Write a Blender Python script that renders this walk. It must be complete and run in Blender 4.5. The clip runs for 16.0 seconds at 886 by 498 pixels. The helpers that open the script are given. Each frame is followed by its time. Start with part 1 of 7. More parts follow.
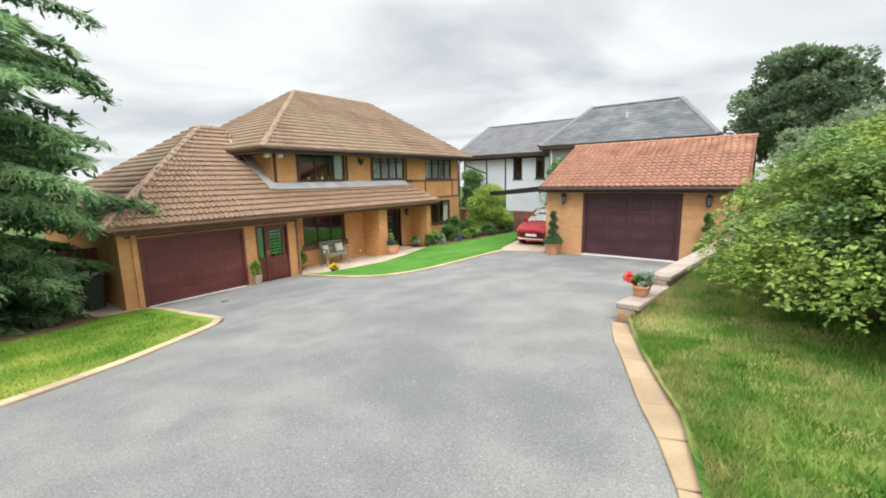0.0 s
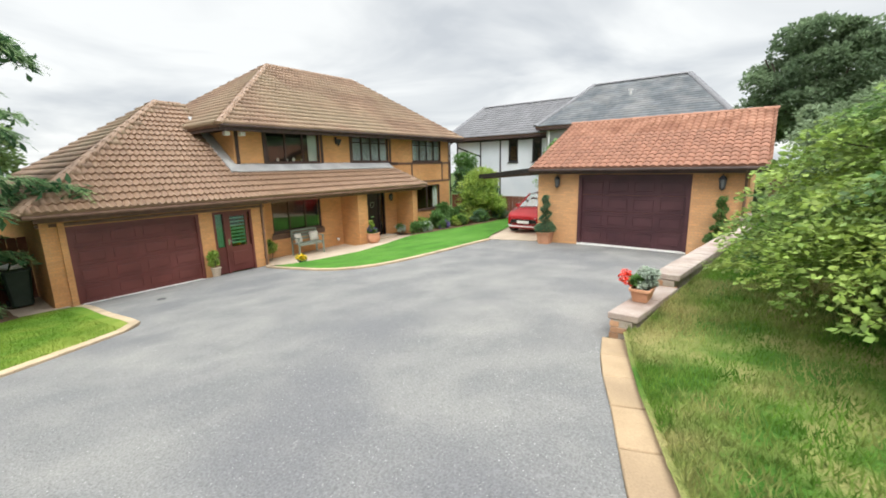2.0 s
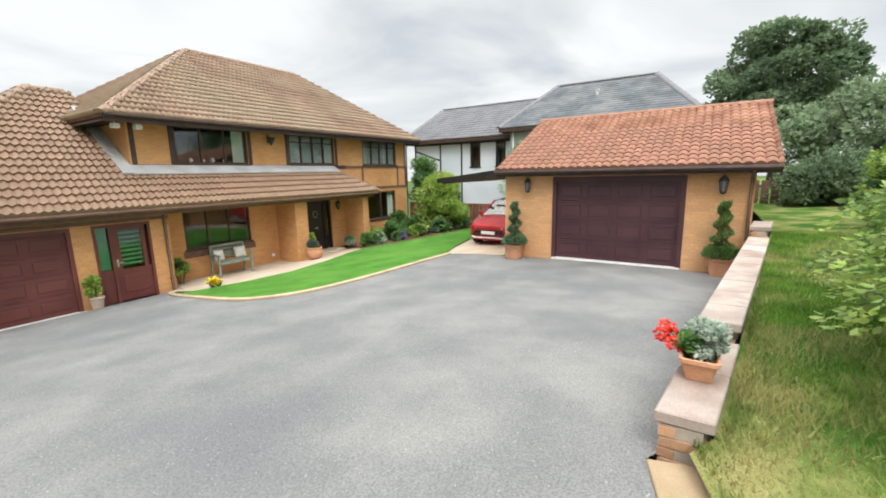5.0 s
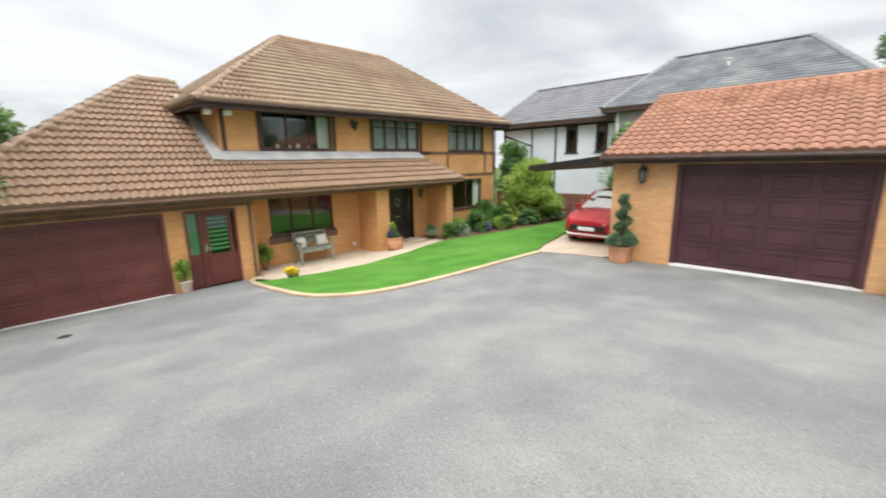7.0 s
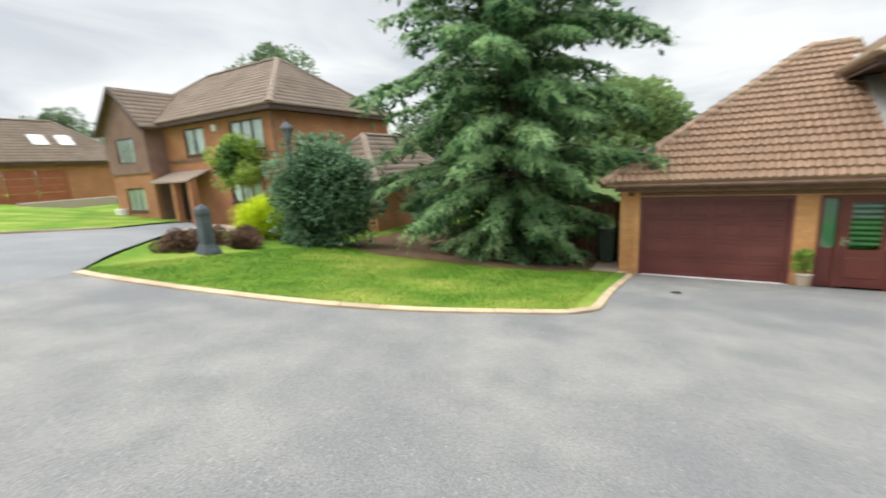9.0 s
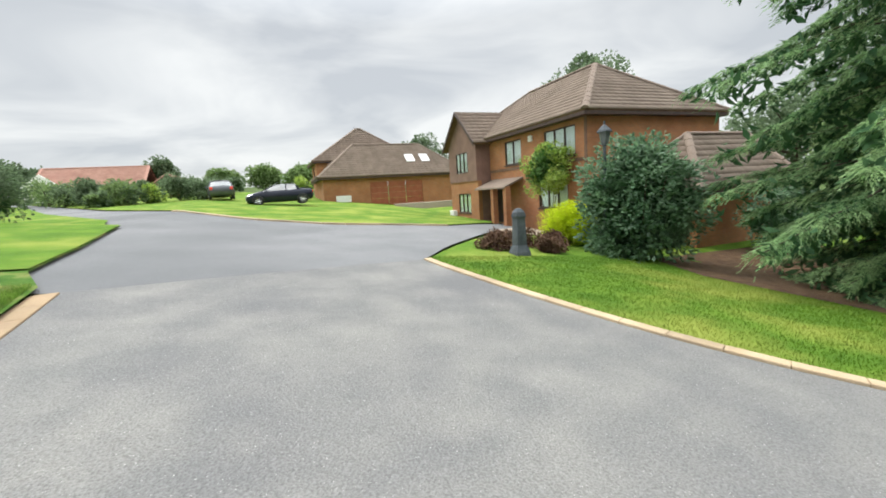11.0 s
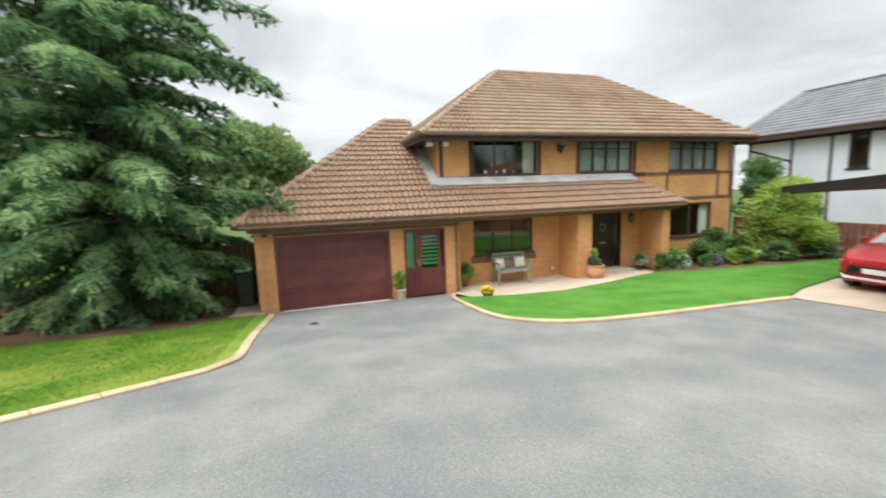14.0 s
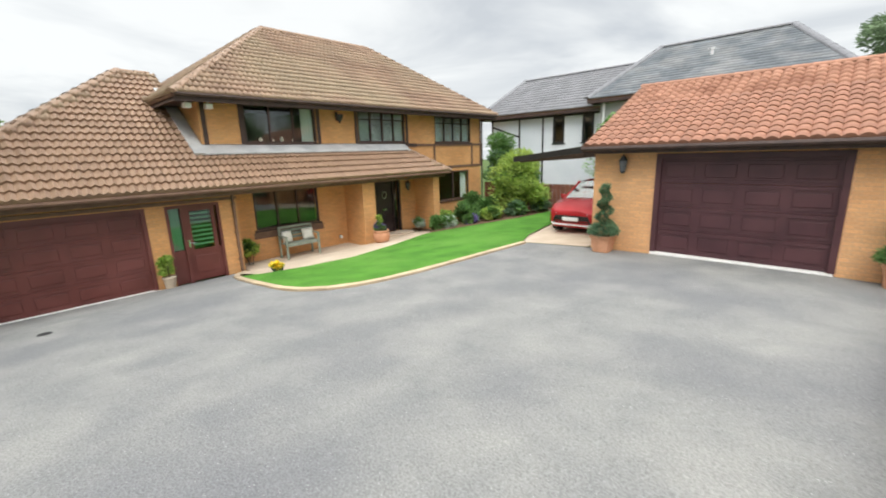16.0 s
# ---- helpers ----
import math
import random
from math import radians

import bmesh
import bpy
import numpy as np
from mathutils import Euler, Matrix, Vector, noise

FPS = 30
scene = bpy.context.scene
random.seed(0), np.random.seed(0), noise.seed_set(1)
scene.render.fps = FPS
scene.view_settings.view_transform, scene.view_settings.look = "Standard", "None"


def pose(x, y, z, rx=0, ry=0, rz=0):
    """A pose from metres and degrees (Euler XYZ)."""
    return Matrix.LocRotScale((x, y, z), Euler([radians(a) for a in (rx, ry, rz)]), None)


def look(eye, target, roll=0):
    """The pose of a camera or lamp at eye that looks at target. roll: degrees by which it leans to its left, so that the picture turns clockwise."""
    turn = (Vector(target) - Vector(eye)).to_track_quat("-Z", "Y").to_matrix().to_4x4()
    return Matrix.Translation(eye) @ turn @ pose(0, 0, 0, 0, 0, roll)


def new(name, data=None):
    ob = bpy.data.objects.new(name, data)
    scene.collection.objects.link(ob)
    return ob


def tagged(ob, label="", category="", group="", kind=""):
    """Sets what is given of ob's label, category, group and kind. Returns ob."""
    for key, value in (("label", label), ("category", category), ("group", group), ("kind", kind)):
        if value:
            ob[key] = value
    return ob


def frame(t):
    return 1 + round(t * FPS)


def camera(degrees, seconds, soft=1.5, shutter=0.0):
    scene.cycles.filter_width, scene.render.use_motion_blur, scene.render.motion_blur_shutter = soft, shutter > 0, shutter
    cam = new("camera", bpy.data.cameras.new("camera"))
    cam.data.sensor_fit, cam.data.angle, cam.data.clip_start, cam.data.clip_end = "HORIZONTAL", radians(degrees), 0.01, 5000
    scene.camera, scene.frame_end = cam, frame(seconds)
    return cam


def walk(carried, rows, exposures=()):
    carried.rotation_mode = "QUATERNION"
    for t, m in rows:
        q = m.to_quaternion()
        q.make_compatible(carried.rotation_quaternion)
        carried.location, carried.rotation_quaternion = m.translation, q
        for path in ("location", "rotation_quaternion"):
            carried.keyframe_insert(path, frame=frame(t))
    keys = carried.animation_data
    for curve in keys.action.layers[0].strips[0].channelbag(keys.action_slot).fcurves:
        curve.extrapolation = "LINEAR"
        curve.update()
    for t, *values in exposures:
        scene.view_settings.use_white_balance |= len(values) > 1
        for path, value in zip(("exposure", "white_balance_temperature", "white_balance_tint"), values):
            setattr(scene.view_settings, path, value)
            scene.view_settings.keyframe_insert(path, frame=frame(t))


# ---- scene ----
cam = camera(93.9, 16.0, soft=1.8, shutter=0.3)
PATH = [
    (0, (2.862, -0.644, 3.688), (1.666, 0.924, 3.355), -1.2),
    (0.5, (2.768, -0.24, 3.632), (1.585, 1.332, 3.269), -0.7),
    (1, (2.738, 0.19, 3.59), (1.516, 1.731, 3.226), -1.1),
    (1.5, (2.703, 0.629, 3.553), (1.477, 2.161, 3.166), -1.4),
    (2, (2.536, 1.074, 3.471), (1.336, 2.625, 3.076), -1.3),
    (2.5, (2.395, 1.44, 3.445), (1.139, 2.948, 3.061), -2.1),
    (3, (2.2, 1.851, 3.417), (0.891, 3.314, 3.036), -2.3),
    (3.5, (1.992, 2.159, 3.371), (0.762, 3.692, 3.001), -2.1),
    (4, (1.75, 2.503, 3.325), (0.63, 4.118, 2.956), -1.5),
    (4.2, (1.665, 2.664, 3.289), (0.584, 4.311, 2.945), -1.6),
    (6.5, (0.803, 4.003, 3.244), (-0.25, 5.648, 2.814), -1.7),
    (7, (0.549, 4.272, 3.251), (-0.823, 5.667, 2.838), -1.2),
    (7.5, (0.493, 4.384, 3.202), (-1.202, 5.376, 2.819), -0.8),
    (8, (0.561, 4.601, 3.193), (-1.365, 4.967, 2.794), -0.8),
    (8.5, (0.552, 4.529, 3.208), (-1.388, 4.277, 2.794), -1.8),
    (9, (0.523, 4.436, 3.228), (-1.172, 3.45, 2.837), -3.3),
    (9.5, (0.671, 4.185, 3.175), (-0.652, 2.727, 2.827), -3.7),
    (10, (0.481, 3.73, 3.141), (-0.368, 1.942, 2.852), -3.8),
    (10.2, (0.425, 3.614, 3.135), (-0.265, 1.756, 2.866), -3.6),
    (12.5, (0.474, 3.98, 3.244), (-0.726, 2.405, 2.96), -3.6),
    (13, (0.508, 4.601, 3.195), (-1.331, 3.855, 2.946), -2.2),
    (13.5, (0.625, 4.777, 3.248), (-1.361, 4.714, 3.02), -2.1),
    (14, (0.531, 4.57, 3.257), (-1.359, 5.161, 2.978), -2.0),
    (14.5, (0.539, 4.56, 3.264), (-1.202, 5.489, 2.935), -1.8),
    (15, (0.541, 4.572, 3.256), (-1.082, 5.685, 2.901), -1.0),
    (15.5, (0.568, 4.543, 3.258), (-0.952, 5.784, 2.872), -1.2),
    (16, (0.74, 4.372, 3.244), (-0.601, 5.785, 2.794), -1.8),
]
walk(cam, [(t, look(eye, target, roll)) for t, eye, target, roll in PATH], [(0, 0.12), (9.5, 0.14), (10.2, 0.08), (12.5, -0.04), (13.2, 0.14), (16, 0.12)])
SKY_LOW, SKY_HIGH, SUN, SUN_AZ = 1.0, 4.2, 1.6, 140


# ---- world and sun ----
world = bpy.data.worlds.new("world")
scene.world = world
world.use_nodes = True
wn, wl = world.node_tree.nodes, world.node_tree.links
wn.clear()
w_out = wn.new("ShaderNodeOutputWorld")
w_bg = wn.new("ShaderNodeBackground")
w_sky = wn.new("ShaderNodeTexSky")
w_sky.sky_type = 'NISHITA'
w_sky.sun_disc = False
w_sky.sun_elevation, w_sky.sun_rotation = radians(52), radians(200)
w_tc = wn.new("ShaderNodeTexCoord")
w_sep = wn.new("ShaderNodeSeparateXYZ")
wl.new(w_tc.outputs["Generated"], w_sep.inputs[0])


def wmath(op, a, b):
    n = wn.new("ShaderNodeMath")
    n.operation = op
    for i, v in enumerate((a, b)):
        if isinstance(v, (int, float)):
            n.inputs[i].default_value = v
        else:
            wl.new(v, n.inputs[i])
    return n.outputs[0]


w_h = wmath('MAXIMUM', w_sep.outputs[2], 0.0)
w_den = wmath('ADD', w_h, 0.16)
w_comb = wn.new("ShaderNodeCombineXYZ")
wl.new(wmath('DIVIDE', w_sep.outputs[0], w_den), w_comb.inputs[0])
wl.new(wmath('DIVIDE', w_sep.outputs[1], w_den), w_comb.inputs[1])
w_noise = wn.new("ShaderNodeTexNoise")
w_noise.inputs["Scale"].default_value = 0.85
w_noise.inputs["Detail"].default_value = 5.0
w_noise.inputs["Roughness"].default_value = 0.5
w_noise.inputs["Distortion"].default_value = 0.6
wl.new(w_comb.outputs[0], w_noise.inputs["Vector"])
w_ramp = wn.new("ShaderNodeValToRGB")
w_ramp.color_ramp.elements[0].position, w_ramp.color_ramp.elements[0].color = 0.36, (0.62, 0.655, 0.69, 1)
w_ramp.color_ramp.elements[1].position, w_ramp.color_ramp.elements[1].color = 0.60, (0.95, 0.97, 0.965, 1)
wl.new(w_noise.outputs["Fac"], w_ramp.inputs[0])
w_grad = wn.new("ShaderNodeMapRange")
w_grad.inputs["From Min"].default_value, w_grad.inputs["From Max"].default_value = 0.35, 0.95
w_grad.inputs["To Min"].default_value, w_grad.inputs["To Max"].default_value = SKY_LOW, SKY_HIGH
wl.new(w_h, w_grad.inputs["Value"])
w_mul = wn.new("ShaderNodeMix")
w_mul.data_type, w_mul.blend_type = 'RGBA', 'MULTIPLY'
w_mul.inputs[0].default_value = 1.0
wl.new(w_ramp.outputs[0], w_mul.inputs[6])
wl.new(w_grad.outputs[0], w_mul.inputs[7])
w_mix = wn.new("ShaderNodeMix")
w_mix.data_type, w_mix.blend_type = 'RGBA', 'MIX'
w_mix.inputs[0].default_value = 0.92
wl.new(w_sky.outputs[0], w_mix.inputs[6])
w_gain = wn.new("ShaderNodeMix")
w_gain.data_type, w_gain.blend_type = 'RGBA', 'MULTIPLY'
w_gain.inputs[0].default_value = 1.0
w_gain.inputs[7].default_value = (10, 10, 10, 1)
wl.new(w_mul.outputs[2], w_gain.inputs[6])
wl.new(w_gain.outputs[2], w_mix.inputs[7])
wl.new(w_mix.outputs[2], w_bg.inputs[0])
w_bg.inputs[1].default_value = 0.1
wl.new(w_bg.outputs[0], w_out.inputs[0])

sun = new("sun", bpy.data.lights.new("sun", 'SUN'))
sun.data.energy, sun.data.angle, sun.data.color = SUN, radians(24), (1.0, 0.97, 0.92)
sun.matrix_world = look((20 * math.sin(radians(SUN_AZ)), 20 * math.cos(radians(SUN_AZ)), 26), (0, 0, 0))

# ---- materials ----


def mat(name, c1, c2, rough=0.8, scale=3.0, fine=60.0, bump=0.2, metal=0.0, island=0.0, rnd=0.0, spec=0.5, coarse=0.0, c3=None, dist=0.01, grain=0.5):
    """Two-scale noise colour between c1 and c2 with fine relief."""
    m = bpy.data.materials.new(name)
    m.use_nodes = True
    n, l = m.node_tree.nodes, m.node_tree.links
    b = n["Principled BSDF"]
    tc = n.new("ShaderNodeTexCoord")
    a = n.new("ShaderNodeTexNoise")
    a.inputs["Scale"].default_value, a.inputs["Detail"].default_value = scale, 4
    l.new(tc.outputs["Object"], a.inputs["Vector"])
    f = n.new("ShaderNodeTexNoise")
    f.inputs["Scale"].default_value, f.inputs["Detail"].default_value = fine, 3
    l.new(tc.outputs["Object"], f.inputs["Vector"])
    mr = n.new("ShaderNodeMapRange")
    mr.inputs["From Min"].default_value, mr.inputs["From Max"].default_value = 0.32, 0.68
    l.new(a.outputs["Fac"], mr.inputs["Value"])
    mx = n.new("ShaderNodeMix")
    mx.data_type = 'RGBA'
    mx.inputs[6].default_value, mx.inputs[7].default_value = (*c1, 1), (*c2, 1)
    l.new(mr.outputs[0], mx.inputs[0])
    out = mx.outputs[2]
    if c3:
        k = n.new("ShaderNodeTexNoise")
        k.inputs["Scale"].default_value, k.inputs["Detail"].default_value = coarse, 5
        l.new(tc.outputs["Object"], k.inputs["Vector"])
        r = n.new("ShaderNodeMapRange")
        r.inputs["From Min"].default_value, r.inputs["From Max"].default_value = 0.45, 0.68
        l.new(k.outputs["Fac"], r.inputs["Value"])
        m3 = n.new("ShaderNodeMix")
        m3.data_type = 'RGBA'
        l.new(out, m3.inputs[6])
        m3.inputs[7].default_value = (*c3, 1)
        l.new(r.outputs[0], m3.inputs[0])
        out = m3.outputs[2]
    hv = n.new("ShaderNodeHueSaturation")
    l.new(out, hv.inputs["Color"])
    add = n.new("ShaderNodeMath")
    add.operation = 'MULTIPLY_ADD'
    l.new(f.outputs["Fac"], add.inputs[0])
    add.inputs[1].default_value, add.inputs[2].default_value = grain, 1 - grain / 2
    val = add.outputs[0]
    for amount, kind in ((island, "geo"), (rnd, "obj")):
        if amount:
            s = n.new("ShaderNodeNewGeometry") if kind == "geo" else n.new("ShaderNodeObjectInfo")
            q = n.new("ShaderNodeMath")
            q.operation = 'MULTIPLY_ADD'
            l.new(s.outputs["Random Per Island" if kind == "geo" else "Random"], q.inputs[0])
            q.inputs[1].default_value, q.inputs[2].default_value = 2 * amount, 1 - amount
            w = n.new("ShaderNodeMath")
            w.operation = 'MULTIPLY'
            l.new(val, w.inputs[0])
            l.new(q.outputs[0], w.inputs[1])
            val = w.outputs[0]
    l.new(val, hv.inputs["Value"])
    l.new(hv.outputs[0], b.inputs["Base Color"])
    if bump:
        bp = n.new("ShaderNodeBump")
        bp.inputs["Strength"].default_value, bp.inputs["Distance"].default_value = bump, dist
        l.new(f.outputs["Fac"], bp.inputs["Height"])
        l.new(bp.outputs[0], b.inputs["Normal"])
    b.inputs["Roughness"].default_value, b.inputs["Metallic"].default_value = rough, metal
    b.inputs["Specular IOR Level"].default_value = spec
    return m


def brick_mat(name, c1, c2, mortar, w=0.225, h=0.075, gap=0.006, bump=0.5):
    m = mat(name, c1, c2, 0.9, 0.8, 25, 0)
    n, l = m.node_tree.nodes, m.node_tree.links
    b = n["Principled BSDF"]
    tc = n.new("ShaderNodeTexCoord")
    s = n.new("ShaderNodeSeparateXYZ")
    l.new(tc.outputs["Object"], s.inputs[0])
    ad = n.new("ShaderNodeMath")
    l.new(s.outputs[0], ad.inputs[0])
    l.new(s.outputs[1], ad.inputs[1])
    cb = n.new("ShaderNodeCombineXYZ")
    l.new(ad.outputs[0], cb.inputs[0])
    l.new(s.outputs[2], cb.inputs[1])
    t = n.new("ShaderNodeTexBrick")
    t.inputs["Scale"].default_value = 1
    t.inputs["Brick Width"].default_value, t.inputs["Row Height"].default_value = w, h
    t.inputs["Mortar Size"].default_value = gap
    t.inputs["Mortar Smooth"].default_value = 0.3
    t.inputs["Color1"].default_value = (0.90, 0.90, 0.90, 1)
    t.inputs["Color2"].default_value = (1.08, 1.05, 1.02, 1)
    t.inputs["Mortar"].default_value = (*[a / max(0.01, (p + q) / 2) for a, p, q in zip(mortar, c1, c2)], 1)
    l.new(cb.outputs[0], t.inputs["Vector"])
    mu = n.new("ShaderNodeMix")
    mu.data_type, mu.blend_type = 'RGBA', 'MULTIPLY'
    mu.inputs[0].default_value = 1
    old = b.inputs["Base Color"].links[0].from_socket
    l.new(old, mu.inputs[6])
    l.new(t.outputs["Color"], mu.inputs[7])
    l.new(mu.outputs[2], b.inputs["Base Color"])
    bp = n.new("ShaderNodeBump")
    bp.invert = True
    bp.inputs["Strength"].default_value, bp.inputs["Distance"].default_value = bump, 0.008
    l.new(t.outputs["Fac"], bp.inputs["Height"])
    l.new(bp.outputs[0], b.inputs["Normal"])
    return m


def glass_mat(name, tint=(0.8, 0.9, 0.88), front=0.08, edge=0.75):
    """Clear glass whose gloss grows towards grazing views."""
    m = bpy.data.materials.new(name)
    m.use_nodes = True
    n, l = m.node_tree.nodes, m.node_tree.links
    n.clear()
    o = n.new("ShaderNodeOutputMaterial")
    mx = n.new("ShaderNodeMixShader")
    lw = n.new("ShaderNodeLayerWeight")
    lw.inputs["Blend"].default_value = 0.5
    pw = n.new("ShaderNodeMath")
    pw.operation = 'POWER'
    l.new(lw.outputs["Facing"], pw.inputs[0])
    pw.inputs[1].default_value = 3.5
    ma = n.new("ShaderNodeMath")
    ma.operation = 'MULTIPLY_ADD'
    l.new(pw.outputs[0], ma.inputs[0])
    ma.inputs[1].default_value, ma.inputs[2].default_value = edge, front
    g = n.new("ShaderNodeBsdfGlossy")
    g.inputs["Roughness"].default_value = 0.02
    t = n.new("ShaderNodeBsdfTransparent")
    t.inputs[0].default_value = (*tint, 1)
    l.new(ma.outputs[0], mx.inputs[0])
    l.new(t.outputs[0], mx.inputs[1])
    l.new(g.outputs[0], mx.inputs[2])
    l.new(mx.outputs[0], o.inputs[0])
    return m


ASPHALT = mat("asphalt", (0.205, 0.205, 0.200), (0.285, 0.278, 0.260), 0.9, 1.3, 60, 1.0, coarse=0.55, c3=(0.178, 0.178, 0.181), dist=0.025, grain=1.3)
ROAD = mat("road_asphalt", (0.17, 0.175, 0.18), (0.22, 0.22, 0.225), 0.9, 0.5, 60, 0.6, coarse=0.15, c3=(0.13, 0.135, 0.14), grain=0.9)
LAWN = mat("lawn_turf", (0.085, 0.185, 0.016), (0.145, 0.26, 0.026), 0.95, 1.3, 70, 0.8, coarse=0.6, c3=(0.28, 0.335, 0.06), dist=0.03, spec=0.2)
ROUGH = mat("rough_field_grass", (0.045, 0.085, 0.02), (0.08, 0.13, 0.03), 0.95, 0.8, 40, 0.8, coarse=0.3, c3=(0.10, 0.13, 0.04), dist=0.03, spec=0.2)
LAWN_FINE = mat("fine_turf", (0.055, 0.17, 0.02), (0.095, 0.255, 0.032), 0.95, 1.6, 80, 0.7, coarse=0.6, c3=(0.11, 0.26, 0.04), dist=0.03, spec=0.2)
BANK = mat("worn_bank_turf", (0.05, 0.14, 0.016), (0.15, 0.26, 0.04), 0.95, 1.6, 50, 1.0, coarse=1.6, c3=(0.34, 0.31, 0.12), dist=0.04, spec=0.2)
BLADE = mat("grass_blades", (0.07, 0.18, 0.02), (0.21, 0.34, 0.06), 0.9, 2.0, 10, 0, island=0.3, spec=0.2, coarse=1.4, c3=(0.42, 0.38, 0.16))
SOIL = mat("mulch", (0.10, 0.055, 0.03), (0.17, 0.10, 0.05), 1.0, 4, 60, 1.0, dist=0.03)
PAVING = mat("pale_paving", (0.44, 0.35, 0.26), (0.55, 0.45, 0.34), 0.9, 1.5, 60, 0.3, rnd=0.08)
KERB = mat("buff_kerb", (0.46, 0.345, 0.215), (0.55, 0.43, 0.285), 0.9, 2.5, 70, 0.3, rnd=0.08, coarse=1.3, c3=(0.37, 0.285, 0.19))
BRICK = brick_mat("buff_brick", (0.55, 0.27, 0.10), (0.64, 0.34, 0.14), (0.50, 0.29, 0.14), bump=0.3)
BRICK_G = brick_mat("garage_brick", (0.62, 0.33, 0.15), (0.72, 0.41, 0.20), (0.56, 0.34, 0.19), bump=0.3)
BRICK_N = brick_mat("neighbour_brick", (0.33, 0.135, 0.06), (0.44, 0.20, 0.09), (0.30, 0.20, 0.12))
KERB_WIDE = mat("wide_buff_kerb", (0.34, 0.24, 0.14), (0.42, 0.305, 0.185), 0.9, 2.5, 70, 0.3, rnd=0.08, coarse=1.3, c3=(0.28, 0.20, 0.125))
BRICK_ONE = mat("single_brick", (0.40, 0.22, 0.12), (0.52, 0.31, 0.18), 0.9, 6, 60, 0.5, rnd=0.15)
COPING = mat("coping_stone", (0.36, 0.29, 0.25), (0.50, 0.42, 0.365), 0.9, 3, 70, 0.35, rnd=0.1, coarse=2.0, c3=(0.30, 0.22, 0.18))
MORTAR = mat("mortar", (0.35, 0.30, 0.24), (0.42, 0.36, 0.30), 1.0, 8, 80, 0.3)
TILE = mat("brown_roof_tile", (0.235, 0.145, 0.092), (0.37, 0.245, 0.160), 0.62, 0.7, 30, 0.2, island=0.10, coarse=0.35, c3=(0.29, 0.215, 0.135), grain=0.8)
TILE_ONE = mat("brown_roof_tile_piece", (0.235, 0.145, 0.092), (0.37, 0.245, 0.160), 0.62, 0.7, 30, 0.2, rnd=0.10, grain=0.8)
TERRA_TILE = mat("terracotta_roof_tile", (0.235, 0.105, 0.064), (0.43, 0.225, 0.148), 0.9, 1.5, 30, 0.3, rnd=0.14)
NTILE = mat("neighbour_tile", (0.20, 0.15, 0.115), (0.27, 0.21, 0.165), 0.9, 1.0, 12, 0.5, island=0.06)
SLATE = mat("slate_tile", (0.115, 0.128, 0.142), (0.18, 0.196, 0.21), 0.85, 1.1, 14, 0.4, island=0.12, coarse=0.9, c3=(0.23, 0.235, 0.235))
GREYTILE = mat("grey_tile", (0.17, 0.17, 0.18), (0.23, 0.23, 0.24), 0.85, 1.1, 14, 0.4, island=0.05)
ROSE_TILE = mat("rose_tile", (0.42, 0.22, 0.17), (0.52, 0.30, 0.23), 0.9, 1.1, 14, 0.4, island=0.05)
DARKWOOD = mat("dark_brown_timber", (0.040, 0.022, 0.018), (0.075, 0.042, 0.032), 0.6, 5, 60, 0.2)
BROWNWOOD = mat("brown_timber", (0.13, 0.07, 0.045), (0.19, 0.11, 0.07), 0.7, 5, 60, 0.2)
GARAGE_RED = mat("oxblood_door_paint", (0.105, 0.028, 0.022), (0.145, 0.04, 0.032), 0.45, 2, 90, 0.06, coarse=0.8, c3=(0.16, 0.05, 0.042))
GARAGE_PLUM = mat("plum_door_paint", (0.058, 0.021, 0.026), (0.085, 0.032, 0.037), 0.45, 2, 90, 0.06, coarse=0.8, c3=(0.10, 0.04, 0.045))
DOOR_DARK = mat("near_black_door", (0.02, 0.012, 0.014), (0.035, 0.022, 0.024), 0.35, 3, 80, 0.05)
WHITE = mat("white_paint", (0.78, 0.77, 0.75), (0.84, 0.83, 0.80), 0.6, 3, 60, 0.08)
RENDERW = mat("white_render", (0.62, 0.66, 0.70), (0.72, 0.75, 0.78), 0.9, 0.6, 50, 0.2)
RENDERG = mat("grey_render", (0.30, 0.31, 0.30), (0.37, 0.38, 0.36), 0.9, 0.6, 50, 0.2)
LEAD = mat("lead_flashing", (0.40, 0.40, 0.40), (0.55, 0.55, 0.54), 0.55, 2, 40, 0.15, metal=0.3)
GLASS = glass_mat("window_glass", (0.9, 0.95, 0.93))
CARGLASS = glass_mat("car_glass", (0.40, 0.48, 0.48), 0.38, 0.55)
GREENGLASS = glass_mat("obscure_glass", (0.62, 0.80, 0.70))
NET = mat("grey_net_curtain", (0.50, 0.53, 0.55), (0.75, 0.77, 0.78), 0.95, 2, 60, 0.2)
NETW = mat("white_blind", (0.80, 0.82, 0.84), (0.86, 0.87, 0.88), 0.95, 2, 60, 0.2)
# near-black colour in place of the gloom of unlit rooms
ROOM_SHADE = mat("room_shade", (0.05, 0.05, 0.045), (0.09, 0.085, 0.075), 0.9, 1, 10, 0)
CURTAIN = mat("pale_curtain", (0.70, 0.70, 0.66), (0.82, 0.82, 0.78), 0.95, 3, 60, 0.2)
BLIND = mat("green_grey_blind", (0.42, 0.50, 0.45), (0.52, 0.60, 0.54), 0.7, 4, 60, 0.1)
TERRACOTTA = mat("terracotta_pot", (0.50, 0.24, 0.13), (0.62, 0.32, 0.19), 0.85, 5, 60, 0.2)
BENCHW = mat("weathered_green_timber", (0.20, 0.23, 0.18), (0.29, 0.32, 0.26), 0.85, 6, 70, 0.3)
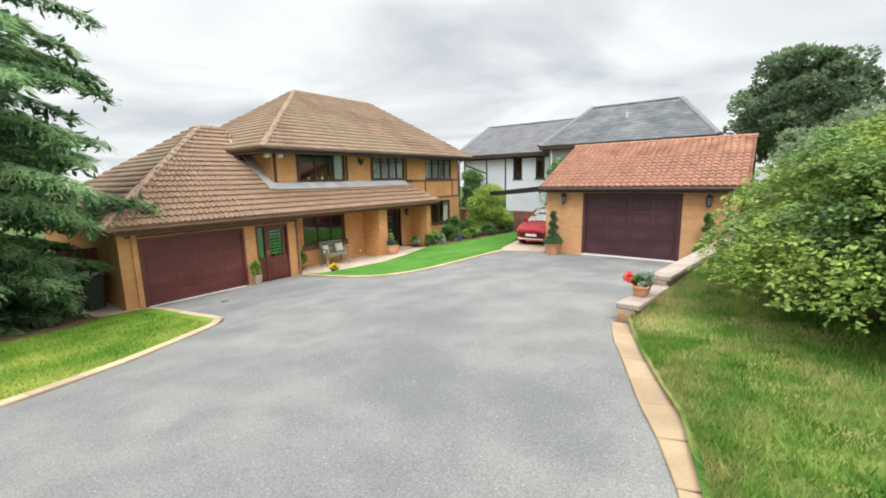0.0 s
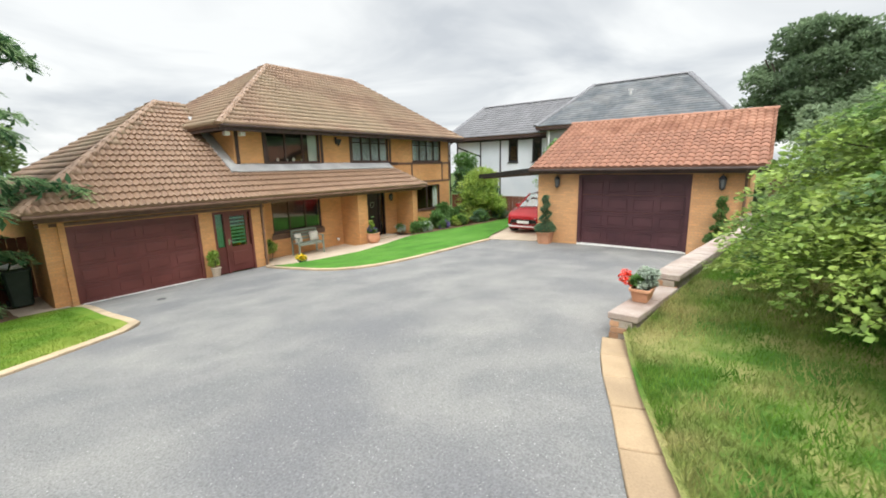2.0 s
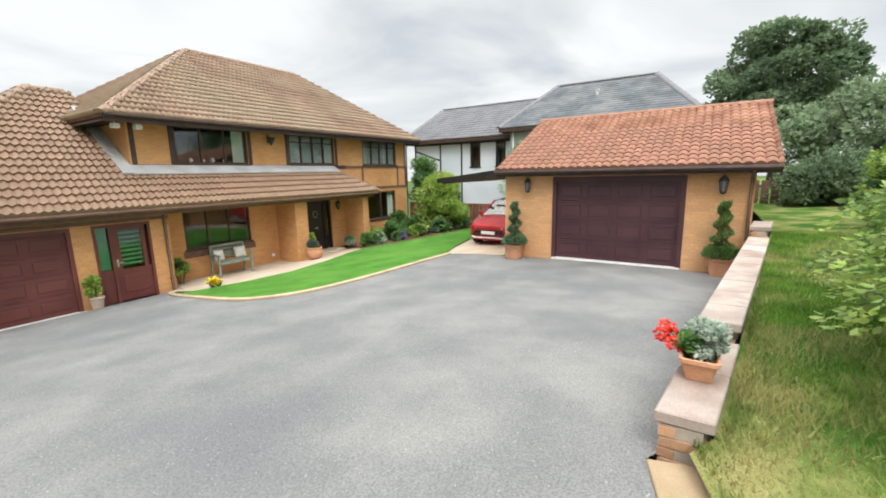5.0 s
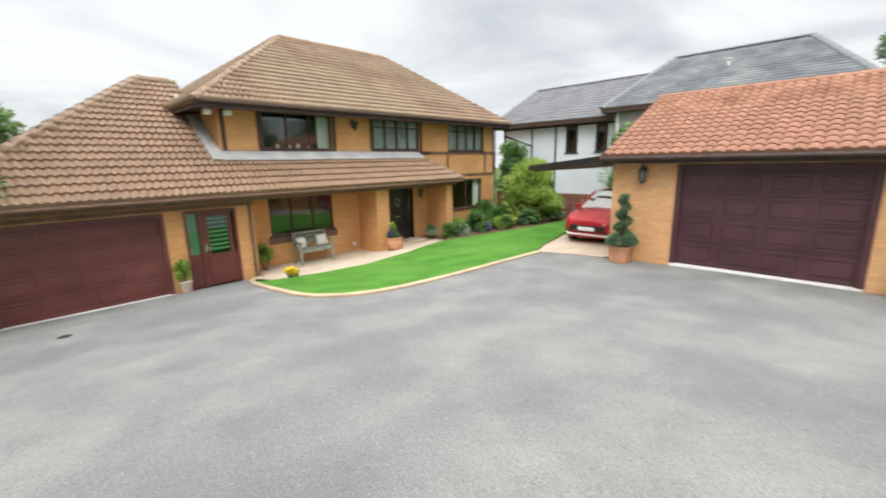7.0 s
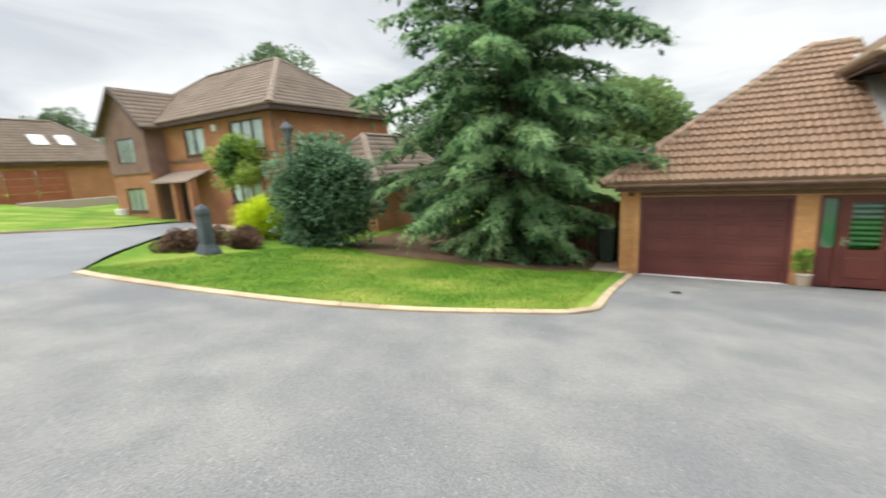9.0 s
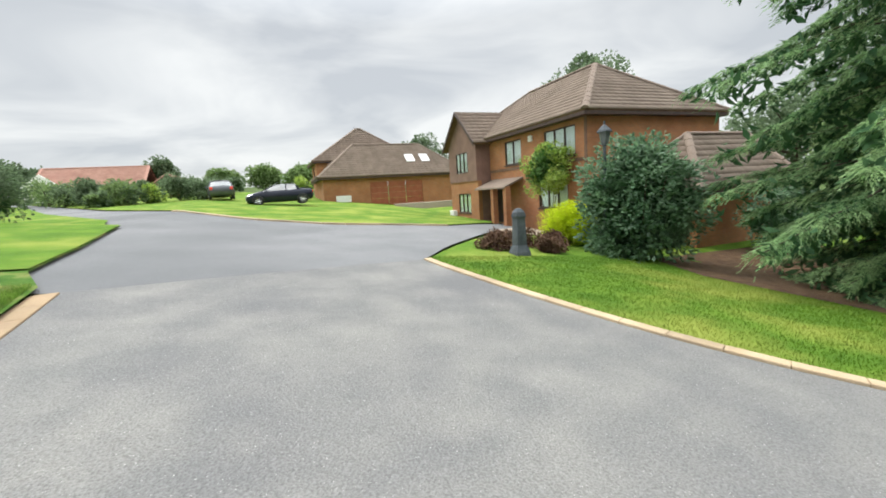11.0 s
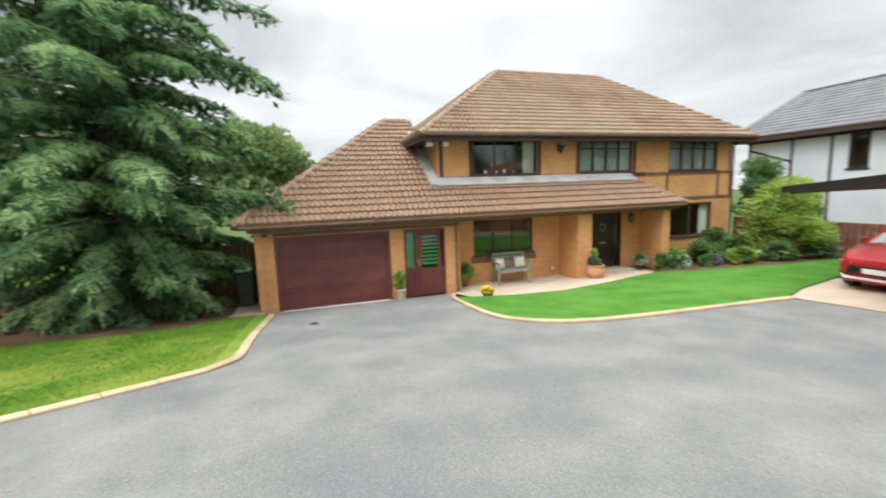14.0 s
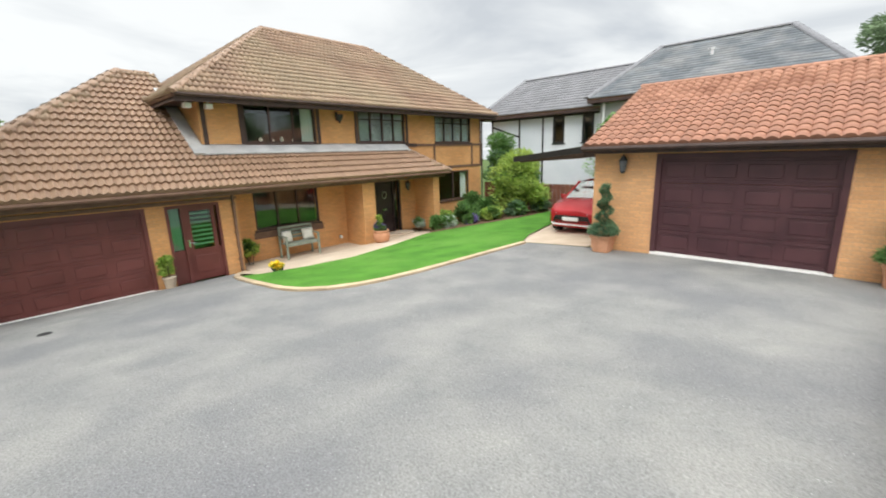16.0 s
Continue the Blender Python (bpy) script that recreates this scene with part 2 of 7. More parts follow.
FABRIC = mat("cream_fabric", (0.62, 0.60, 0.52), (0.76, 0.73, 0.66), 0.95, 12, 90, 0.2)
BLACK = mat("black_iron", (0.012, 0.012, 0.013), (0.025, 0.025, 0.026), 0.45, 6, 90, 0.1)
BINGREEN = mat("dark_green_plastic", (0.018, 0.035, 0.025), (0.03, 0.05, 0.036), 0.5, 4, 90, 0.1)
CHROME = mat("bright_metal", (0.6, 0.6, 0.6), (0.7, 0.7, 0.7), 0.2, 4, 30, 0, metal=1.0)
REDPAINT = mat("metallic_red_paint", (0.42, 0.02, 0.025), (0.48, 0.03, 0.035), 0.25, 2, 300, 0.02, metal=0.2)
NAVYPAINT = mat("dark_navy_paint", (0.012, 0.016, 0.03), (0.02, 0.024, 0.04), 0.2, 2, 300, 0.0, metal=0.3)
GREYPAINT = mat("grey_car_paint", (0.10, 0.105, 0.12), (0.13, 0.135, 0.15), 0.25, 2, 300, 0.0, metal=0.4)
RUBBER = mat("tyre_rubber", (0.02, 0.02, 0.02), (0.035, 0.035, 0.035), 0.9, 5, 80, 0.2)
FENCE = mat("red_brown_fence", (0.15, 0.055, 0.035), (0.22, 0.09, 0.055), 0.85, 3, 50, 0.3, rnd=0.12)
POSTGREY = mat("slate_post", (0.045, 0.055, 0.065), (0.10, 0.115, 0.13), 0.7, 4, 50, 0.4)
BARK = mat("bark", (0.06, 0.045, 0.035), (0.13, 0.10, 0.08), 1.0, 6, 40, 1.0, dist=0.03)
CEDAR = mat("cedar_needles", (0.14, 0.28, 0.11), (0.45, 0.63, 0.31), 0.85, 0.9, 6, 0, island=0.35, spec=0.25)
# darker needle green standing in for the shade deep inside a crown
CEDAR_SHADE = mat("cedar_inner_shade", (0.045, 0.11, 0.05), (0.10, 0.20, 0.09), 0.9, 0.9, 6, 0, island=0.25, spec=0.2)
# the dark green c3 blotches imitate shaded pockets among the golden leaves
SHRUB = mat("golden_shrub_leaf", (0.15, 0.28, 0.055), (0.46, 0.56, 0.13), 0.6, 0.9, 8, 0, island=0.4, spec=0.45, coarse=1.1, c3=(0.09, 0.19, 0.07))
# deep green copy of the shrub leaf, coloured as if in shade
SHRUB_SHADE = mat("shrub_inner_shade", (0.04, 0.11, 0.025), (0.08, 0.19, 0.045), 0.6, 0.9, 8, 0, island=0.3, spec=0.4)
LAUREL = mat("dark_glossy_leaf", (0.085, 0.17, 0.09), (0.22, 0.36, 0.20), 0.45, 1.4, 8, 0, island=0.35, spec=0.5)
YEW = mat("yellow_green_leaf", (0.48, 0.60, 0.010), (0.66, 0.76, 0.03), 0.7, 2.5, 8, 0, island=0.25, spec=0.3)
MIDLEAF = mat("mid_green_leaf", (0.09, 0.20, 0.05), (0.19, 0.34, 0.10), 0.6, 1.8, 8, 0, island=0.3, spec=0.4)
LIMELEAF = mat("lime_leaf", (0.24, 0.38, 0.06), (0.44, 0.54, 0.13), 0.6, 1.8, 8, 0, island=0.3, spec=0.4)
SILVERLEAF = mat("silver_leaf", (0.34, 0.42, 0.33), (0.54, 0.60, 0.50), 0.8, 8, 8, 0, island=0.2, spec=0.3)
HEATHER = mat("brown_heather", (0.09, 0.05, 0.035), (0.17, 0.10, 0.06), 0.9, 5, 8, 0, island=0.3, spec=0.2)
FARLEAF = mat("distant_leaf", (0.12, 0.18, 0.10), (0.23, 0.31, 0.175), 0.9, 0.5, 3, 0, island=0.3, spec=0.2)
FARLEAF2 = mat("distant_light_leaf", (0.17, 0.26, 0.10), (0.27, 0.37, 0.15), 0.9, 0.5, 3, 0, island=0.3, spec=0.2)
WILLOW = mat("grey_green_leaf", (0.17, 0.24, 0.13), (0.30, 0.38, 0.23), 0.8, 1.0, 4, 0, island=0.25, spec=0.2)
REDPETAL = mat("red_petal", (0.75, 0.035, 0.02), (0.85, 0.07, 0.03), 0.6, 8, 30, 0, island=0.2)
YELLOWPETAL = mat("yellow_petal", (0.85, 0.62, 0.02), (0.9, 0.7, 0.05), 0.6, 8, 30, 0, island=0.1)
VIOLET = mat("violet_petal", (0.10, 0.07, 0.22), (0.20, 0.15, 0.36), 0.7, 8, 30, 0, island=0.2)
PLATE = mat("white_plate", (0.75, 0.75, 0.75), (0.8, 0.8, 0.8), 0.4, 4, 30, 0)
CLADDING = mat("mauve_brown_hung_tile", (0.18, 0.105, 0.085), (0.25, 0.15, 0.12), 0.9, 1.2, 14, 0.4)
HEADLAMP = mat("clear_headlamp", (0.55, 0.57, 0.6), (0.75, 0.77, 0.8), 0.12, 20, 60, 0.1, metal=0.5)
LAMPGLASS = mat("smoked_lamp_glass", (0.10, 0.11, 0.12), (0.16, 0.17, 0.18), 0.3, 5, 40, 0)

# thin leaves let some light through
for leafy in (CEDAR, CEDAR_SHADE, SHRUB, SHRUB_SHADE, LAUREL, YEW, MIDLEAF, LIMELEAF, SILVERLEAF, FARLEAF, FARLEAF2, WILLOW, BLADE):
    nt = leafy.node_tree
    bsdf = nt.nodes["Principled BSDF"]
    tl = nt.nodes.new("ShaderNodeBsdfTranslucent")
    nt.links.new(bsdf.inputs["Base Color"].links[0].from_socket, tl.inputs[0])
    ms = nt.nodes.new("ShaderNodeMixShader")
    ms.inputs[0].default_value = 0.4
    nt.links.new(bsdf.outputs[0], ms.inputs[1])
    nt.links.new(tl.outputs[0], ms.inputs[2])
    nt.links.new(ms.outputs[0], nt.nodes["Material Output"].inputs[0])

# ---- shape helpers ----


def origin_of(ob):
    v = Vector((0, 0, 0))
    while ob is not None:
        v += ob.location
        ob = ob.parent
    return v


def thing(name, loc=(0, 0, 0), label="", category="", group="", kind="", rz=0.0):
    e = new(name)
    e.empty_display_size = 0.2
    e.location = loc
    e.rotation_euler = (0, 0, radians(rz))
    return tagged(e, label, category, group, kind)


def part(name, bm, material, parent=None, label="", local=False, smooth=False, kind=""):
    me = bpy.data.meshes.new(name)
    if parent is not None and not local:
        bmesh.ops.translate(bm, verts=bm.verts, vec=-origin_of(parent))
    bm.to_mesh(me)
    bm.free()
    if smooth:
        me.shade_smooth()
    me.materials.append(material)
    ob = new(name, me)
    ob.parent = parent
    return tagged(ob, label, kind=kind)


def from_arrays(name, verts, faces, material, parent=None, kind="", label=""):
    me = bpy.data.meshes.new(name)
    verts = np.asarray(verts, dtype=float)
    if parent is not None:
        verts = verts - np.array(origin_of(parent))
    faces = np.asarray(faces)
    k = faces.shape[1]
    me.vertices.add(len(verts))
    me.vertices.foreach_set("co", verts.ravel())
    me.loops.add(faces.size)
    me.loops.foreach_set("vertex_index", faces.ravel().astype(np.int32))
    me.polygons.add(len(faces))
    me.polygons.foreach_set("loop_start", np.arange(0, faces.size, k, dtype=np.int32))
    me.update(calc_edges=True)
    me.materials.append(material)
    ob = new(name, me)
    ob.parent = parent
    return tagged(ob, label, kind=kind)


def box(bm, a, b, bev=0.0):
    (x0, y0, z0), (x1, y1, z1) = a, b
    x0, x1, y0, y1, z0, z1 = min(x0, x1), max(x0, x1), min(y0, y1), max(y0, y1), min(z0, z1), max(z0, z1)
    v = [bm.verts.new(p) for p in ((x0, y0, z0), (x1, y0, z0), (x1, y1, z0), (x0, y1, z0), (x0, y0, z1), (x1, y0, z1), (x1, y1, z1), (x0, y1, z1))]
    f = [bm.faces.new([v[i] for i in q]) for q in ((3, 2, 1, 0), (4, 5, 6, 7), (0, 1, 5, 4), (1, 2, 6, 5), (2, 3, 7, 6), (3, 0, 4, 7))]
    if bev:
        bmesh.ops.bevel(bm, geom=list({e for q in f for e in q.edges}), offset=bev, segments=2, affect='EDGES', profile=0.5)
    return bm


def tube(bm, p, q, r0, r1=None, seg=10, caps=True):
    p, q = Vector(p), Vector(q)
    r1 = r0 if r1 is None else r1
    m = (q - p).to_track_quat('Z', 'Y').to_matrix()
    rings = []
    for c, r in ((p, r0), (q, r1)):
        rings.append([bm.verts.new(c + m @ Vector((r * math.cos(2 * math.pi * i / seg), r * math.sin(2 * math.pi * i / seg), 0))) for i in range(seg)])
    for i in range(seg):
        j = (i + 1) % seg
        bm.faces.new((rings[0][i], rings[0][j], rings[1][j], rings[1][i]))
    if caps:
        bm.faces.new(rings[0][::-1])
        bm.faces.new(rings[1])
    return bm


def lathe(bm, profile, centre=(0, 0, 0), seg=20, squash=(1, 1), square=0.0):
    """Turns (radius, height) pairs round the vertical; square: how far towards a square plan."""
    rings = []
    for r, z in profile:
        ring = []
        for i in range(seg):
            a = 2 * math.pi * i / seg
            c, s = math.cos(a), math.sin(a)
            k = 1.0 / max(abs(c), abs(s)) if square else 1.0
            k = 1 + (k - 1) * square
            ring.append(bm.verts.new((centre[0] + r * k * c * squash[0], centre[1] + r * k * s * squash[1], centre[2] + z)))
        rings.append(ring)
    for a, b in zip(rings, rings[1:]):
        for i in range(seg):
            j = (i + 1) % seg
            bm.faces.new((a[i], a[j], b[j], b[i]))
    bm.faces.new(rings[0][::-1])
    bm.faces.new(rings[-1])
    return bm


def prism(bm, pts, lift):
    """A closed prism from a loop of points, moved by the vector lift."""
    a = [bm.verts.new(p) for p in pts]
    b = [bm.verts.new(Vector(p) + Vector(lift)) for p in pts]
    n = len(pts)
    bm.faces.new(a[::-1])
    bm.faces.new(b)
    for i in range(n):
        bm.faces.new((a[i], a[(i + 1) % n], b[(i + 1) % n], b[i]))
    bmesh.ops.recalc_face_normals(bm, faces=bm.faces)
    return bm


def wall(name, x0, x1, y0, y1, z0, z1, holes, material, parent, along="y"):
    """A thick wall with openings: holes are (u0, u1, v0, v1) along its length and height."""
    bm = bmesh.new()
    u0, u1 = (y0, y1) if along == "y" else (x0, x1)
    us = sorted({u0, u1, *[max(u0, h[0]) for h in holes], *[min(u1, h[1]) for h in holes]})
    vs = sorted({z0, z1, *[max(z0, h[2]) for h in holes], *[min(z1, h[3]) for h in holes]})
    t0, t1 = (x0, x1) if along == "y" else (y0, y1)
    made = {}

    def vert(i, j, k):
        if (i, j, k) not in made:
            t = (t0, t1)[k]
            made[i, j, k] = bm.verts.new((t, us[i], vs[j]) if along == "y" else (us[i], t, vs[j]))
        return made[i, j, k]

    def solid(i, j):
        if not (0 <= i < len(us) - 1 and 0 <= j < len(vs) - 1):
            return False
        a, c = (us[i] + us[i + 1]) / 2, (vs[j] + vs[j + 1]) / 2
        return not any(h[0] < a < h[1] and h[2] < c < h[3] for h in holes)

    for i in range(len(us) - 1):
        for j in range(len(vs) - 1):
            if not solid(i, j):
                continue
            for k in (0, 1):
                bm.faces.new([vert(i, j, k), vert(i + 1, j, k), vert(i + 1, j + 1, k), vert(i, j + 1, k)])
            for (p, q), (a, b) in (((-1, 0), ((i, j), (i, j + 1))), ((1, 0), ((i + 1, j), (i + 1, j + 1))), ((0, -1), ((i, j), (i + 1, j))), ((0, 1), ((i, j + 1), (i + 1, j + 1)))):
                if not solid(i + p, j + q):
                    bm.faces.new([vert(*a, 0), vert(*b, 0), vert(*b, 1), vert(*a, 1)])
    bmesh.ops.recalc_face_normals(bm, faces=bm.faces)
    return part(name, bm, material, parent)


class Face:
    """Local axes on a facade: u along it, d outwards, v up."""

    def __init__(self, facing, at):
        self.facing, self.at = facing, at

    def p(self, u, d, v):
        return {"x+": (self.at + d, u, v), "x-": (self.at - d, u, v), "y-": (u, self.at - d, v), "y+": (u, self.at + d, v)}[self.facing]

    def box(self, bm, u0, u1, d0, d1, v0, v1, bev=0.0):
        return box(bm, self.p(u0, d0, v0), self.p(u1, d1, v1), bev)


def window(parent, face, u0, u1, v0, v1, panes, frame_mat=None, name="window", label="", transom=None, curtain=0, sill=True, recess=0.06, blind=False, fw=0.06, net=None):
    frame_mat = frame_mat or DARKWOOD
    w = thing(name, face.p((u0 + u1) / 2, 0, v0), label)
    w.parent = parent
    if parent is not None:
        w.location = Vector(face.p((u0 + u1) / 2, 0, v0)) - origin_of(parent)
    bm = bmesh.new()
    face.box(bm, u0, u1, -recess - 0.03, -recess + 0.04, v0, v0 + fw)
    face.box(bm, u0, u1, -recess - 0.03, -recess + 0.04, v1 - fw, v1)
    for k in range(panes + 1):
        c = u0 + fw / 2 + (u1 - u0 - fw) * k / panes
        face.box(bm, c - fw / 2, c + fw / 2, -recess - 0.028, -recess + 0.042, v0 + fw, v1 - fw)
    if transom:
        for k in range(panes):
            a = u0 + fw / 2 + (u1 - u0 - fw) * k / panes
            b = u0 + fw / 2 + (u1 - u0 - fw) * (k + 1) / panes
            face.box(bm, a + fw / 2, b - fw / 2, -recess - 0.025, -recess + 0.038, v1 - transom - 0.02, v1 - transom + 0.02)
    part("window_frame", bm, frame_mat, w)
    for k in range(panes):
        a = u0 + fw / 2 + (u1 - u0 - fw) * k / panes
        b = u0 + fw / 2 + (u1 - u0 - fw) * (k + 1) / panes
        bm = bmesh.new()
        face.box(bm, a + fw / 2, b - fw / 2, -recess, -recess + 0.008, v0 + fw, v1 - fw)
        g = part("pane", bm, GLASS, w)
        g.visible_shadow = False
    if sill:
        bm = bmesh.new()
        face.box(bm, u0 - 0.06, u1 + 0.06, -recess, 0.05, v0 - 0.07, v0 - 0.002, 0.008)
        part("window_sill", bm, frame_mat, w)
    if curtain:
        for s in (0, 1):
            if not (curtain >> s) & 1:
                continue
            bm = bmesh.new()
            wd = (u1 - u0) * 0.17
            a = u0 + 0.05 if s == 0 else u1 - 0.05 - wd
            n = 14
            rows = [[bm.verts.new(face.p(a + wd * i / n, -recess - 0.14 + 0.025 * math.sin(i * 1.9), v)) for i in range(n + 1)] for v in (v0 + 0.03, v1 - 0.03)]
            for i in range(n):
                bm.faces.new((rows[0][i], rows[0][i + 1], rows[1][i + 1], rows[1][i]))
            part("curtain", bm, CURTAIN, w, "pale curtain")
    if net:
        bm = bmesh.new()
        n = 10 * panes
        for k in range(n):
            a, b = u0 + 0.08 + (u1 - u0 - 0.16) * k / n, u0 + 0.08 + (u1 - u0 - 0.16) * (k + 1) / n
            bm.faces.new([bm.verts.new(face.p(*q)) for q in ((a, -recess - 0.035, v0 + 0.05), (b, -recess - 0.055, v0 + 0.05), (b, -recess - 0.055, v1 - 0.05), (a, -recess - 0.035, v1 - 0.05))][::1 if k % 2 else -1])
        bmesh.ops.remove_doubles(bm, verts=bm.verts, dist=0.001)
        part("net_curtain", bm, net, w, "plain hanging net curtain")
    if blind:
        bm = bmesh.new()
        k = 0
        v = v1 - 0.1
        while v > v0 + 0.1:
            face.box(bm, u0 + fw + 0.01, u1 - fw - 0.01, -recess - 0.13, -recess - 0.11, v - 0.05, v)
            v -= 0.13
        part("blind", bm, BLIND, w, "slatted grey-green blind")
    return w


# ---- the lie of the land ----


def gz(x, y):
    """Height of the drive and the road: falls towards the house, climbs to the road."""
    s = max(0.0, min(1.35, (x + 11.7) / 12.25))
    g = 1.47 * s ** 0.8
    if y > 4:
        g -= 0.06 * s * s * (min(y, 16) - 4)
    else:
        g += 0.058 * min(10.0, max(0.0, 4 - y - 2 * (1 - min(1, s)))) + 0.045 * max(0.0, -6 - y)
    return g


def wall_x(y):
    return 1.23 + (y - 6) * 0.127


BANK_EDGE = [(-40, 30.0), (-20, 12.0), (-12, 5.05), (-7, 4.35), (-4.6, 4.15), (-3.6, 3.62), (-1.6, 3.3), (0.5, 3.1), (2.97, 2.50), (3.54, 2.26), (4.47, 1.90), (6.0, 1.38)]


def edge_x(y):
    if y >= 6:
        return wall_x(y) + 0.3
    for (a, p), (b, q) in zip(BANK_EDGE, BANK_EDGE[1:]):
        if a <= y <= b:
            return p + (q - p) * (y - a) / (b - a)
    return 30.0


def wall_top(y):
    return 1.71 if y < 7.5 else (1.89 if y < 13.3 else 2.09)


def bank_z(x, y):
    e = edge_x(y)
    d = max(0.0, x - e)
    k = max(0.0, min(1.0, (y - 5.2) / 1.6))
    k = k * k * (3 - 2 * k)
    low = gz(e, y) + 0.05 + 0.10 * min(d, 4)
    high = 1.62 + 0.035 * (min(y, 14) - 6) + 0.05 * min(d, 5)
    return low * (1 - k) + high * k


def sheet(name, loop, height, material, step=0.8, label="", kind="structure", parent=None, category=""):
    """A ground surface that fills the loop and follows the height function."""
    bm = bmesh.new()
    vs = [bm.verts.new((x, y, 0)) for x, y in loop]
    es = [bm.edges.new((vs[i], vs[(i + 1) % len(vs)])) for i in range(len(vs))]
    bmesh.ops.triangle_fill(bm, edges=es, use_beauty=True)
    xs, ys = [p[0] for p in loop], [p[1] for p in loop]
    for axis, lo, hi in ((0, min(xs), max(xs)), (1, min(ys), max(ys))):
        s = max(step, (hi - lo) / 70)
        c = math.floor(lo / s) * s + s
        while c < hi:
            co = [0, 0, 0]
            co[axis] = c
            no = [0, 0, 0]
            no[axis] = 1
            bmesh.ops.bisect_plane(bm, geom=bm.verts[:] + bm.edges[:] + bm.faces[:], plane_co=co, plane_no=no, dist=1e-5)
            c += s
    for v in bm.verts:
        v.co.z = height(v.co.x, v.co.y)
    bmesh.ops.recalc_face_normals(bm, faces=bm.faces)
    if sum(f.normal.z for f in bm.faces) < 0:
        bmesh.ops.reverse_faces(bm, faces=bm.faces)
    ob = part(name, bm, material, parent, smooth=True)
    return tagged(ob, label, category, kind=kind)


def smooth_path(pts, n=6):
    """Catmull-Rom through the points."""
    out = []
    P = [pts[0], *pts, pts[-1]]
    for i in range(1, len(P) - 2):
        for k in range(n):
            t = k / n
            a, b, c, d = (Vector(P[i + j]) for j in (-1, 0, 1, 2))
            out.append(tuple(0.5 * ((2 * b) + (c - a) * t + (2 * a - 5 * b + 4 * c - d) * t * t + (3 * b - a - 3 * c + d) * t ** 3)))
    out.append(tuple(pts[-1]))
    return out


def offset_path(pts, d):
    out = []
    for i, p in enumerate(pts):
        a, b = Vector(pts[max(0, i - 1)]), Vector(pts[min(len(pts) - 1, i + 1)])
        t = (b - a).normalized()
        out.append((p[0] - t.y * d, p[1] + t.x * d))
    return out


def resample(pts, step):
    out, acc = [Vector(pts[0])], 0.0
    for a, b in zip(pts, pts[1:]):
        a, b = Vector(a), Vector(b)
        L = (b - a).length
        while L > 1e-9 and acc + L >= step:
            a = a + (b - a) * ((step - acc) / L)
            out.append(a.copy())
            L = (b - a).length
            acc = 0.0
        acc += L
    return out


gx = [-160, -120, -90, -70, -50, -36, -28] + [-24 + 0.6 * i for i in range(20)] + [-11.7 + 0.6 * i for i in range(46)] + [18, 22, 28, 36, 50, 70, 90, 120, 160]
gy = [-160, -120, -90, -70, -55, -42, -32] + [-26 + i for i in range(56)] + [34, 42, 55, 70, 90, 120, 160]
ground = from_arrays("ground", [(x, y, gz(x, y) - 0.1) for y in gy for x in gx],
                     [(j * len(gx) + i, j * len(gx) + i + 1, (j + 1) * len(gx) + i + 1, (j + 1) * len(gx) + i) for j in range(len(gy) - 1) for i in range(len(gx) - 1)], ROUGH, None, "structure", "rough grass ground falling towards the houses")

KERB_L = smooth_path([(-11.1, 3.42), (-10.3, 3.47), (-8.1, 3.37), (-7.0, 3.38), (-6.3, 3.36), (-5.85, 3.05), (-5.3, 2.35), (-4.5, 1.25), (-4.1, 0.55), (-3.72, -0.3), (-3.35, -1.4), (-2.98, -2.75), (-2.6, -4.5), (-2.5, -5.25)])
KERB_H = smooth_path([(-11.3, 8.75), (-10.6, 8.2), (-9.3, 7.98), (-7.3, 7.92), (-6.5, 8.15), (-5.92, 8.7), (-5.62, 9.6), (-5.5, 11.1), (-5.45, 13), (-5.4, 14.25)])
KERB_R = smooth_path([(3.28, -3.3), (3.08, -1.64), (3.05, -0.97), (2.93, 0.6), (2.58, 2.1), (2.38, 2.6), (2.14, 3.15), (1.76, 4.18), (1.42, 5.05), (1.18, 5.9)])

drive_loop = KERB_L + [(3.28, -3.34)] + KERB_R + [(wall_x(6), 6.0), (wall_x(14.45), 14.45), (-3.7, 14.45), (-5.36, 14.35)] + KERB_H[::-1] + [(-11.6, 8.8), (-11.72, 3.45)]
driveway = sheet("driveway", drive_loop, lambda x, y: gz(x, y), ASPHALT, 0.8, "worn pale grey asphalt driveway sloping to the house")
road = sheet("road", [(3.3, -3.36), (-2.48, -5.3), (-4.2, -7.6), (-7.2, -11.2), (-11.2, -14.6), (-11.2, -17.0), (-6.6, -13.9), (-1.5, -13.4), (1.5, -15.2), (5.2, -20.1), (9.6, -25.3), (20, -44), (36, -70), (42, -68), (25, -42), (12.6, -24), (6.9, -15), (5.6, -11.9), (5.1, -7), (5.0, -4.4), (3.7, -3.4)],
             lambda x, y: gz(x, y) - 0.012, ROAD, 1.2, "darker grey asphalt close road")

lawn_loop = offset_path(KERB_L, -0.16)[6:] + [(-3.2, -6.0), (-5.4, -8.6), (-8.6, -10.4), (-22, -10.5), (-22, 1.8), (-11.75, 1.8), (-11.3, 3.2)]
front_lawn = sheet("lawn", lawn_loop, lambda x, y: gz(x, y) + 0.035, LAWN, 0.7, "sunlit mown lawn with patchy yellow areas")
mulch = sheet("mulch_bed", [(-8.6, -3.0), (-9.2, 0.2), (-9.9, 1.6), (-11.0, 2.3), (-16, 2.2), (-18, -2), (-17, -6), (-12, -6.4), (-9.6, -5.4)], lambda x, y: gz(x, y) + 0.05, SOIL, 0.8, "brown mulch bed under the conifer")
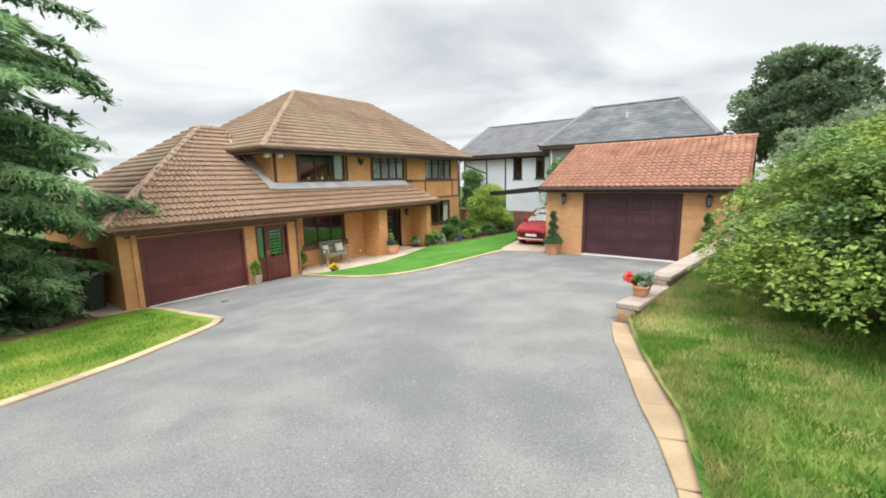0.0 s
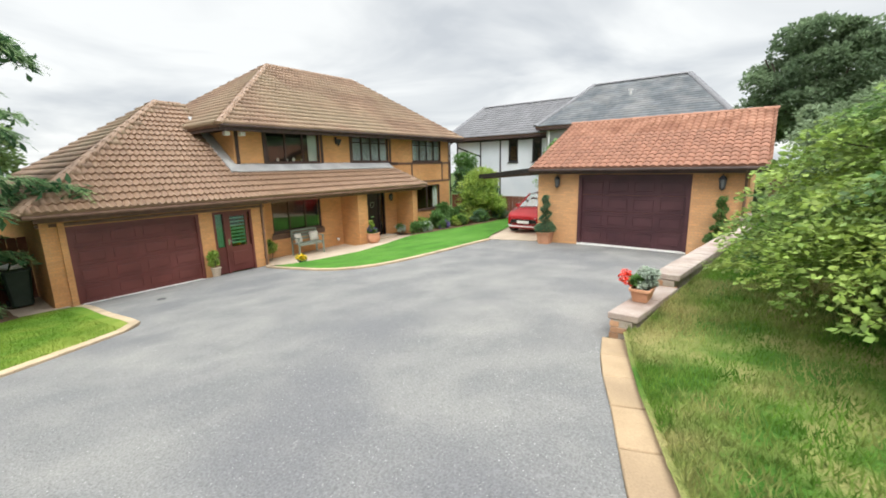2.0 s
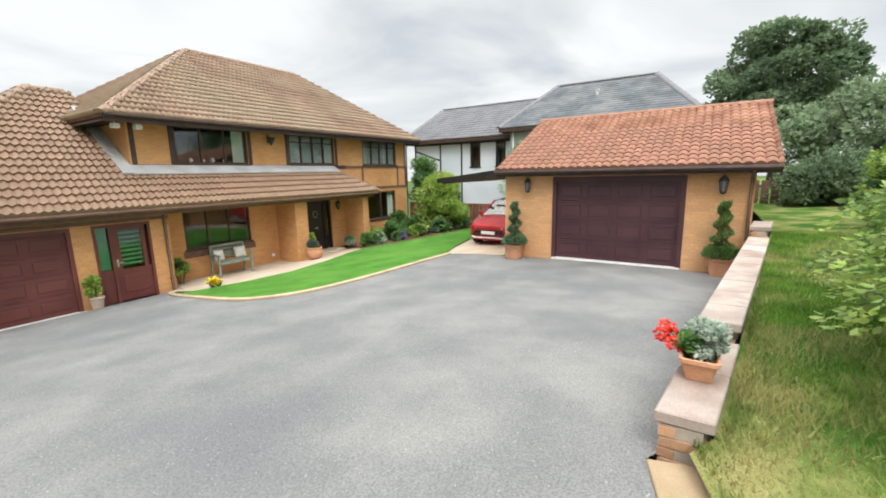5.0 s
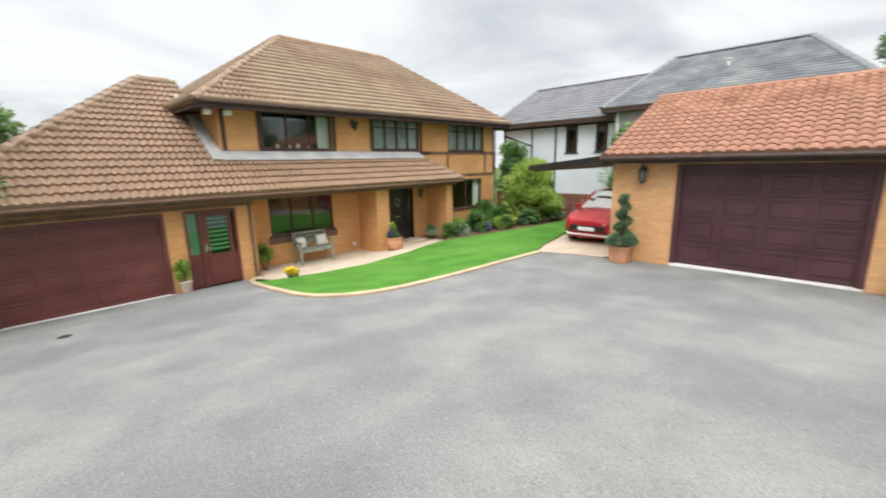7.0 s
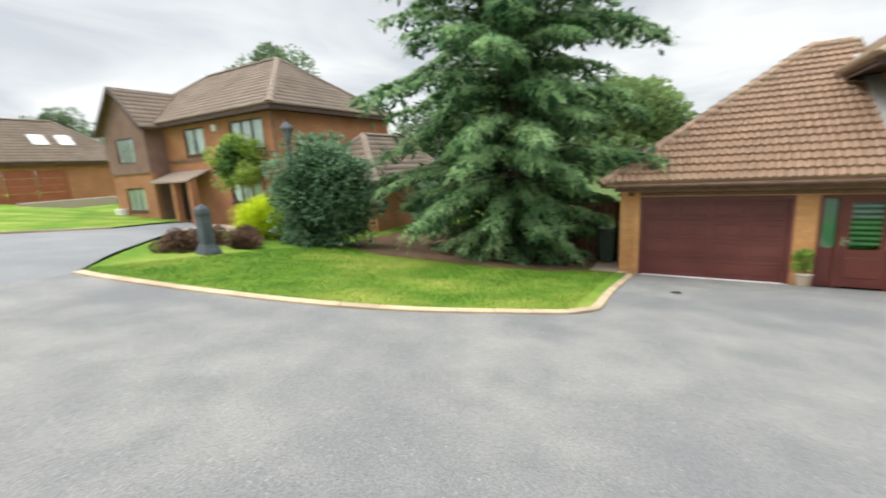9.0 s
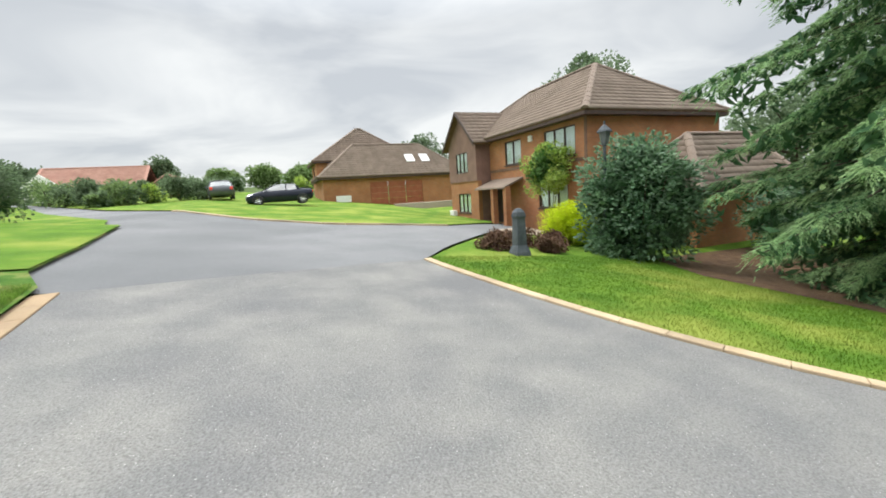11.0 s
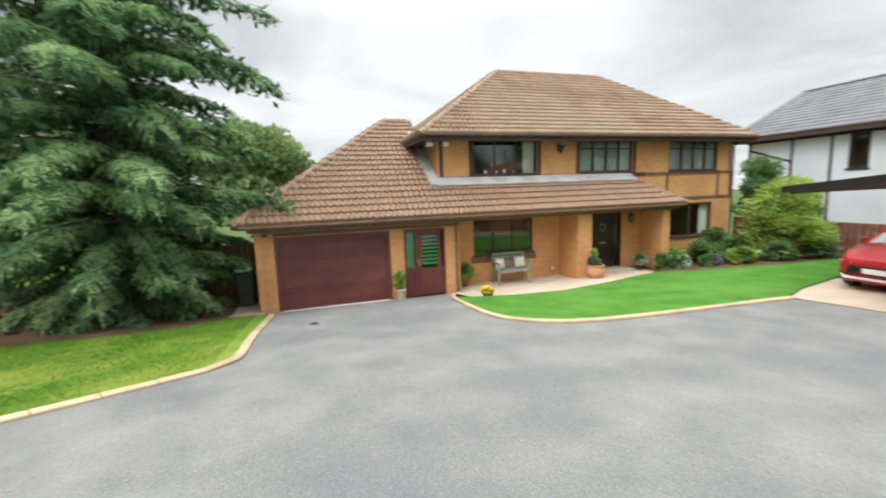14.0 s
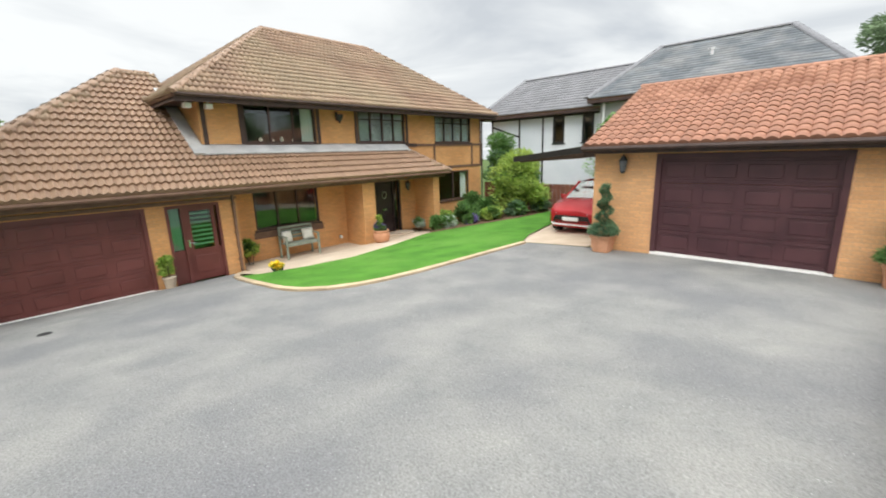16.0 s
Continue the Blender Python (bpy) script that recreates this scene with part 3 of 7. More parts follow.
side_path = sheet("side_path", [(-11.6, 3.3), (-10.9, 3.2), (-11.35, 2.2), (-12.4, 1.6), (-20, 1.6), (-20, 3.0), (-11.9, 3.0)], lambda x, y: gz(x, y) + 0.045, PAVING, 1.0, "pale concrete side path beside the garage")
tongue = sheet("lawn_strip", offset_path(KERB_H, 0.14)[9:-1] + [(-5.55, 14.3), (-6.05, 15.5), (-6.5, 17.5), (-6.9, 21.8), (-9.2, 21.8), (-9.1, 19.4), (-9.9, 17.1), (-10.45, 15.5), (-10.2, 14.6), (-9.5, 12.9), (-8.95, 10.9), (-9.15, 9.6), (-9.55, 8.7)],
               lambda x, y: gz(x, y) + 0.05, LAWN_FINE, 0.6, "lush fine green lawn strip beside the patio")
patio = sheet("patio", [(-12.75, 8.95), (-11.35, 8.95), (-11.0, 8.5), (-9.45, 8.6), (-9.0, 9.6), (-8.8, 10.9), (-9.35, 12.9), (-10.1, 14.6), (-10.4, 15.5), (-11.6, 16.6), (-12.75, 16.6)], lambda x, y: gz(x, y) + 0.02, PAVING, 0.7, "pale pinkish paved patio by the porch")
bed = sheet("flower_bed", [(-12.8, 16.4), (-11.5, 16.4), (-10.35, 15.4), (-9.75, 17.1), (-8.95, 19.4), (-8.6, 24.5), (-12.8, 24.5)], lambda x, y: gz(x, y) + 0.06, SOIL, 0.8, "dark soil flower bed along the house")
car_stand = sheet("car_stand", [(-5.75, 14.28), (-5.36, 14.35), (-3.7, 14.45), (-3.7, 23), (-7.2, 23), (-6.8, 17.5), (-6.3, 15.5)], lambda x, y: gz(x, y) + 0.012, PAVING, 0.8, "pale paved car stand beside the garage")
bank_loop = [(edge_x(y), y) for y in (-12, -9, -7, -5.6, -4.6)] + [(3.58, -3.5)] + [(edge_x(y), y) for y in (-1.6, -0.5, 0.5, 1.7, 2.97, 3.54, 4.47, 5.2, 5.9, 6.1, 7.5, 9, 11, 13, 14.3)] + [(2.6, 14.9), (2.6, 30), (-2, 34), (-2, 60), (60, 60), (60, -12)]
bank = sheet("bank_lawn", bank_loop, bank_z, BANK, 0.5, "uneven worn grass bank with dry patches")
road_verge = sheet("road_verge", [(edge_x(y) + 0.02, y) for y in (-12, -9, -7, -5.6, -4.7)] + [(9, -3.8), (22, -3.8), (22, -14), (9, -14)], lambda x, y: bank_z(x, y) + 0.03, LAWN, 0.8, "bright mown verge beside the close")
road_verge_far = sheet("road_verge", [(5.7, -12.6), (14, -12.6), (44, -66), (37, -66), (20.5, -42), (11.9, -24.4), (6.4, -15.3)], lambda x, y: gz(x, y) + 0.06, LAWN, 1.5, "bright mown verge along the close")
verge = sheet("far_verge", [(-30, -60), (-16, -22), (-11.1, -17.3), (-6.6, -14.0), (-1.5, -13.5), (1.5, -15.3), (5.1, -20.2), (9.5, -25.4), (20, -44.2), (30, -62)], lambda x, y: gz(x, y) + 0.03, LAWN, 1.2, "bright green verge across the road")
neighbour_drive = sheet("neighbour_path", [(-11.3, -9.0), (-7.5, -11.5), (-11.2, -14.6), (-11.4, -19)], lambda x, y: gz(x, y) + 0.05, PAVING, 1.0, "pale paved path before the neighbouring house")


def kerb(name, path, side, w, h, label, length=0.6, stone=None):
    """Kerb stones laid end to end along a path; side turns them to the lawn."""
    root = thing(name, (path[0][0], path[0][1], gz(*path[0])), label, kind="structure")
    fine = resample(path, 0.02)
    count = max(1, round(len(fine) * 0.02 / length))
    pts = [fine[min(len(fine) - 1, round(k * (len(fine) - 1) / count))] for k in range(count + 1)]
    for i, (a, b) in enumerate(zip(pts, pts[1:])):
        t = (b - a).normalized()
        nrm = Vector((-t.y, t.x)) * side
        g = 0.006
        loop = [a + t * g, b - t * g, b - t * g + nrm * w, a + t * g + nrm * w]
        bm = bmesh.new()
        prism(bm, [(p.x, p.y, gz(a.x if j in (0, 3) else b.x, a.y if j in (0, 3) else b.y) - 0.1) for j, p in enumerate(loop)], (0, 0, 0.1 + h))
        top = [e for e in bm.edges if min(v.co.z for v in e.verts) > gz(b.x, b.y) - 0.04]
        bmesh.ops.bevel(bm, geom=top, offset=0.008, segments=1, affect='EDGES')
        part("kerb_stone", bm, stone or KERB, root)
    return root

# ---- roofs ----


def tile_mesh(w, L, amp, lip, seg=6, style="pan"):
    """One roof tile: u across, v up the slope, n out. Wavy section with a front lip."""
    seg = 8 if style == "double" else seg
    vs, fs = [], []
    for v, base in ((0.0, lip), (L, 0.004)):
        for i in range(seg + 1):
            s = i / seg
            vs.append((s * w * 1.03, v, base + amp * (abs(math.sin(math.pi * s)) ** 0.8 if style == "pan" else 0.5 - 0.5 * math.cos(4 * math.pi * s))))
    for i in range(seg + 1):
        s = i / seg
        vs.append((s * w * 1.03, 0.004, -0.012))
    k = seg + 1
    for i in range(seg):
        fs.append((i, i + 1, k + i + 1, k + i))
        fs.append((2 * k + i, 2 * k + i + 1, i + 1, i))
    return np.array(vs, float), np.array(fs)


def roof_plane(parent, O, u, v, length, height, inside, material, tile=(0.30, 0.30), amp=0.03, lip=0.042, singles=0, single_mat=None, piece="roof_tile", style="pan", near=None, span=None):
    """Covers one slope with tiles; up to `singles` of them are objects of their own."""
    O, u, v = Vector(O), Vector(u).normalized(), Vector(v).normalized()
    n = u.cross(v).normalized()
    if n.z < 0:
        n = -n
    w, c = tile
    tv, tf = tile_mesh(w, c * 1.12, amp, lip, style=style)
    M = np.array([[u.x, v.x, n.x], [u.y, v.y, n.y], [u.z, v.z, n.z]])
    spots, cut = [], []
    for j in range(int(height / c) + 1):
        for i in range(int(length / w) + 1):
            a, b = i * w, j * c
            corners = [inside(a + p * w, b + q * c) for p in (0.02, 0.98) for q in (0.04, 0.96)]
            if all(corners):
                spots.append((a, b))
            elif any(corners):
                cut.append((a, b))
    if near is not None:
        spots.sort(key=lambda s: near(s[0], s[1]))
    ones, rest = spots[:singles], spots[singles:]
    if ones:
        me = bpy.data.meshes.new(piece)
        me.from_pydata([tuple(p) for p in tv], [], [tuple(int(k) for k in f) for f in tf])
        me.materials.append(single_mat or material)
        R = Matrix(((u.x, v.x, n.x), (u.y, v.y, n.y), (u.z, v.z, n.z))).to_4x4()
        base = O - origin_of(parent)
        for a, b in ones:
            o = new(piece, me)
            o.parent = parent
            o.matrix_basis = Matrix.Translation(base + u * a + v * b + n * (0.02 + random.uniform(0, 0.004))) @ R
    if cut:
        W, F = [], []
        for a, b in cut:
            F.append(tf + len(W) * len(tv))
            T = tv + np.array([a, b, 0.022])
            T[:, 1] = np.clip(T[:, 1], 0.0, height - 0.02)
            for p in T:
                lo, hi = span(min(max(p[1], 0.01), height - 0.02), a + w / 2)
                p[0] = min(max(p[0], lo), hi)
            W.append(T)
        W = np.concatenate(W) @ M.T + np.array(O)
        from_arrays("cut_roof_tiles", W, np.concatenate(F), material, parent, "stuff")
    if rest:
        S = np.array(rest)
        jit = np.random.rand(len(S)) * 0.004
        P = tv[None, :, :] + np.stack([S[:, 0], S[:, 1], 0.02 + jit], 1)[:, None, :]
        W = P.reshape(-1, 3) @ M.T + np.array(O)
        F = (tf[None] + (np.arange(len(S)) * len(tv))[:, None, None]).reshape(-1, 4)
        from_arrays("roof_tiles", W, F, material, parent, "stuff")


def slab(bm, pts, n, t):
    return prism(bm, pts, Vector(n).normalized() * -t)


RIDGE_MESH = {}


def ridge_run(parent, p, q, material, r=0.13, step=0.38, up=0.03):
    """Half-round ridge tiles from p to q."""
    key = (material.name, r)
    if key not in RIDGE_MESH:
        me = bpy.data.meshes.new("ridge_tile")
        vs, fs = [], []
        k = 7
        for x, s in ((0, 1.0), (step * 1.05, 0.9)):
            for i in range(k):
                a = math.pi * (i / (k - 1)) 
                vs.append((x, r * s * math.cos(a) * 1.15, r * s * math.sin(a) * 0.75 - r * 0.25))
        for i in range(k - 1):
            fs.append((i, i + 1, k + i + 1, k + i))
        fs.append(tuple(range(k))[::-1])
        me.from_pydata(vs, [], fs)
        me.materials.append(material)
        RIDGE_MESH[key] = me
    p, q = Vector(p), Vector(q)
    d = q - p
    n = max(1, round(d.length / step))
    x = d.normalized()
    y = Vector((0, 0, 1)).cross(x).normalized()
    z = x.cross(y)
    R = Matrix(((x.x, y.x, z.x), (x.y, y.y, z.y), (x.z, y.z, z.z))).to_4x4()
    base = p - origin_of(parent)
    for i in range(n):
        o = new("ridge_tile", RIDGE_MESH[key])
        o.parent = parent
        o.matrix_basis = Matrix.Translation(base + d * (i / n) + z * up) @ R


def poly_inside(poly):
    def f(a, b):
        c = False
        for (x0, y0), (x1, y1) in zip(poly, poly[1:] + poly[:1]):
            if (y0 > b) != (y1 > b) and a < (x1 - x0) * (b - y0) / (y1 - y0) + x0:
                c = not c
        return c
    return f


def poly_span(poly):
    """The stretch of a row that lies within the outline, nearest to a."""
    def f(b, a):
        xs = sorted((x1 - x0) * (b - y0) / (y1 - y0) + x0 for (x0, y0), (x1, y1) in zip(poly, poly[1:] + poly[:1]) if (y0 > b) != (y1 > b))
        pairs = list(zip(xs[::2], xs[1::2])) or [(a, a)]
        return min(pairs, key=lambda p: max(p[0] - a, a - p[1], 0))
    return f


def slope(parent, pts, material, **kw):
    """Tiles one planar roof face; pts start with the two eave corners (left, right seen from outside)."""
    P = [Vector(p) for p in pts]
    u = (P[1] - P[0]).normalized()
    nrm = (P[1] - P[0]).cross(P[2] - P[0]).normalized()
    if nrm.z < 0:
        nrm = -nrm
    v = nrm.cross(u).normalized()
    if v.z < 0:
        v = -v
    loc = [((p - P[0]).dot(u), (p - P[0]).dot(v)) for p in P]
    lo = min(a for a, b in loc)
    O = P[0] + u * lo
    loc = [(a - lo, b) for a, b in loc]
    roof_plane(parent, O, u, v, max(a for a, b in loc), max(b for a, b in loc), poly_inside(loc), material, span=poly_span(loc), **kw)
    bm = bmesh.new()
    slab(bm, P, nrm, 0.1)
    return part("roof_deck", bm, BROWNWOOD, parent)


def gutter(parent, face, u0, u1, d, z, material=None):
    bm = bmesh.new()
    a, b = face.p(u0, d, z), face.p(u1, d, z)
    tube(bm, a, b, 0.055, seg=8)
    part("gutter", bm, material or BROWNWOOD, parent)


# ---- the house ----
house = thing("house", (-15, 12, 0), "two-storey buff-brick house with brown tiled hipped roof", "house")
WX, BX = -11.7, -12.64
EZ = 2.50
fW, fB, fP = Face("x+", WX), Face("x+", BX), Face("x+", -12.5)
# garage wing
wall("wall", WX - 0.25, WX, 3.02, 8.95, -0.2, 2.42, [(3.5, 6.74, -0.2, 2.13), (7.16, 8.47, -0.2, 2.13)], BRICK, house)
wall("wall", -21.0, WX - 0.25, 3.02, 3.27, -0.2, 2.42, [], BRICK, house, "x")
wall("wall", -12.75, WX - 0.25, 8.7, 8.95, -0.2, 2.42, [], BRICK, house, "x")
for a, b in ((3.02, 3.2), (3.36, 3.5)):
    bm = bmesh.new()
    fW.box(bm, a, b, 0.002, 0.05, -0.1, 2.42)
    part("pier", bm, BRICK, house)
bm = bmesh.new()
fW.box(bm, 2.95, 8.95, 0.0, 0.03, 2.16, 2.24)
fW.box(bm, 2.9, 17.4, 0.30, 0.33, 2.30, 2.46)
part("fascia", bm, BROWNWOOD, house)
bm = bmesh.new()
fW.box(bm, 2.95, 17.35, -1.0, 0.30, 2.40, 2.43)
part("soffit", bm, BROWNWOOD, house)


def panel_door(name, parent, face, u0, u1, v0, v1, rows, cols, material, frame_mat, label, fw=0.09):
    d = thing(name, face.p((u0 + u1) / 2, 0, v0), label)
    d.parent = parent
    d.location = Vector(face.p((u0 + u1) / 2, 0, v0)) - origin_of(parent)
    bm = bmesh.new()
    face.box(bm, u0, u0 + fw, -0.14, 0.012, v0, v1)
    face.box(bm, u1 - fw, u1, -0.14, 0.012, v0, v1)
    face.box(bm, u0 + fw, u1 - fw, -0.14, 0.014, v1 - fw, v1)
    part("door_frame", bm, frame_mat, d)
    H = (v1 - fw - v0) / rows
    for r in range(rows):
        raised = []
        bm = bmesh.new()
        a, b = v0 + r * H + 0.004, v0 + (r + 1) * H - 0.004
        face.box(bm, u0 + fw, u1 - fw, -0.11, -0.07, a, b)
        W = (u1 - u0 - 2 * fw) / cols
        for c in range(cols):
            p, q = u0 + fw + c * W + W * 0.13, u0 + fw + (c + 1) * W - W * 0.13
            rp = bmesh.new()
            face.box(rp, p, q, -0.07, -0.061, a + H * 0.24, b - H * 0.24, 0.012)
            raised.append(rp)
            for lo_, hi_ in ((a + H * 0.11, a + H * 0.15), (b - H * 0.15, b - H * 0.11)):
                rp = bmesh.new()
                face.box(rp, p - 0.05, q + 0.05, -0.07, -0.055, lo_, hi_, 0.004)
                raised.append(rp)
        part("door_panel", bm, material, d)
        for rp in raised:
            part("moulding", rp, material, d)
    return d


gdoor = panel_door("garage_door", house, fW, 3.5, 6.74, 0.02, 2.13, 4, 4, GARAGE_RED, GARAGE_RED, "oxblood sectional garage door with raised panels")
bm = bmesh.new()
fW.box(bm, 3.45, 6.78, -0.1, 0.07, -0.05, 0.018)
part("threshold", bm, WHITE, house, "pale threshold strip")

sd = thing("side_door", (0, 0, 0), "oxblood half-glazed door with narrow sidelight")
sd.parent = house
sd.location = Vector((WX, 7.8, 0)) - origin_of(house)
bm = bmesh.new()
for a, b in ((7.16, 7.23), (7.50, 7.58), (8.40, 8.47)):
    fW.box(bm, a, b, -0.12, 0.012, 0, 2.13)
fW.box(bm, 7.23, 8.40, -0.12, 0.010, 2.05, 2.13)
part("door_frame", bm, GARAGE_RED, sd)
bm = bmesh.new()
fW.box(bm, 7.23, 7.50, -0.1, -0.05, 0.02, 0.92)
part("lower_panel", bm, GARAGE_RED, sd)
bm = bmesh.new()
fW.box(bm, 7.58, 8.40, -0.09, -0.04, 0.04, 0.90)
for a, b in ((7.64, 7.72), (8.30, 8.34)):
    fW.box(bm, a - 0.06, b, -0.088, -0.042, 0.90, 2.05)
fW.box(bm, 7.72, 8.28, -0.088, -0.044, 1.95, 2.05)
fW.box(bm, 7.70, 8.30, -0.04, -0.028, 0.25, 0.72, 0.01)
part("door_leaf", bm, GARAGE_RED, sd)
for a, b, lo, hi in ((7.23, 7.50, 0.92, 2.05), (7.72, 8.30, 0.92, 1.95)):
    bm = bmesh.new()
    fW.box(bm, a, b, -0.075, -0.066, lo, hi)
    g = part("pane", bm, GREENGLASS, sd, "greenish obscure glass")
bm = bmesh.new()
z = 1.0
while z < 1.95:
    fW.box(bm, 7.74, 8.28, -0.13, -0.115, z, z + 0.055)
    z += 0.12
fW.box(bm, 7.24, 7.49, -0.13, -0.12, 0.93, 2.04)
part("blind", bm, BLIND, sd, "slatted green-grey blind")
bm = bmesh.new()
fW.box(bm, 7.60, 7.64, -0.042, -0.03, 0.98, 1.18, 0.004)
tube(bm, fW.p(7.62, -0.03, 1.1), fW.p(7.62, 0.03, 1.1), 0.012)
tube(bm, fW.p(7.62, 0.03, 1.1), fW.p(7.75, 0.03, 1.1), 0.012)
part("door_handle", bm, CHROME, sd, "bright metal lever handle")
bm = bmesh.new()
fW.box(bm, 8.81, 8.87, 0.02, 0.08, 0.02, 2.4)
for z in (0.4, 1.2, 2.0):
    fW.box(bm, 8.79, 8.89, 0.0, 0.085, z, z + 0.04)
part("downpipe", bm, BROWNWOOD, house)
gutter(house, fW, 2.7, 17.5, 0.50, 2.46)

# main body
W1, W3 = (9.8, 12.08, 1.0, 2.40), (18.2, 20.5, 1.06, 2.42)
U1, U2, U3 = (9.83, 12.28, 3.72, 4.90), (14.03, 16.39, 3.74, 4.90), (18.17, 20.68, 3.72, 4.88)
wall("wall", -12.89, BX, 8.6, 21.45, -0.3, 5.0, [W1, (14.6, 15.95, 0.08, 2.3), W3, U1, U2, U3], BRICK, house)
wall("wall", -21.0, -12.89, 21.2, 21.45, -0.3, 5.0, [], BRICK, house, "x")
wall("wall", -21.0, -12.89, 8.6, 8.85, 2.4, 5.0, [], BRICK, house, "x")
wall("wall", -21.25, -21.0, 8.6, 21.45, -0.3, 4.9, [], BRICK, house)
wall("wall", -21.25, -21.0, 3.02, 8.6, -0.3, 2.4, [], BRICK, house)
# added floors, ceilings and partitions, coloured dark so the windows look unlit
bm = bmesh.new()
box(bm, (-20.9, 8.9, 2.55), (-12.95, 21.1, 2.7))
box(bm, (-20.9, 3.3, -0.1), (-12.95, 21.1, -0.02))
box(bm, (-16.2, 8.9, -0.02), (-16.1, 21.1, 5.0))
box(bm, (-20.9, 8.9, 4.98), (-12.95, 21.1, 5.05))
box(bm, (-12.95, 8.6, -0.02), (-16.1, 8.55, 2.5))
part("interior", bm, ROOM_SHADE, house)
for a, b, c, d in ((13.2, 13.75, -12.64, -11.5), (16.8, 17.15, -12.64, -11.5)):
    bm = bmesh.new()
    box(bm, (c, a, -0.2), (d, b, 2.42))
    part("pillar", bm, BRICK, house)
window(house, fB, *W1, 3, label="dark brown framed window reflecting the drive")
window(house, fB, *W3, 2, label="dark brown framed window with white curtain", curtain=2)
window(house, fB, *U1, 3, label="dark brown framed window with one pale curtain", curtain=2)
window(house, fB, *U2, 4, label="dark brown framed window with small top lights", transom=0.3, curtain=2, net=NET)
window(house, fB, *U3, 4, label="dark brown framed window with small top lights", transom=0.3, curtain=3, net=NET)
bm = bmesh.new()
fB.box(bm, 9.7, 12.2, 0.0, 0.02, 0.72, 0.92)
part("window_apron", bm, BROWNWOOD, house)
# timber framing
bm = bmesh.new()
for a in (8.66, 9.70, 12.30, 13.88, 16.42):
    fB.box(bm, a, a + 0.12, 0.002, 0.03, 3.66, 5.0)
fB.box(bm, 8.6, 17.0, 0.004, 0.034, 3.56, 3.70)
part("timber_framing", bm, DARKWOOD, house, "dark brown applied timber framing")
bm = bmesh.new()
fB.box(bm, 17.0, 21.5, 0.004, 0.034, 3.58, 3.68)
fB.box(bm, 17.4, 21.5, 0.004, 0.034, 2.58, 2.68)
for a in (18.05, 20.70, 21.38):
    fB.box(bm, a, a + 0.1, 0.002, 0.03, 2.68, 3.58)
for a in (21.36,):
    fB.box(bm, a, a + 0.1, 0.002, 0.03, 3.68, 5.0)
part("timber_framing", bm, BROWNWOOD, house, "brown applied timber framing")
bm = bmesh.new()
fB.box(bm, 7.9, 22.0, 0.02, 0.62, 4.86, 4.90)
fB.box(bm, 7.9, 22.0, 0.57, 0.61, 4.80, 5.00)
box(bm, (-21.6, 7.9, 4.86), (-12.7, 8.55, 4.90))
box(bm, (-21.6, 7.9, 4.80), (-12.05, 7.94, 5.00))
box(bm, (-21.6, 21.96, 4.80), (-12.05, 22.0, 5.00))
part("fascia", bm, DARKWOOD, house)
gutter(house, fB, 7.9, 22.0, 0.66, 4.97, DARKWOOD)
bm = bmesh.new()
tube(bm, fB.p(21.5, 0.06, 0.1), fB.p(21.5, 0.06, 4.7), 0.035)
tube(bm, fB.p(21.5, 0.06, 4.7), fB.p(21.5, 0.6, 4.92), 0.035)
part("downpipe", bm, DARKWOOD, house)
# front door
fd = thing("front_door", (0, 0, 0), "near-black panelled front door with side glass")
fd.parent = house
fd.location = Vector((BX, 15.2, 0.1)) - origin_of(house)
bm = bmesh.new()
for a, b in ((14.6, 14.68), (15.52, 15.6), (15.87, 15.95)):
    fB.box(bm, a, b, -0.12, 0.01, 0.1, 2.3)
fB.box(bm, 14.68, 15.87, -0.12, 0.008, 2.22, 2.3)
part("door_frame", bm, DOOR_DARK, fd)
bm = bmesh.new()
fB.box(bm, 14.68, 15.52, -0.1, -0.05, 0.12, 2.22)
for a, b, c, d in ((14.76, 15.05, 0.3, 0.95), (15.14, 15.44, 0.3, 0.95), (14.76, 15.44, 1.15, 2.08)):
    fB.box(bm, a, b, -0.051, -0.036, c, d, 0.012)
part("door_leaf", bm, DOOR_DARK, fd)
bm = bmesh.new()
fB.box(bm, 15.6, 15.87, -0.08, -0.07, 0.15, 2.2)
part("pane", bm, GLASS, fd)
bm = bmesh.new()
fB.box(bm, 14.98, 15.22, -0.037, -0.028, 1.03, 1.09)
part("letterbox", bm, CHROME, fd, "bright letterbox")
bm = bmesh.new()
for s in (-1, 1):
    prev = None
    for k in range(13):
        a = math.pi * k / 12
        u = s * 0.11 * math.sin(a) ** 1.0 * (1 + 0.25 * math.cos(a))
        v = 0.12 * math.cos(a) - 0.03 + (0.05 if 0 < k < 4 else 0)
        q = fB.p(15.1 + u, -0.02, 1.66 + v)
        if prev:
            tube(bm, prev, q, 0.014, seg=6)
        prev = q
part("door_wreath", bm, SILVERLEAF, fd, "grey heart-shaped wreath")
bm = bmesh.new()
fB.box(bm, 14.4, 16.1, 0.01, 0.6, -0.1, 0.1, 0.015)
part("doorstep", bm, PAVING, house)

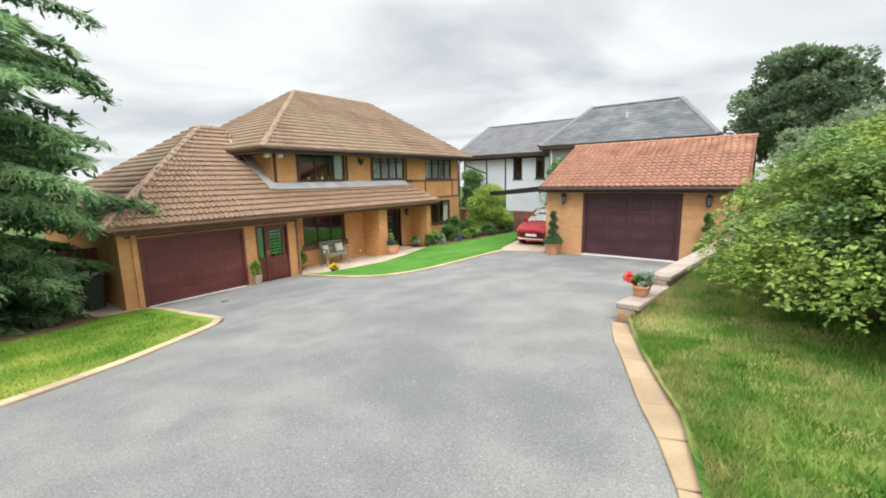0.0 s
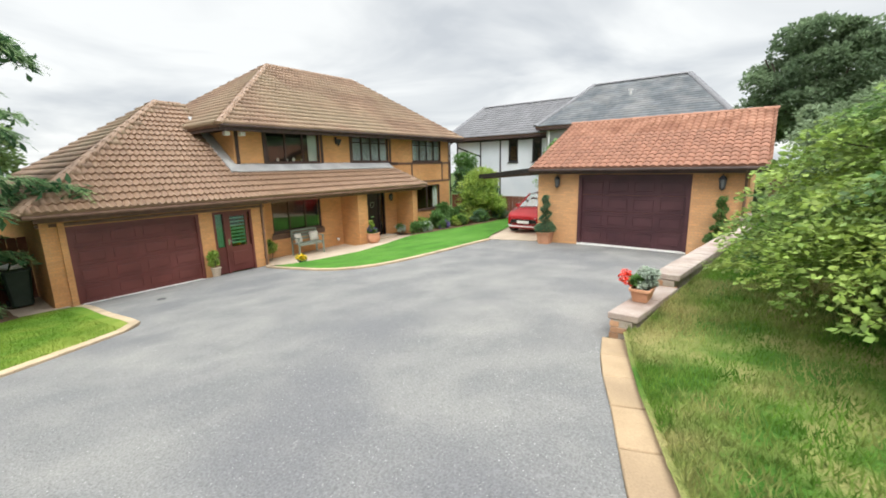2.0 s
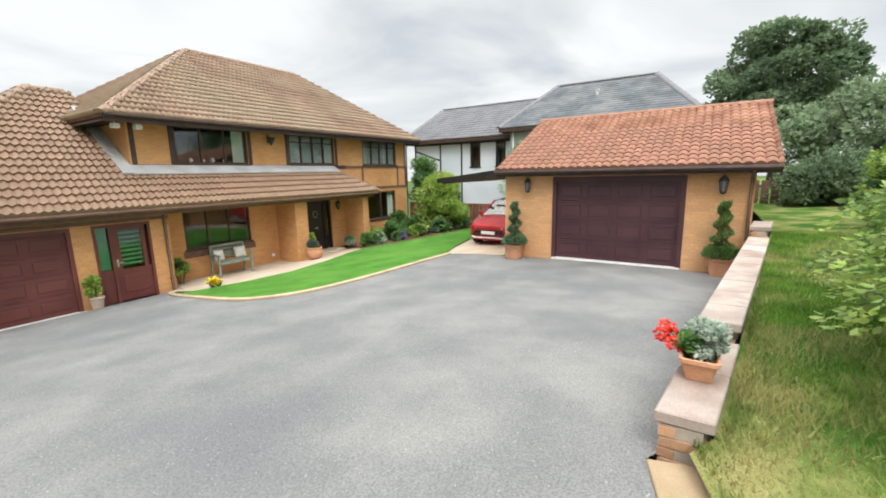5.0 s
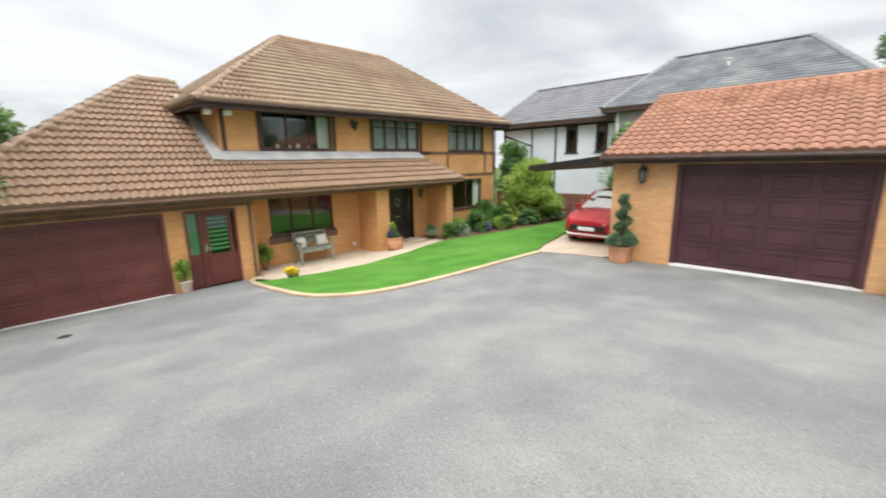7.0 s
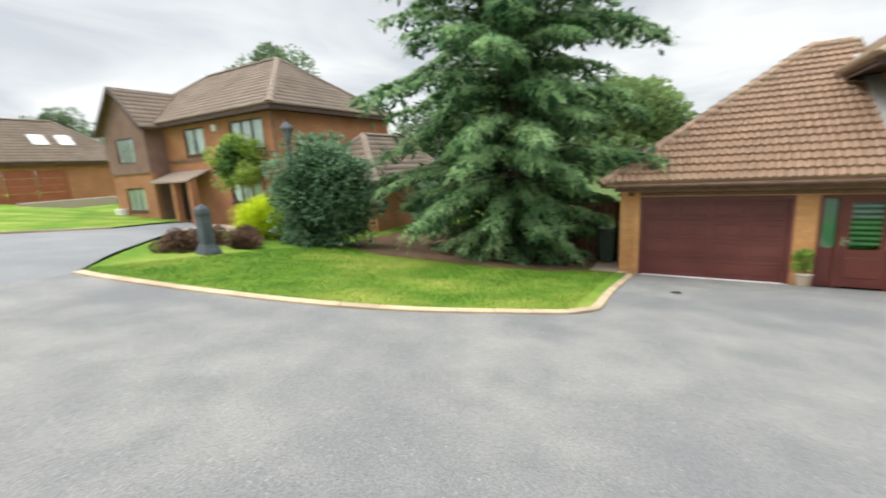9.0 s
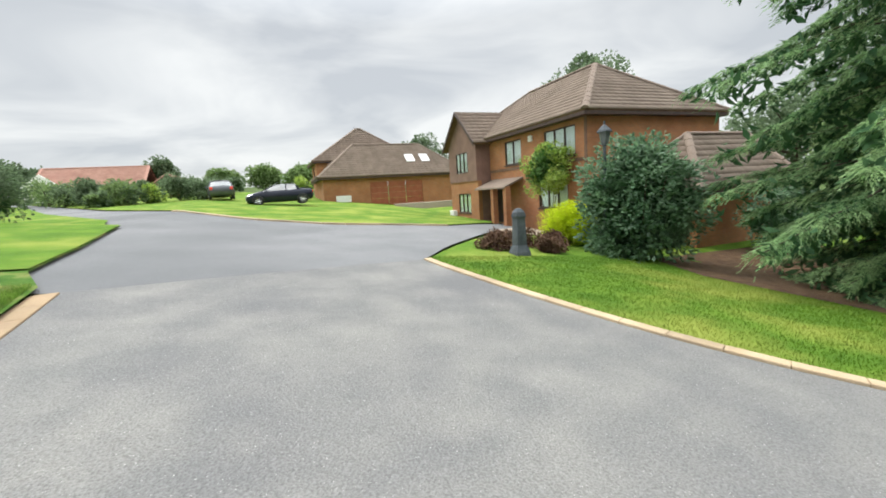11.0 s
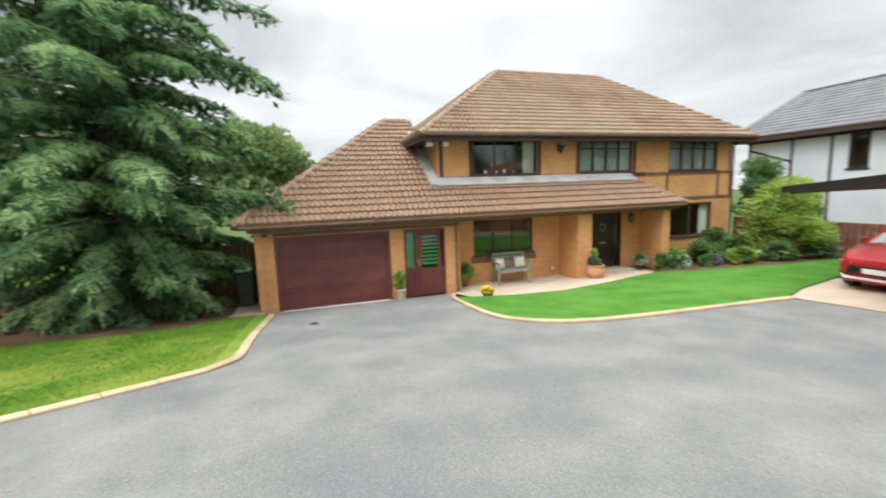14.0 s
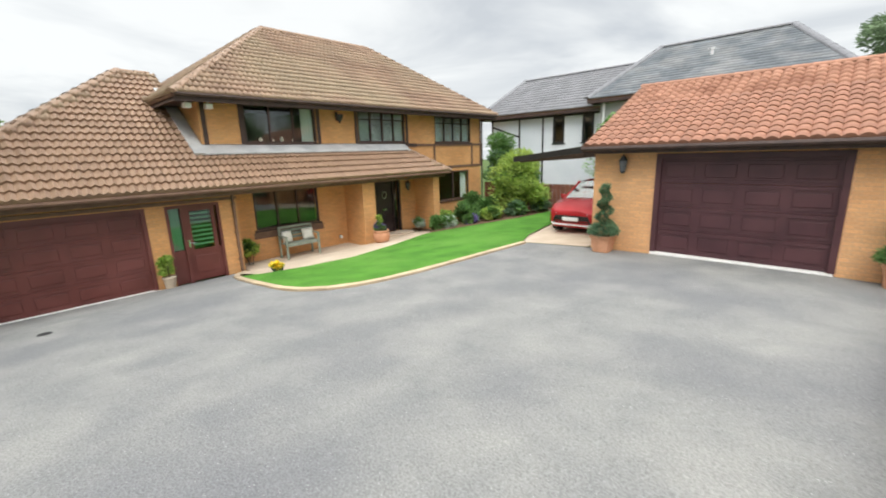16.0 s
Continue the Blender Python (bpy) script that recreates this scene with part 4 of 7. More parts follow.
# roofs of the house
roof_low = thing("roof", (0, 0, 0), "brown interlocking tiled lower roof")
roof_low.parent = house
roof_low.location = Vector((-11.2, 10, EZ)) - origin_of(house)
k = 0.708
EX, L0 = -11.2, 2.55
HIPX, RZ = -16.25, EZ + k * 5.05
BACKX = -21.3
zb = EZ + k * (EX + 12.66)
low_pts = [(EX, L0, EZ), (EX, 17.6, EZ), (-12.6, 16.2, EZ + k * 1.4), (-12.6, 8.56, EZ + k * 1.4), (HIPX, 8.56, RZ), (HIPX, L0 + 5.05, RZ)]
slope(roof_low, low_pts, TILE, singles=300, single_mat=TILE_ONE, near=lambda a, b: abs(a - 5) * 0.6 + b * 1.2, amp=0.064, lip=0.068, tile=(0.34, 0.31), style="double")
slope(roof_low, [(BACKX, L0, EZ), (EX, L0, EZ), (HIPX, L0 + 5.05, RZ)], TILE, amp=0.064, lip=0.068, tile=(0.34, 0.31), style="double")
slope(roof_low, [(EX, 17.6, EZ), (-12.6, 17.6, EZ), (-12.6, 16.2, EZ + k * 1.4)], TILE, amp=0.064, lip=0.068, tile=(0.34, 0.31), style="double")
slope(roof_low, [(BACKX, 8.56, EZ), (BACKX, L0, EZ), (HIPX, L0 + 5.05, RZ), (HIPX, 8.56, RZ)], TILE, amp=0.064, lip=0.068, tile=(0.34, 0.31), style="double")
ridge_run(roof_low, (EX, L0, EZ + 0.03), (HIPX, L0 + 5.05, RZ + 0.03), TILE_ONE)
ridge_run(roof_low, (HIPX, L0 + 5.05, RZ), (HIPX, 8.5, RZ), TILE_ONE)
ridge_run(roof_low, (EX, 17.6, EZ + 0.03), (-12.6, 16.2, EZ + k * 1.4 + 0.03), TILE_ONE)
bm = bmesh.new()
prism(bm, [(-12.64, 8.5, 3.67), (-12.26, 8.5, 3.41), (-12.26, 16.3, 3.41), (-12.64, 16.3, 3.67)], (0, 0, 0.04))
prism(bm, [(-12.3, 8.25, 3.40), (-12.3, 8.58, 3.40), (-15.2, 8.58, 3.40 + k * 2.9), (-15.2, 8.25, 3.40 + k * 2.9)], (0.03, 0, 0.06))
fB.box(bm, 8.5, 16.3, 0.036, 0.05, 3.50, 3.66)
part("flashing", bm, LEAD, house, "pale grey lead flashing")
bm = bmesh.new()
tube(bm, (-14.6, 7.9, 4.9), (-14.6, 7.9, 5.12), 0.08)
tube(bm, (-14.6, 7.9, 5.12), (-14.6, 7.9, 5.17), 0.12)
part("roof_vent", bm, PAVING, roof_low)

roof_top = thing("roof", (0, 0, 0), "brown interlocking tiled hipped main roof")
roof_top.parent = house
roof_top.location = Vector((-16.8, 15, 4.95)) - origin_of(house)
RX, RT, EM = -16.82, 8.30, 4.97
F0, F1 = (-12.0, 7.85, EM), (-12.0, 22.05, EM)
B0, B1 = (-21.64, 7.85, EM), (-21.64, 22.05, EM)
R0, R1 = (RX, 12.7, RT), (RX, 17.9, RT)
slope(roof_top, [F0, F1, R1, R0], TILE, amp=0.064, lip=0.068, tile=(0.34, 0.31), style="double")
slope(roof_top, [B0, F0, R0], TILE, amp=0.064, lip=0.068, tile=(0.34, 0.31), style="double")
slope(roof_top, [F1, B1, R1], TILE, amp=0.064, lip=0.068, tile=(0.34, 0.31), style="double")
slope(roof_top, [B1, B0, R0, R1], TILE, amp=0.064, lip=0.068, tile=(0.34, 0.31), style="double")
for a, b in ((F0, R0), (F1, R1), (R0, R1), (B0, R0), (B1, R1)):
    ridge_run(roof_top, Vector(a) + Vector((0, 0, 0.03)), Vector(b) + Vector((0, 0, 0.03)), TILE_ONE)
for y in (8.28, 8.82):
    fl = thing("flood_light", (-12.4, y, 4.78), "small white security flood light", "light", "security lights")
    bm = bmesh.new()
    box(bm, (-12.50, y - 0.09, 4.66), (-12.28, y + 0.09, 4.80), 0.02)
    part("housing", bm, WHITE, fl)
    bm = bmesh.new()
    tube(bm, (-12.42, y, 4.79), (-12.42, y, 4.87), 0.02)
    part("bracket", bm, WHITE, fl)
bx = thing("bracket_basket", (-12.5, 13.13, 4.6), "small dark hanging bracket on the upper wall", "decoration")
bm = bmesh.new()
lathe(bm, [(0.02, -0.2), (0.09, -0.06), (0.14, 0.04), (0.15, 0.1)], (-12.46, 13.13, 4.6), 12)
part("basket", bm, BLACK, bx)
bm = bmesh.new()
box(bm, (-12.63, 13.09, 4.5), (-12.6, 13.17, 4.8))
part("backplate", bm, BLACK, bx)


def wall_lantern(x, y, z, face):
    e = thing("wall_lantern", face.p(x, 0, z), "black iron lantern with pale glass on the brick wall", "lamp", "wall lanterns")
    f2 = Face(face.facing, face.at)
    bm = bmesh.new()
    f2.box(bm, x - 0.035, x + 0.035, 0.0, 0.03, z - 0.1, z + 0.14)
    tube(bm, f2.p(x, 0.02, z + 0.1), f2.p(x, 0.13, z + 0.2), 0.012)
    tube(bm, f2.p(x, 0.02, z - 0.06), f2.p(x, 0.13, z - 0.16), 0.012)
    part("bracket", bm, BLACK, e)
    c = f2.p(x, 0.13, z)
    bm = bmesh.new()
    lathe(bm, [(0.055, -0.13), (0.085, 0.10)], c, 6)
    part("glass", bm, LAMPGLASS, e)
    bm = bmesh.new()
    lathe(bm, [(0.11, 0.10), (0.05, 0.19), (0.015, 0.21), (0.015, 0.25)], c, 6)
    lathe(bm, [(0.02, -0.19), (0.065, -0.15), (0.06, -0.128)], c, 6)
    for i in range(6):
        a = math.pi * i / 3
        tube(bm, (c[0] + 0.058 * math.cos(a), c[1] + 0.058 * math.sin(a), c[2] - 0.13), (c[0] + 0.088 * math.cos(a), c[1] + 0.088 * math.sin(a), c[2] + 0.1), 0.007, seg=5)
    part("cage", bm, BLACK, e)
    return e


wall_lantern(16.3, 0, 1.95, fB)

wl_ = thing("path_light", (-12.5, 12.85, 0.3), "small white light fitting low on the brick wall", "lamp")
bm = bmesh.new()
box(bm, (-12.64, 12.80, 0.25), (-12.60, 12.90, 0.38), 0.006)
part("backplate", bm, CHROME, wl_)
bm = bmesh.new()
lathe(bm, [(0.03, 0.0), (0.05, 0.03), (0.05, 0.09), (0.02, 0.12)], (-12.55, 12.85, 0.25), 12)
part("shade", bm, WHITE, wl_)
for y, z, r in ((10.35, 3.80, 0.06), (10.75, 3.80, 0.05), (11.05, 3.80, 0.07), (11.45, 3.80, 0.05)):
    v_ = thing("ornament", (-12.73, y, z), "small pale ornament on the window ledge", "ornament", "window ornaments")
    bm = bmesh.new()
    lathe(bm, [(r * 0.6, 0.0), (r, r), (r * 0.5, r * 1.8), (r * 0.6, r * 2.2)], (-12.76, y, z - 0.02), 12)
    part("vase", bm, FABRIC, v_)

# ---- the detached garage ----
GY, GX0, GX1 = 14.47, -3.62, 2.24
garage = thing("garage", (-0.7, GY, 0.9), "detached buff-brick garage with terracotta pantile roof", "garage")
fG = Face("y-", GY)
wall("wall", GX0, GX1, GY, GY + 0.25, 0.5, 3.22, [(-2.22, 0.95, 0.5, 3.09)], BRICK_G, garage, "x")
bm = bmesh.new()
for x in (GX0, GX1 - 0.25):
    prism(bm, [(x, GY + 0.25, 0.5), (x, 21.4, 0.5), (x, 21.4, 3.2), (x, 17.95, 4.78), (x, GY + 0.25, 3.2)], (0.25, 0, 0))
part("gable_wall", bm, BRICK_G, garage)
wall("wall", GX0 + 0.25, GX1 - 0.25, 21.15, 21.4, 0.5, 3.2, [], BRICK_G, garage, "x")
bm = bmesh.new()
box(bm, (GX0 + 0.25, GY + 0.25, 0.7), (GX1 - 0.25, 21.15, 0.85))
part("floor_slab", bm, MORTAR, garage)
panel_door("garage_door", garage, fG, -2.22, 0.95, 0.88, 3.09, 4, 4, GARAGE_PLUM, GARAGE_PLUM, "plum-brown sectional garage door with raised panels", fw=0.11)
bm = bmesh.new()
fG.box(bm, -2.2, 0.93, -0.12, 0.06, 0.72, 0.878)
part("threshold", bm, WHITE, garage, "white threshold strip")
groof = thing("roof", (0, 0, 0), "terracotta pantile gable roof")
groof.parent = garage
groof.location = Vector((-0.7, 17.9, 4.9)) - origin_of(garage)
slope(groof, [(-3.80, 14.12, 3.27), (2.64, 14.14, 3.27), (2.64, 17.93, 4.93), (-3.80, 17.93, 4.93)], TERRA_TILE, tile=(0.205, 0.27), singles=300, single_mat=TERRA_TILE, amp=0.058, lip=0.03, near=lambda a, b: b)
slope(groof, [(-3.80, 21.74, 3.27), (2.64, 21.74, 3.27), (2.64, 17.93, 4.93), (-3.80, 17.93, 4.93)], TERRA_TILE, tile=(0.205, 0.27), amp=0.058, lip=0.03)
ridge_run(groof, (-3.80, 17.93, 4.96), (2.66, 17.93, 4.96), TERRA_TILE, r=0.13)
bm = bmesh.new()
fG.box(bm, -3.78, 2.62, 0.0, 0.30, 3.12, 3.15)
fG.box(bm, -3.78, 2.62, 0.28, 0.31, 3.14, 3.26)
for x in (-3.80, 2.60):
    prism(bm, [(x, 14.15, 3.06), (x, 17.93, 4.72), (x, 21.7, 3.06), (x, 21.7, 3.24), (x, 17.93, 4.90), (x, 14.15, 3.24)], (0.04, 0, 0))
part("fascia", bm, DARKWOOD, garage)
gutter(garage, fG, -3.8, 2.64, 0.37, 3.24, DARKWOOD)
bm = bmesh.new()
tube(bm, fG.p(2.17, 0.06, 0.85), fG.p(2.17, 0.06, 3.0), 0.034)
tube(bm, fG.p(2.17, 0.06, 3.0), fG.p(2.17, 0.36, 3.18), 0.034)
part("downpipe", bm, BROWNWOOD, garage)
wall_lantern(-2.9, 0, 2.85, fG)
wall_lantern(1.66, 0, 2.85, fG)

# carport canopy
POLY = glass_mat("smoked_polycarbonate", (0.75, 0.75, 0.73), 0.05, 0.3)
cp = thing("carport_canopy", (-5.5, 17, 3.0), "dark lean-to canopy fixed to the garage wall", "canopy")
bm = bmesh.new()
prism(bm, [(GX0 - 0.0, 14.9, 3.28), (-7.35, 16.6, 2.95), (-7.35, 21.4, 2.95), (GX0, 21.4, 3.28)], (0, 0, 0.06))
part("roof_sheet", bm, POLY, cp)
for i in range(8):
    y = 16.8 + i * 0.62
    bm = bmesh.new()
    prism(bm, [(GX0, y, 3.16), (-7.3, y, 2.85), (-7.3, y + 0.05, 2.85), (GX0, y + 0.05, 3.16)], (0, 0, 0.10))
    part("rafter", bm, DARKWOOD, cp)
bm = bmesh.new()
prism(bm, [(GX0, 14.86, 3.2), (-7.38, 16.56, 2.88), (-7.38, 16.62, 2.88), (GX0, 14.92, 3.2)], (0, 0, 0.17))
part("fascia_board", bm, BLACK, cp)

# ---- boundary wall with coping ----
bw = thing("retaining_wall", (1.3, 6, 1.4), "low brick retaining wall with pinkish coping stones", "wall")


def wall_piece(name, y0, y1, z0, z1, w0, w1, m, bev=0.008):
    bm = bmesh.new()
    prism(bm, [(wall_x(y0) + w0, y0, z0), (wall_x(y0) + w1, y0, z0), (wall_x(y1) + w1, y1, z0), (wall_x(y1) + w0, y1, z0)], (0, 0, z1 - z0))
    if bev:
        bmesh.ops.bevel(bm, geom=bm.edges[:], offset=bev, segments=1, affect='EDGES')
    return part(name, bm, m, bw)


for y0, y1, top in ((6.0, 7.5, 1.71), (7.5, 13.3, 1.89), (13.3, 14.35, 2.09)):
    wall_piece("core", y0 + 0.01, y1 - 0.004, 0.6, top - 0.09, 0.03, 0.25, MORTAR, 0)
    n = max(1, round((y1 - y0) / 0.6))
    for i in range(n):
        a, b = y0 + (y1 - y0) * i / n, y0 + (y1 - y0) * (i + 1) / n
        wall_piece("coping_stone", a + 0.003, b - 0.003, top - 0.085, top + random.uniform(-0.002, 0.003), -0.03, 0.31, COPING, 0.01)
    row = 0
    z = top - 0.095 - 0.075 * 14
    while z < top - 0.10:
        if z > 0.72:
            y = y0 + (0.0 if row % 2 else 0.1125)
            if row % 2 == 0:
                wall_piece("brick", y0 + 0.0, y0 + 0.104, z, z + 0.066, 0.008, 0.27, BRICK_ONE, 0.003)
            while y < y1 - 0.05:
                e = min(y + 0.215, y1)
                if max(gz(wall_x(y), y), 0) < z + 0.09:
                    wall_piece("brick", y, e, z, z + 0.066, 0.0, 0.102, BRICK_ONE, 0.003)
                y += 0.225
        row += 1
        z += 0.075

# ---- kerbs ----
kerb("kerb_of_lawn", KERB_L, -1, 0.16, 0.038, "buff concrete kerb stones round the lawn")
kerb("kerb_of_strip", KERB_H, 1, 0.14, 0.05, "buff concrete edging round the lawn strip")
kerb("kerb_of_bank", KERB_R, -1, 0.30, 0.022, "wide buff kerb stones beside the grass bank", stone=KERB_WIDE)
kerb("kerb_of_road", [(5.2, -20.1), (1.5, -15.2), (-1.5, -13.45), (-6.6, -13.95)], -1, 0.15, 0.06, "pale kerb stones along the road", 0.9)

# ---- plants ----
RNG = np.random.RandomState(7)


def leaves(name, centers, size, material, parent, up=0.35, aspect=0.55, droop=0.0, outward=None, kind="", label=""):
    """Small folded leaves, four corners each, at the given centres."""
    C = np.asarray(centers, float)
    n = len(C)
    d = RNG.normal(size=(n, 3))
    if outward is not None:
        d = d * 0.7 + outward
    d[:, 2] = d[:, 2] * (1 - up) - droop
    d /= np.linalg.norm(d, axis=1)[:, None] + 1e-9
    s = np.cross(d, RNG.normal(size=(n, 3)) * 0.6 + np.array([0, 0, 1.0]))
    s /= np.linalg.norm(s, axis=1)[:, None] + 1e-9
    nn = np.cross(d, s)
    L = (size * RNG.uniform(0.6, 1.35, n))[:, None]
    W = L * aspect / 2
    P = np.stack([C, C + d * L * 0.5 + s * W + nn * L * 0.12, C + d * L, C + d * L * 0.5 - s * W + nn * L * 0.12], 1).reshape(-1, 3)
    F = np.arange(4 * n).reshape(n, 4)
    return from_arrays(name, P, F, material, parent, kind, label)


def lumps(center, radii, n_lumps, n, seed, spread=0.75, low=0.8, fat=1.0):
    """Points on the shells of many overlapping lumps that fill an uneven ellipsoid, and their outward ways."""
    r = np.random.RandomState(seed)
    c, R = np.array(center, float), np.array(radii, float)
    d = r.normal(size=(n_lumps, 3))
    d /= np.linalg.norm(d, axis=1)[:, None]
    d[:, 2] = np.where(d[:, 2] < -low, -d[:, 2], d[:, 2])
    cen = c + d * R * (spread * r.uniform(0.55, 1.05, n_lumps))[:, None]
    rad = R.mean() * fat * r.uniform(0.22, 0.42, n_lumps)
    k = r.randint(0, n_lumps, n)
    v = r.normal(size=(n, 3))
    v /= np.linalg.norm(v, axis=1)[:, None]
    rr = rad[k] * r.uniform(0.72, 1.08, n)
    P = cen[k] + v * rr[:, None] * np.array([1, 1, 0.8])
    out = (P - c) / R
    out /= np.linalg.norm(out, axis=1)[:, None] + 1e-9
    return P, out * 0.5 + v * 0.5


def trunk(name, base, top, r0, r1, parent, limbs=(), mat_=None):
    bm = bmesh.new()
    b, t = Vector(base), Vector(top)
    prev, pr = b - Vector((0, 0, 0.2)), r0 * 1.25
    for i in range(1, 7):
        f = i / 6
        q = b.lerp(t, f) + Vector((math.sin(f * 5) * r0 * 0.4, math.cos(f * 4) * r0 * 0.4, 0))
        rr = r0 + (r1 - r0) * f
        tube(bm, prev, q, pr, rr, 9)
        prev, pr = q, rr
    for a, c, ra in limbs:
        tube(bm, a, c, ra, ra * 0.35, 6)
    return part(name, bm, mat_ or BARK, parent)


def shrub(name, center, radii, material, inner, n, leaf, label, category="shrub", lumps_n=26, seed=1, group="", stems=True, base_z=None, spread=0.75, aspect=0.55, skirt=None):
    z0 = center[2] - radii[2] if base_z is None else base_z
    e = thing(name, (center[0], center[1], z0), label, category, group)
    P, out = lumps(center, radii, lumps_n, n, seed, spread)
    if skirt:
        P3, o3 = lumps(*skirt, lumps_n, n // 3, seed + 7, 0.85)
        P, out = np.concatenate([P, P3]), np.concatenate([out, o3])
    keep = P[:, 2] > z0 + 0.02
    leaves("foliage", P[keep], leaf, material, e, outward=out[keep], aspect=aspect)
    # core leaves mostly take a darker material that imitates shade inside the bush
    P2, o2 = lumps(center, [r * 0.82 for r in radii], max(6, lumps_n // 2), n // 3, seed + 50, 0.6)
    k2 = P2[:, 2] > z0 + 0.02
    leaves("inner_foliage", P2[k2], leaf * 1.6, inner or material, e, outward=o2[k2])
    if stems:
        limbs = []
        rr = random.Random(seed)
        for i in range(7):
            a = rr.uniform(0, 6.28)
            q = (center[0] + radii[0] * 0.6 * math.cos(a), center[1] + radii[1] * 0.6 * math.sin(a), center[2] + radii[2] * rr.uniform(-0.2, 0.5))
            limbs.append(((center[0] + 0.05 * math.cos(a), center[1] + 0.05 * math.sin(a), z0 - 0.05), q, max(0.008, radii[0] * 0.022)))
        trunk("stem", (center[0], center[1], z0), (center[0], center[1], center[2] + radii[2] * 0.2), max(0.012, radii[0] * 0.03), 0.008, e, limbs)
    return e


def conifer(name, base, height, label, seed=3, low=0.15, reach=None, count=230, sprigs=70):
    """A layered cedar-like conifer: whorls of drooping limbs that carry rows of needled, hanging sprigs."""
    rr = np.random.RandomState(seed)
    e = thing(name, base, label, "tree")
    limbs, S, D, LN, PI = [], [], [], [], []
    bx, by, bz = base
    m = 7
    for i in range(count):
        f = low + (0.985 - low) * ((i + rr.uniform(0, 1)) / count) ** 1.12
        az = i * 2.399963 + rr.uniform(-0.3, 0.3)
        c, s = math.cos(az), math.sin(az)
        h = f * height
        L = reach(h, s) * (rr.uniform(0.85, 1.08) if h < 2.2 else rr.uniform(0.5, 1.02 if h < 5.5 else 1.2))
        rise = rr.uniform(0.0, 0.30) * (0.3 + 1.3 * f)
        A = np.array([[bx + c * L * k / m, by + s * L * k / m, max(bz + h + L * (rise * (k / m) * 1.7 - 0.30 * (k / m) ** 2), bz + 0.12 + 0.06 * (i % 5))] for k in range(m + 1)])
        limbs.append((tuple(A[0]), tuple(A[m // 2]), 0.02 + 0.05 * (1 - f)))
        limbs.append((tuple(A[m // 2]), tuple(A[m]), 0.02 * (1.3 - f)))
        n = int(sprigs * (0.3 + L / 3.2))
        t = rr.uniform(0.10, 1.0, n) ** 0.8
        a = np.floor(t * m).astype(int).clip(0, m - 1)
        w = (t * m - a)[:, None]
        Q = A[a] * (1 - w) + A[a + 1] * w
        side = np.where(rr.uniform(size=n) < 0.5, -1.0, 1.0) * rr.uniform(0.15, 1.0, n)
        wide = 0.04 + 0.34 * L / 3.0 * np.sin(np.pi * np.clip(t, 0, 1) ** 0.8) ** 0.9
        lat = side * wide * rr.uniform(0.0, 0.8, n)
        Q = Q + np.stack([-s * lat, c * lat, -0.20 * np.abs(lat) + rr.normal(0, 0.03, n)], 1)
        d = np.stack([c * 0.75 - s * side * 0.9, s * 0.75 + c * side * 0.9, rr.uniform(-0.75, -0.1, n)], 1)
        S.append(Q)
        D.append(d / np.linalg.norm(d, axis=1)[:, None])
        LN.append(rr.uniform(0.14, 0.40, n) * (0.7 + 0.12 * L))
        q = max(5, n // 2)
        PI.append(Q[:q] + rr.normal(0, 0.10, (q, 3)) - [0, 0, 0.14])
    S, D, LN, PI = np.concatenate(S), np.concatenate(D), np.concatenate(LN), np.concatenate(PI)
    k = 14
    u = np.tile((np.arange(k) + 0.5) / k, len(S))
    S, D, LN = np.repeat(S, k, 0), np.repeat(D, k, 0), np.repeat(LN, k)
    P = S + D * (u * LN)[:, None]
    P[:, 2] -= 0.35 * LN * u * u
    turn = np.cross(D, np.array([0, 0, 1.0])) * np.where(np.arange(len(S)) % 2, 1.0, -1.0)[:, None]
    O = D * 0.9 + turn * 0.75 * (1.05 - u)[:, None]
    keep = P[:, 2] > gz(bx, by) + 0.05
    leaves("foliage", P[keep], 0.085, CEDAR, e, outward=O[keep] * 6, up=0.1, aspect=0.20, droop=0.6)
    # inner needles below the sprigs, with the crown's self-shade put into their colour
    leaves("inner_foliage", PI[PI[:, 2] > gz(bx, by) + 0.1], 0.30, CEDAR_SHADE, e, aspect=0.38, droop=0.5)
    trunk("trunk", base, (bx, by, bz + height), height * 0.024, 0.02, e, limbs)
    return e


def cedar_reach(h, toward_house):
    """Length of the limbs by their height; shorter where the garage wing stands."""
    if h < 2.05:
        r = 2.5 + h * 0.43
    elif h < 2.95:
        r = 3.38 + (h - 2.05) * 1.9
    else:
        r = 5.1 * max(0.05, 1 - (h - 2.95) / 12.2) ** 0.5
    return r * (1 - 0.12 * max(0.0, toward_house) * max(0.0, min(1.0, (8.0 - h) / 3)))


conifer("conifer_tree", (-12.6, -0.3, gz(-12.6, -0.3) + 0.02), 14.6, "large layered blue-green conifer with drooping sprays on the lawn", 3, 0.03, cedar_reach, 270, 165)


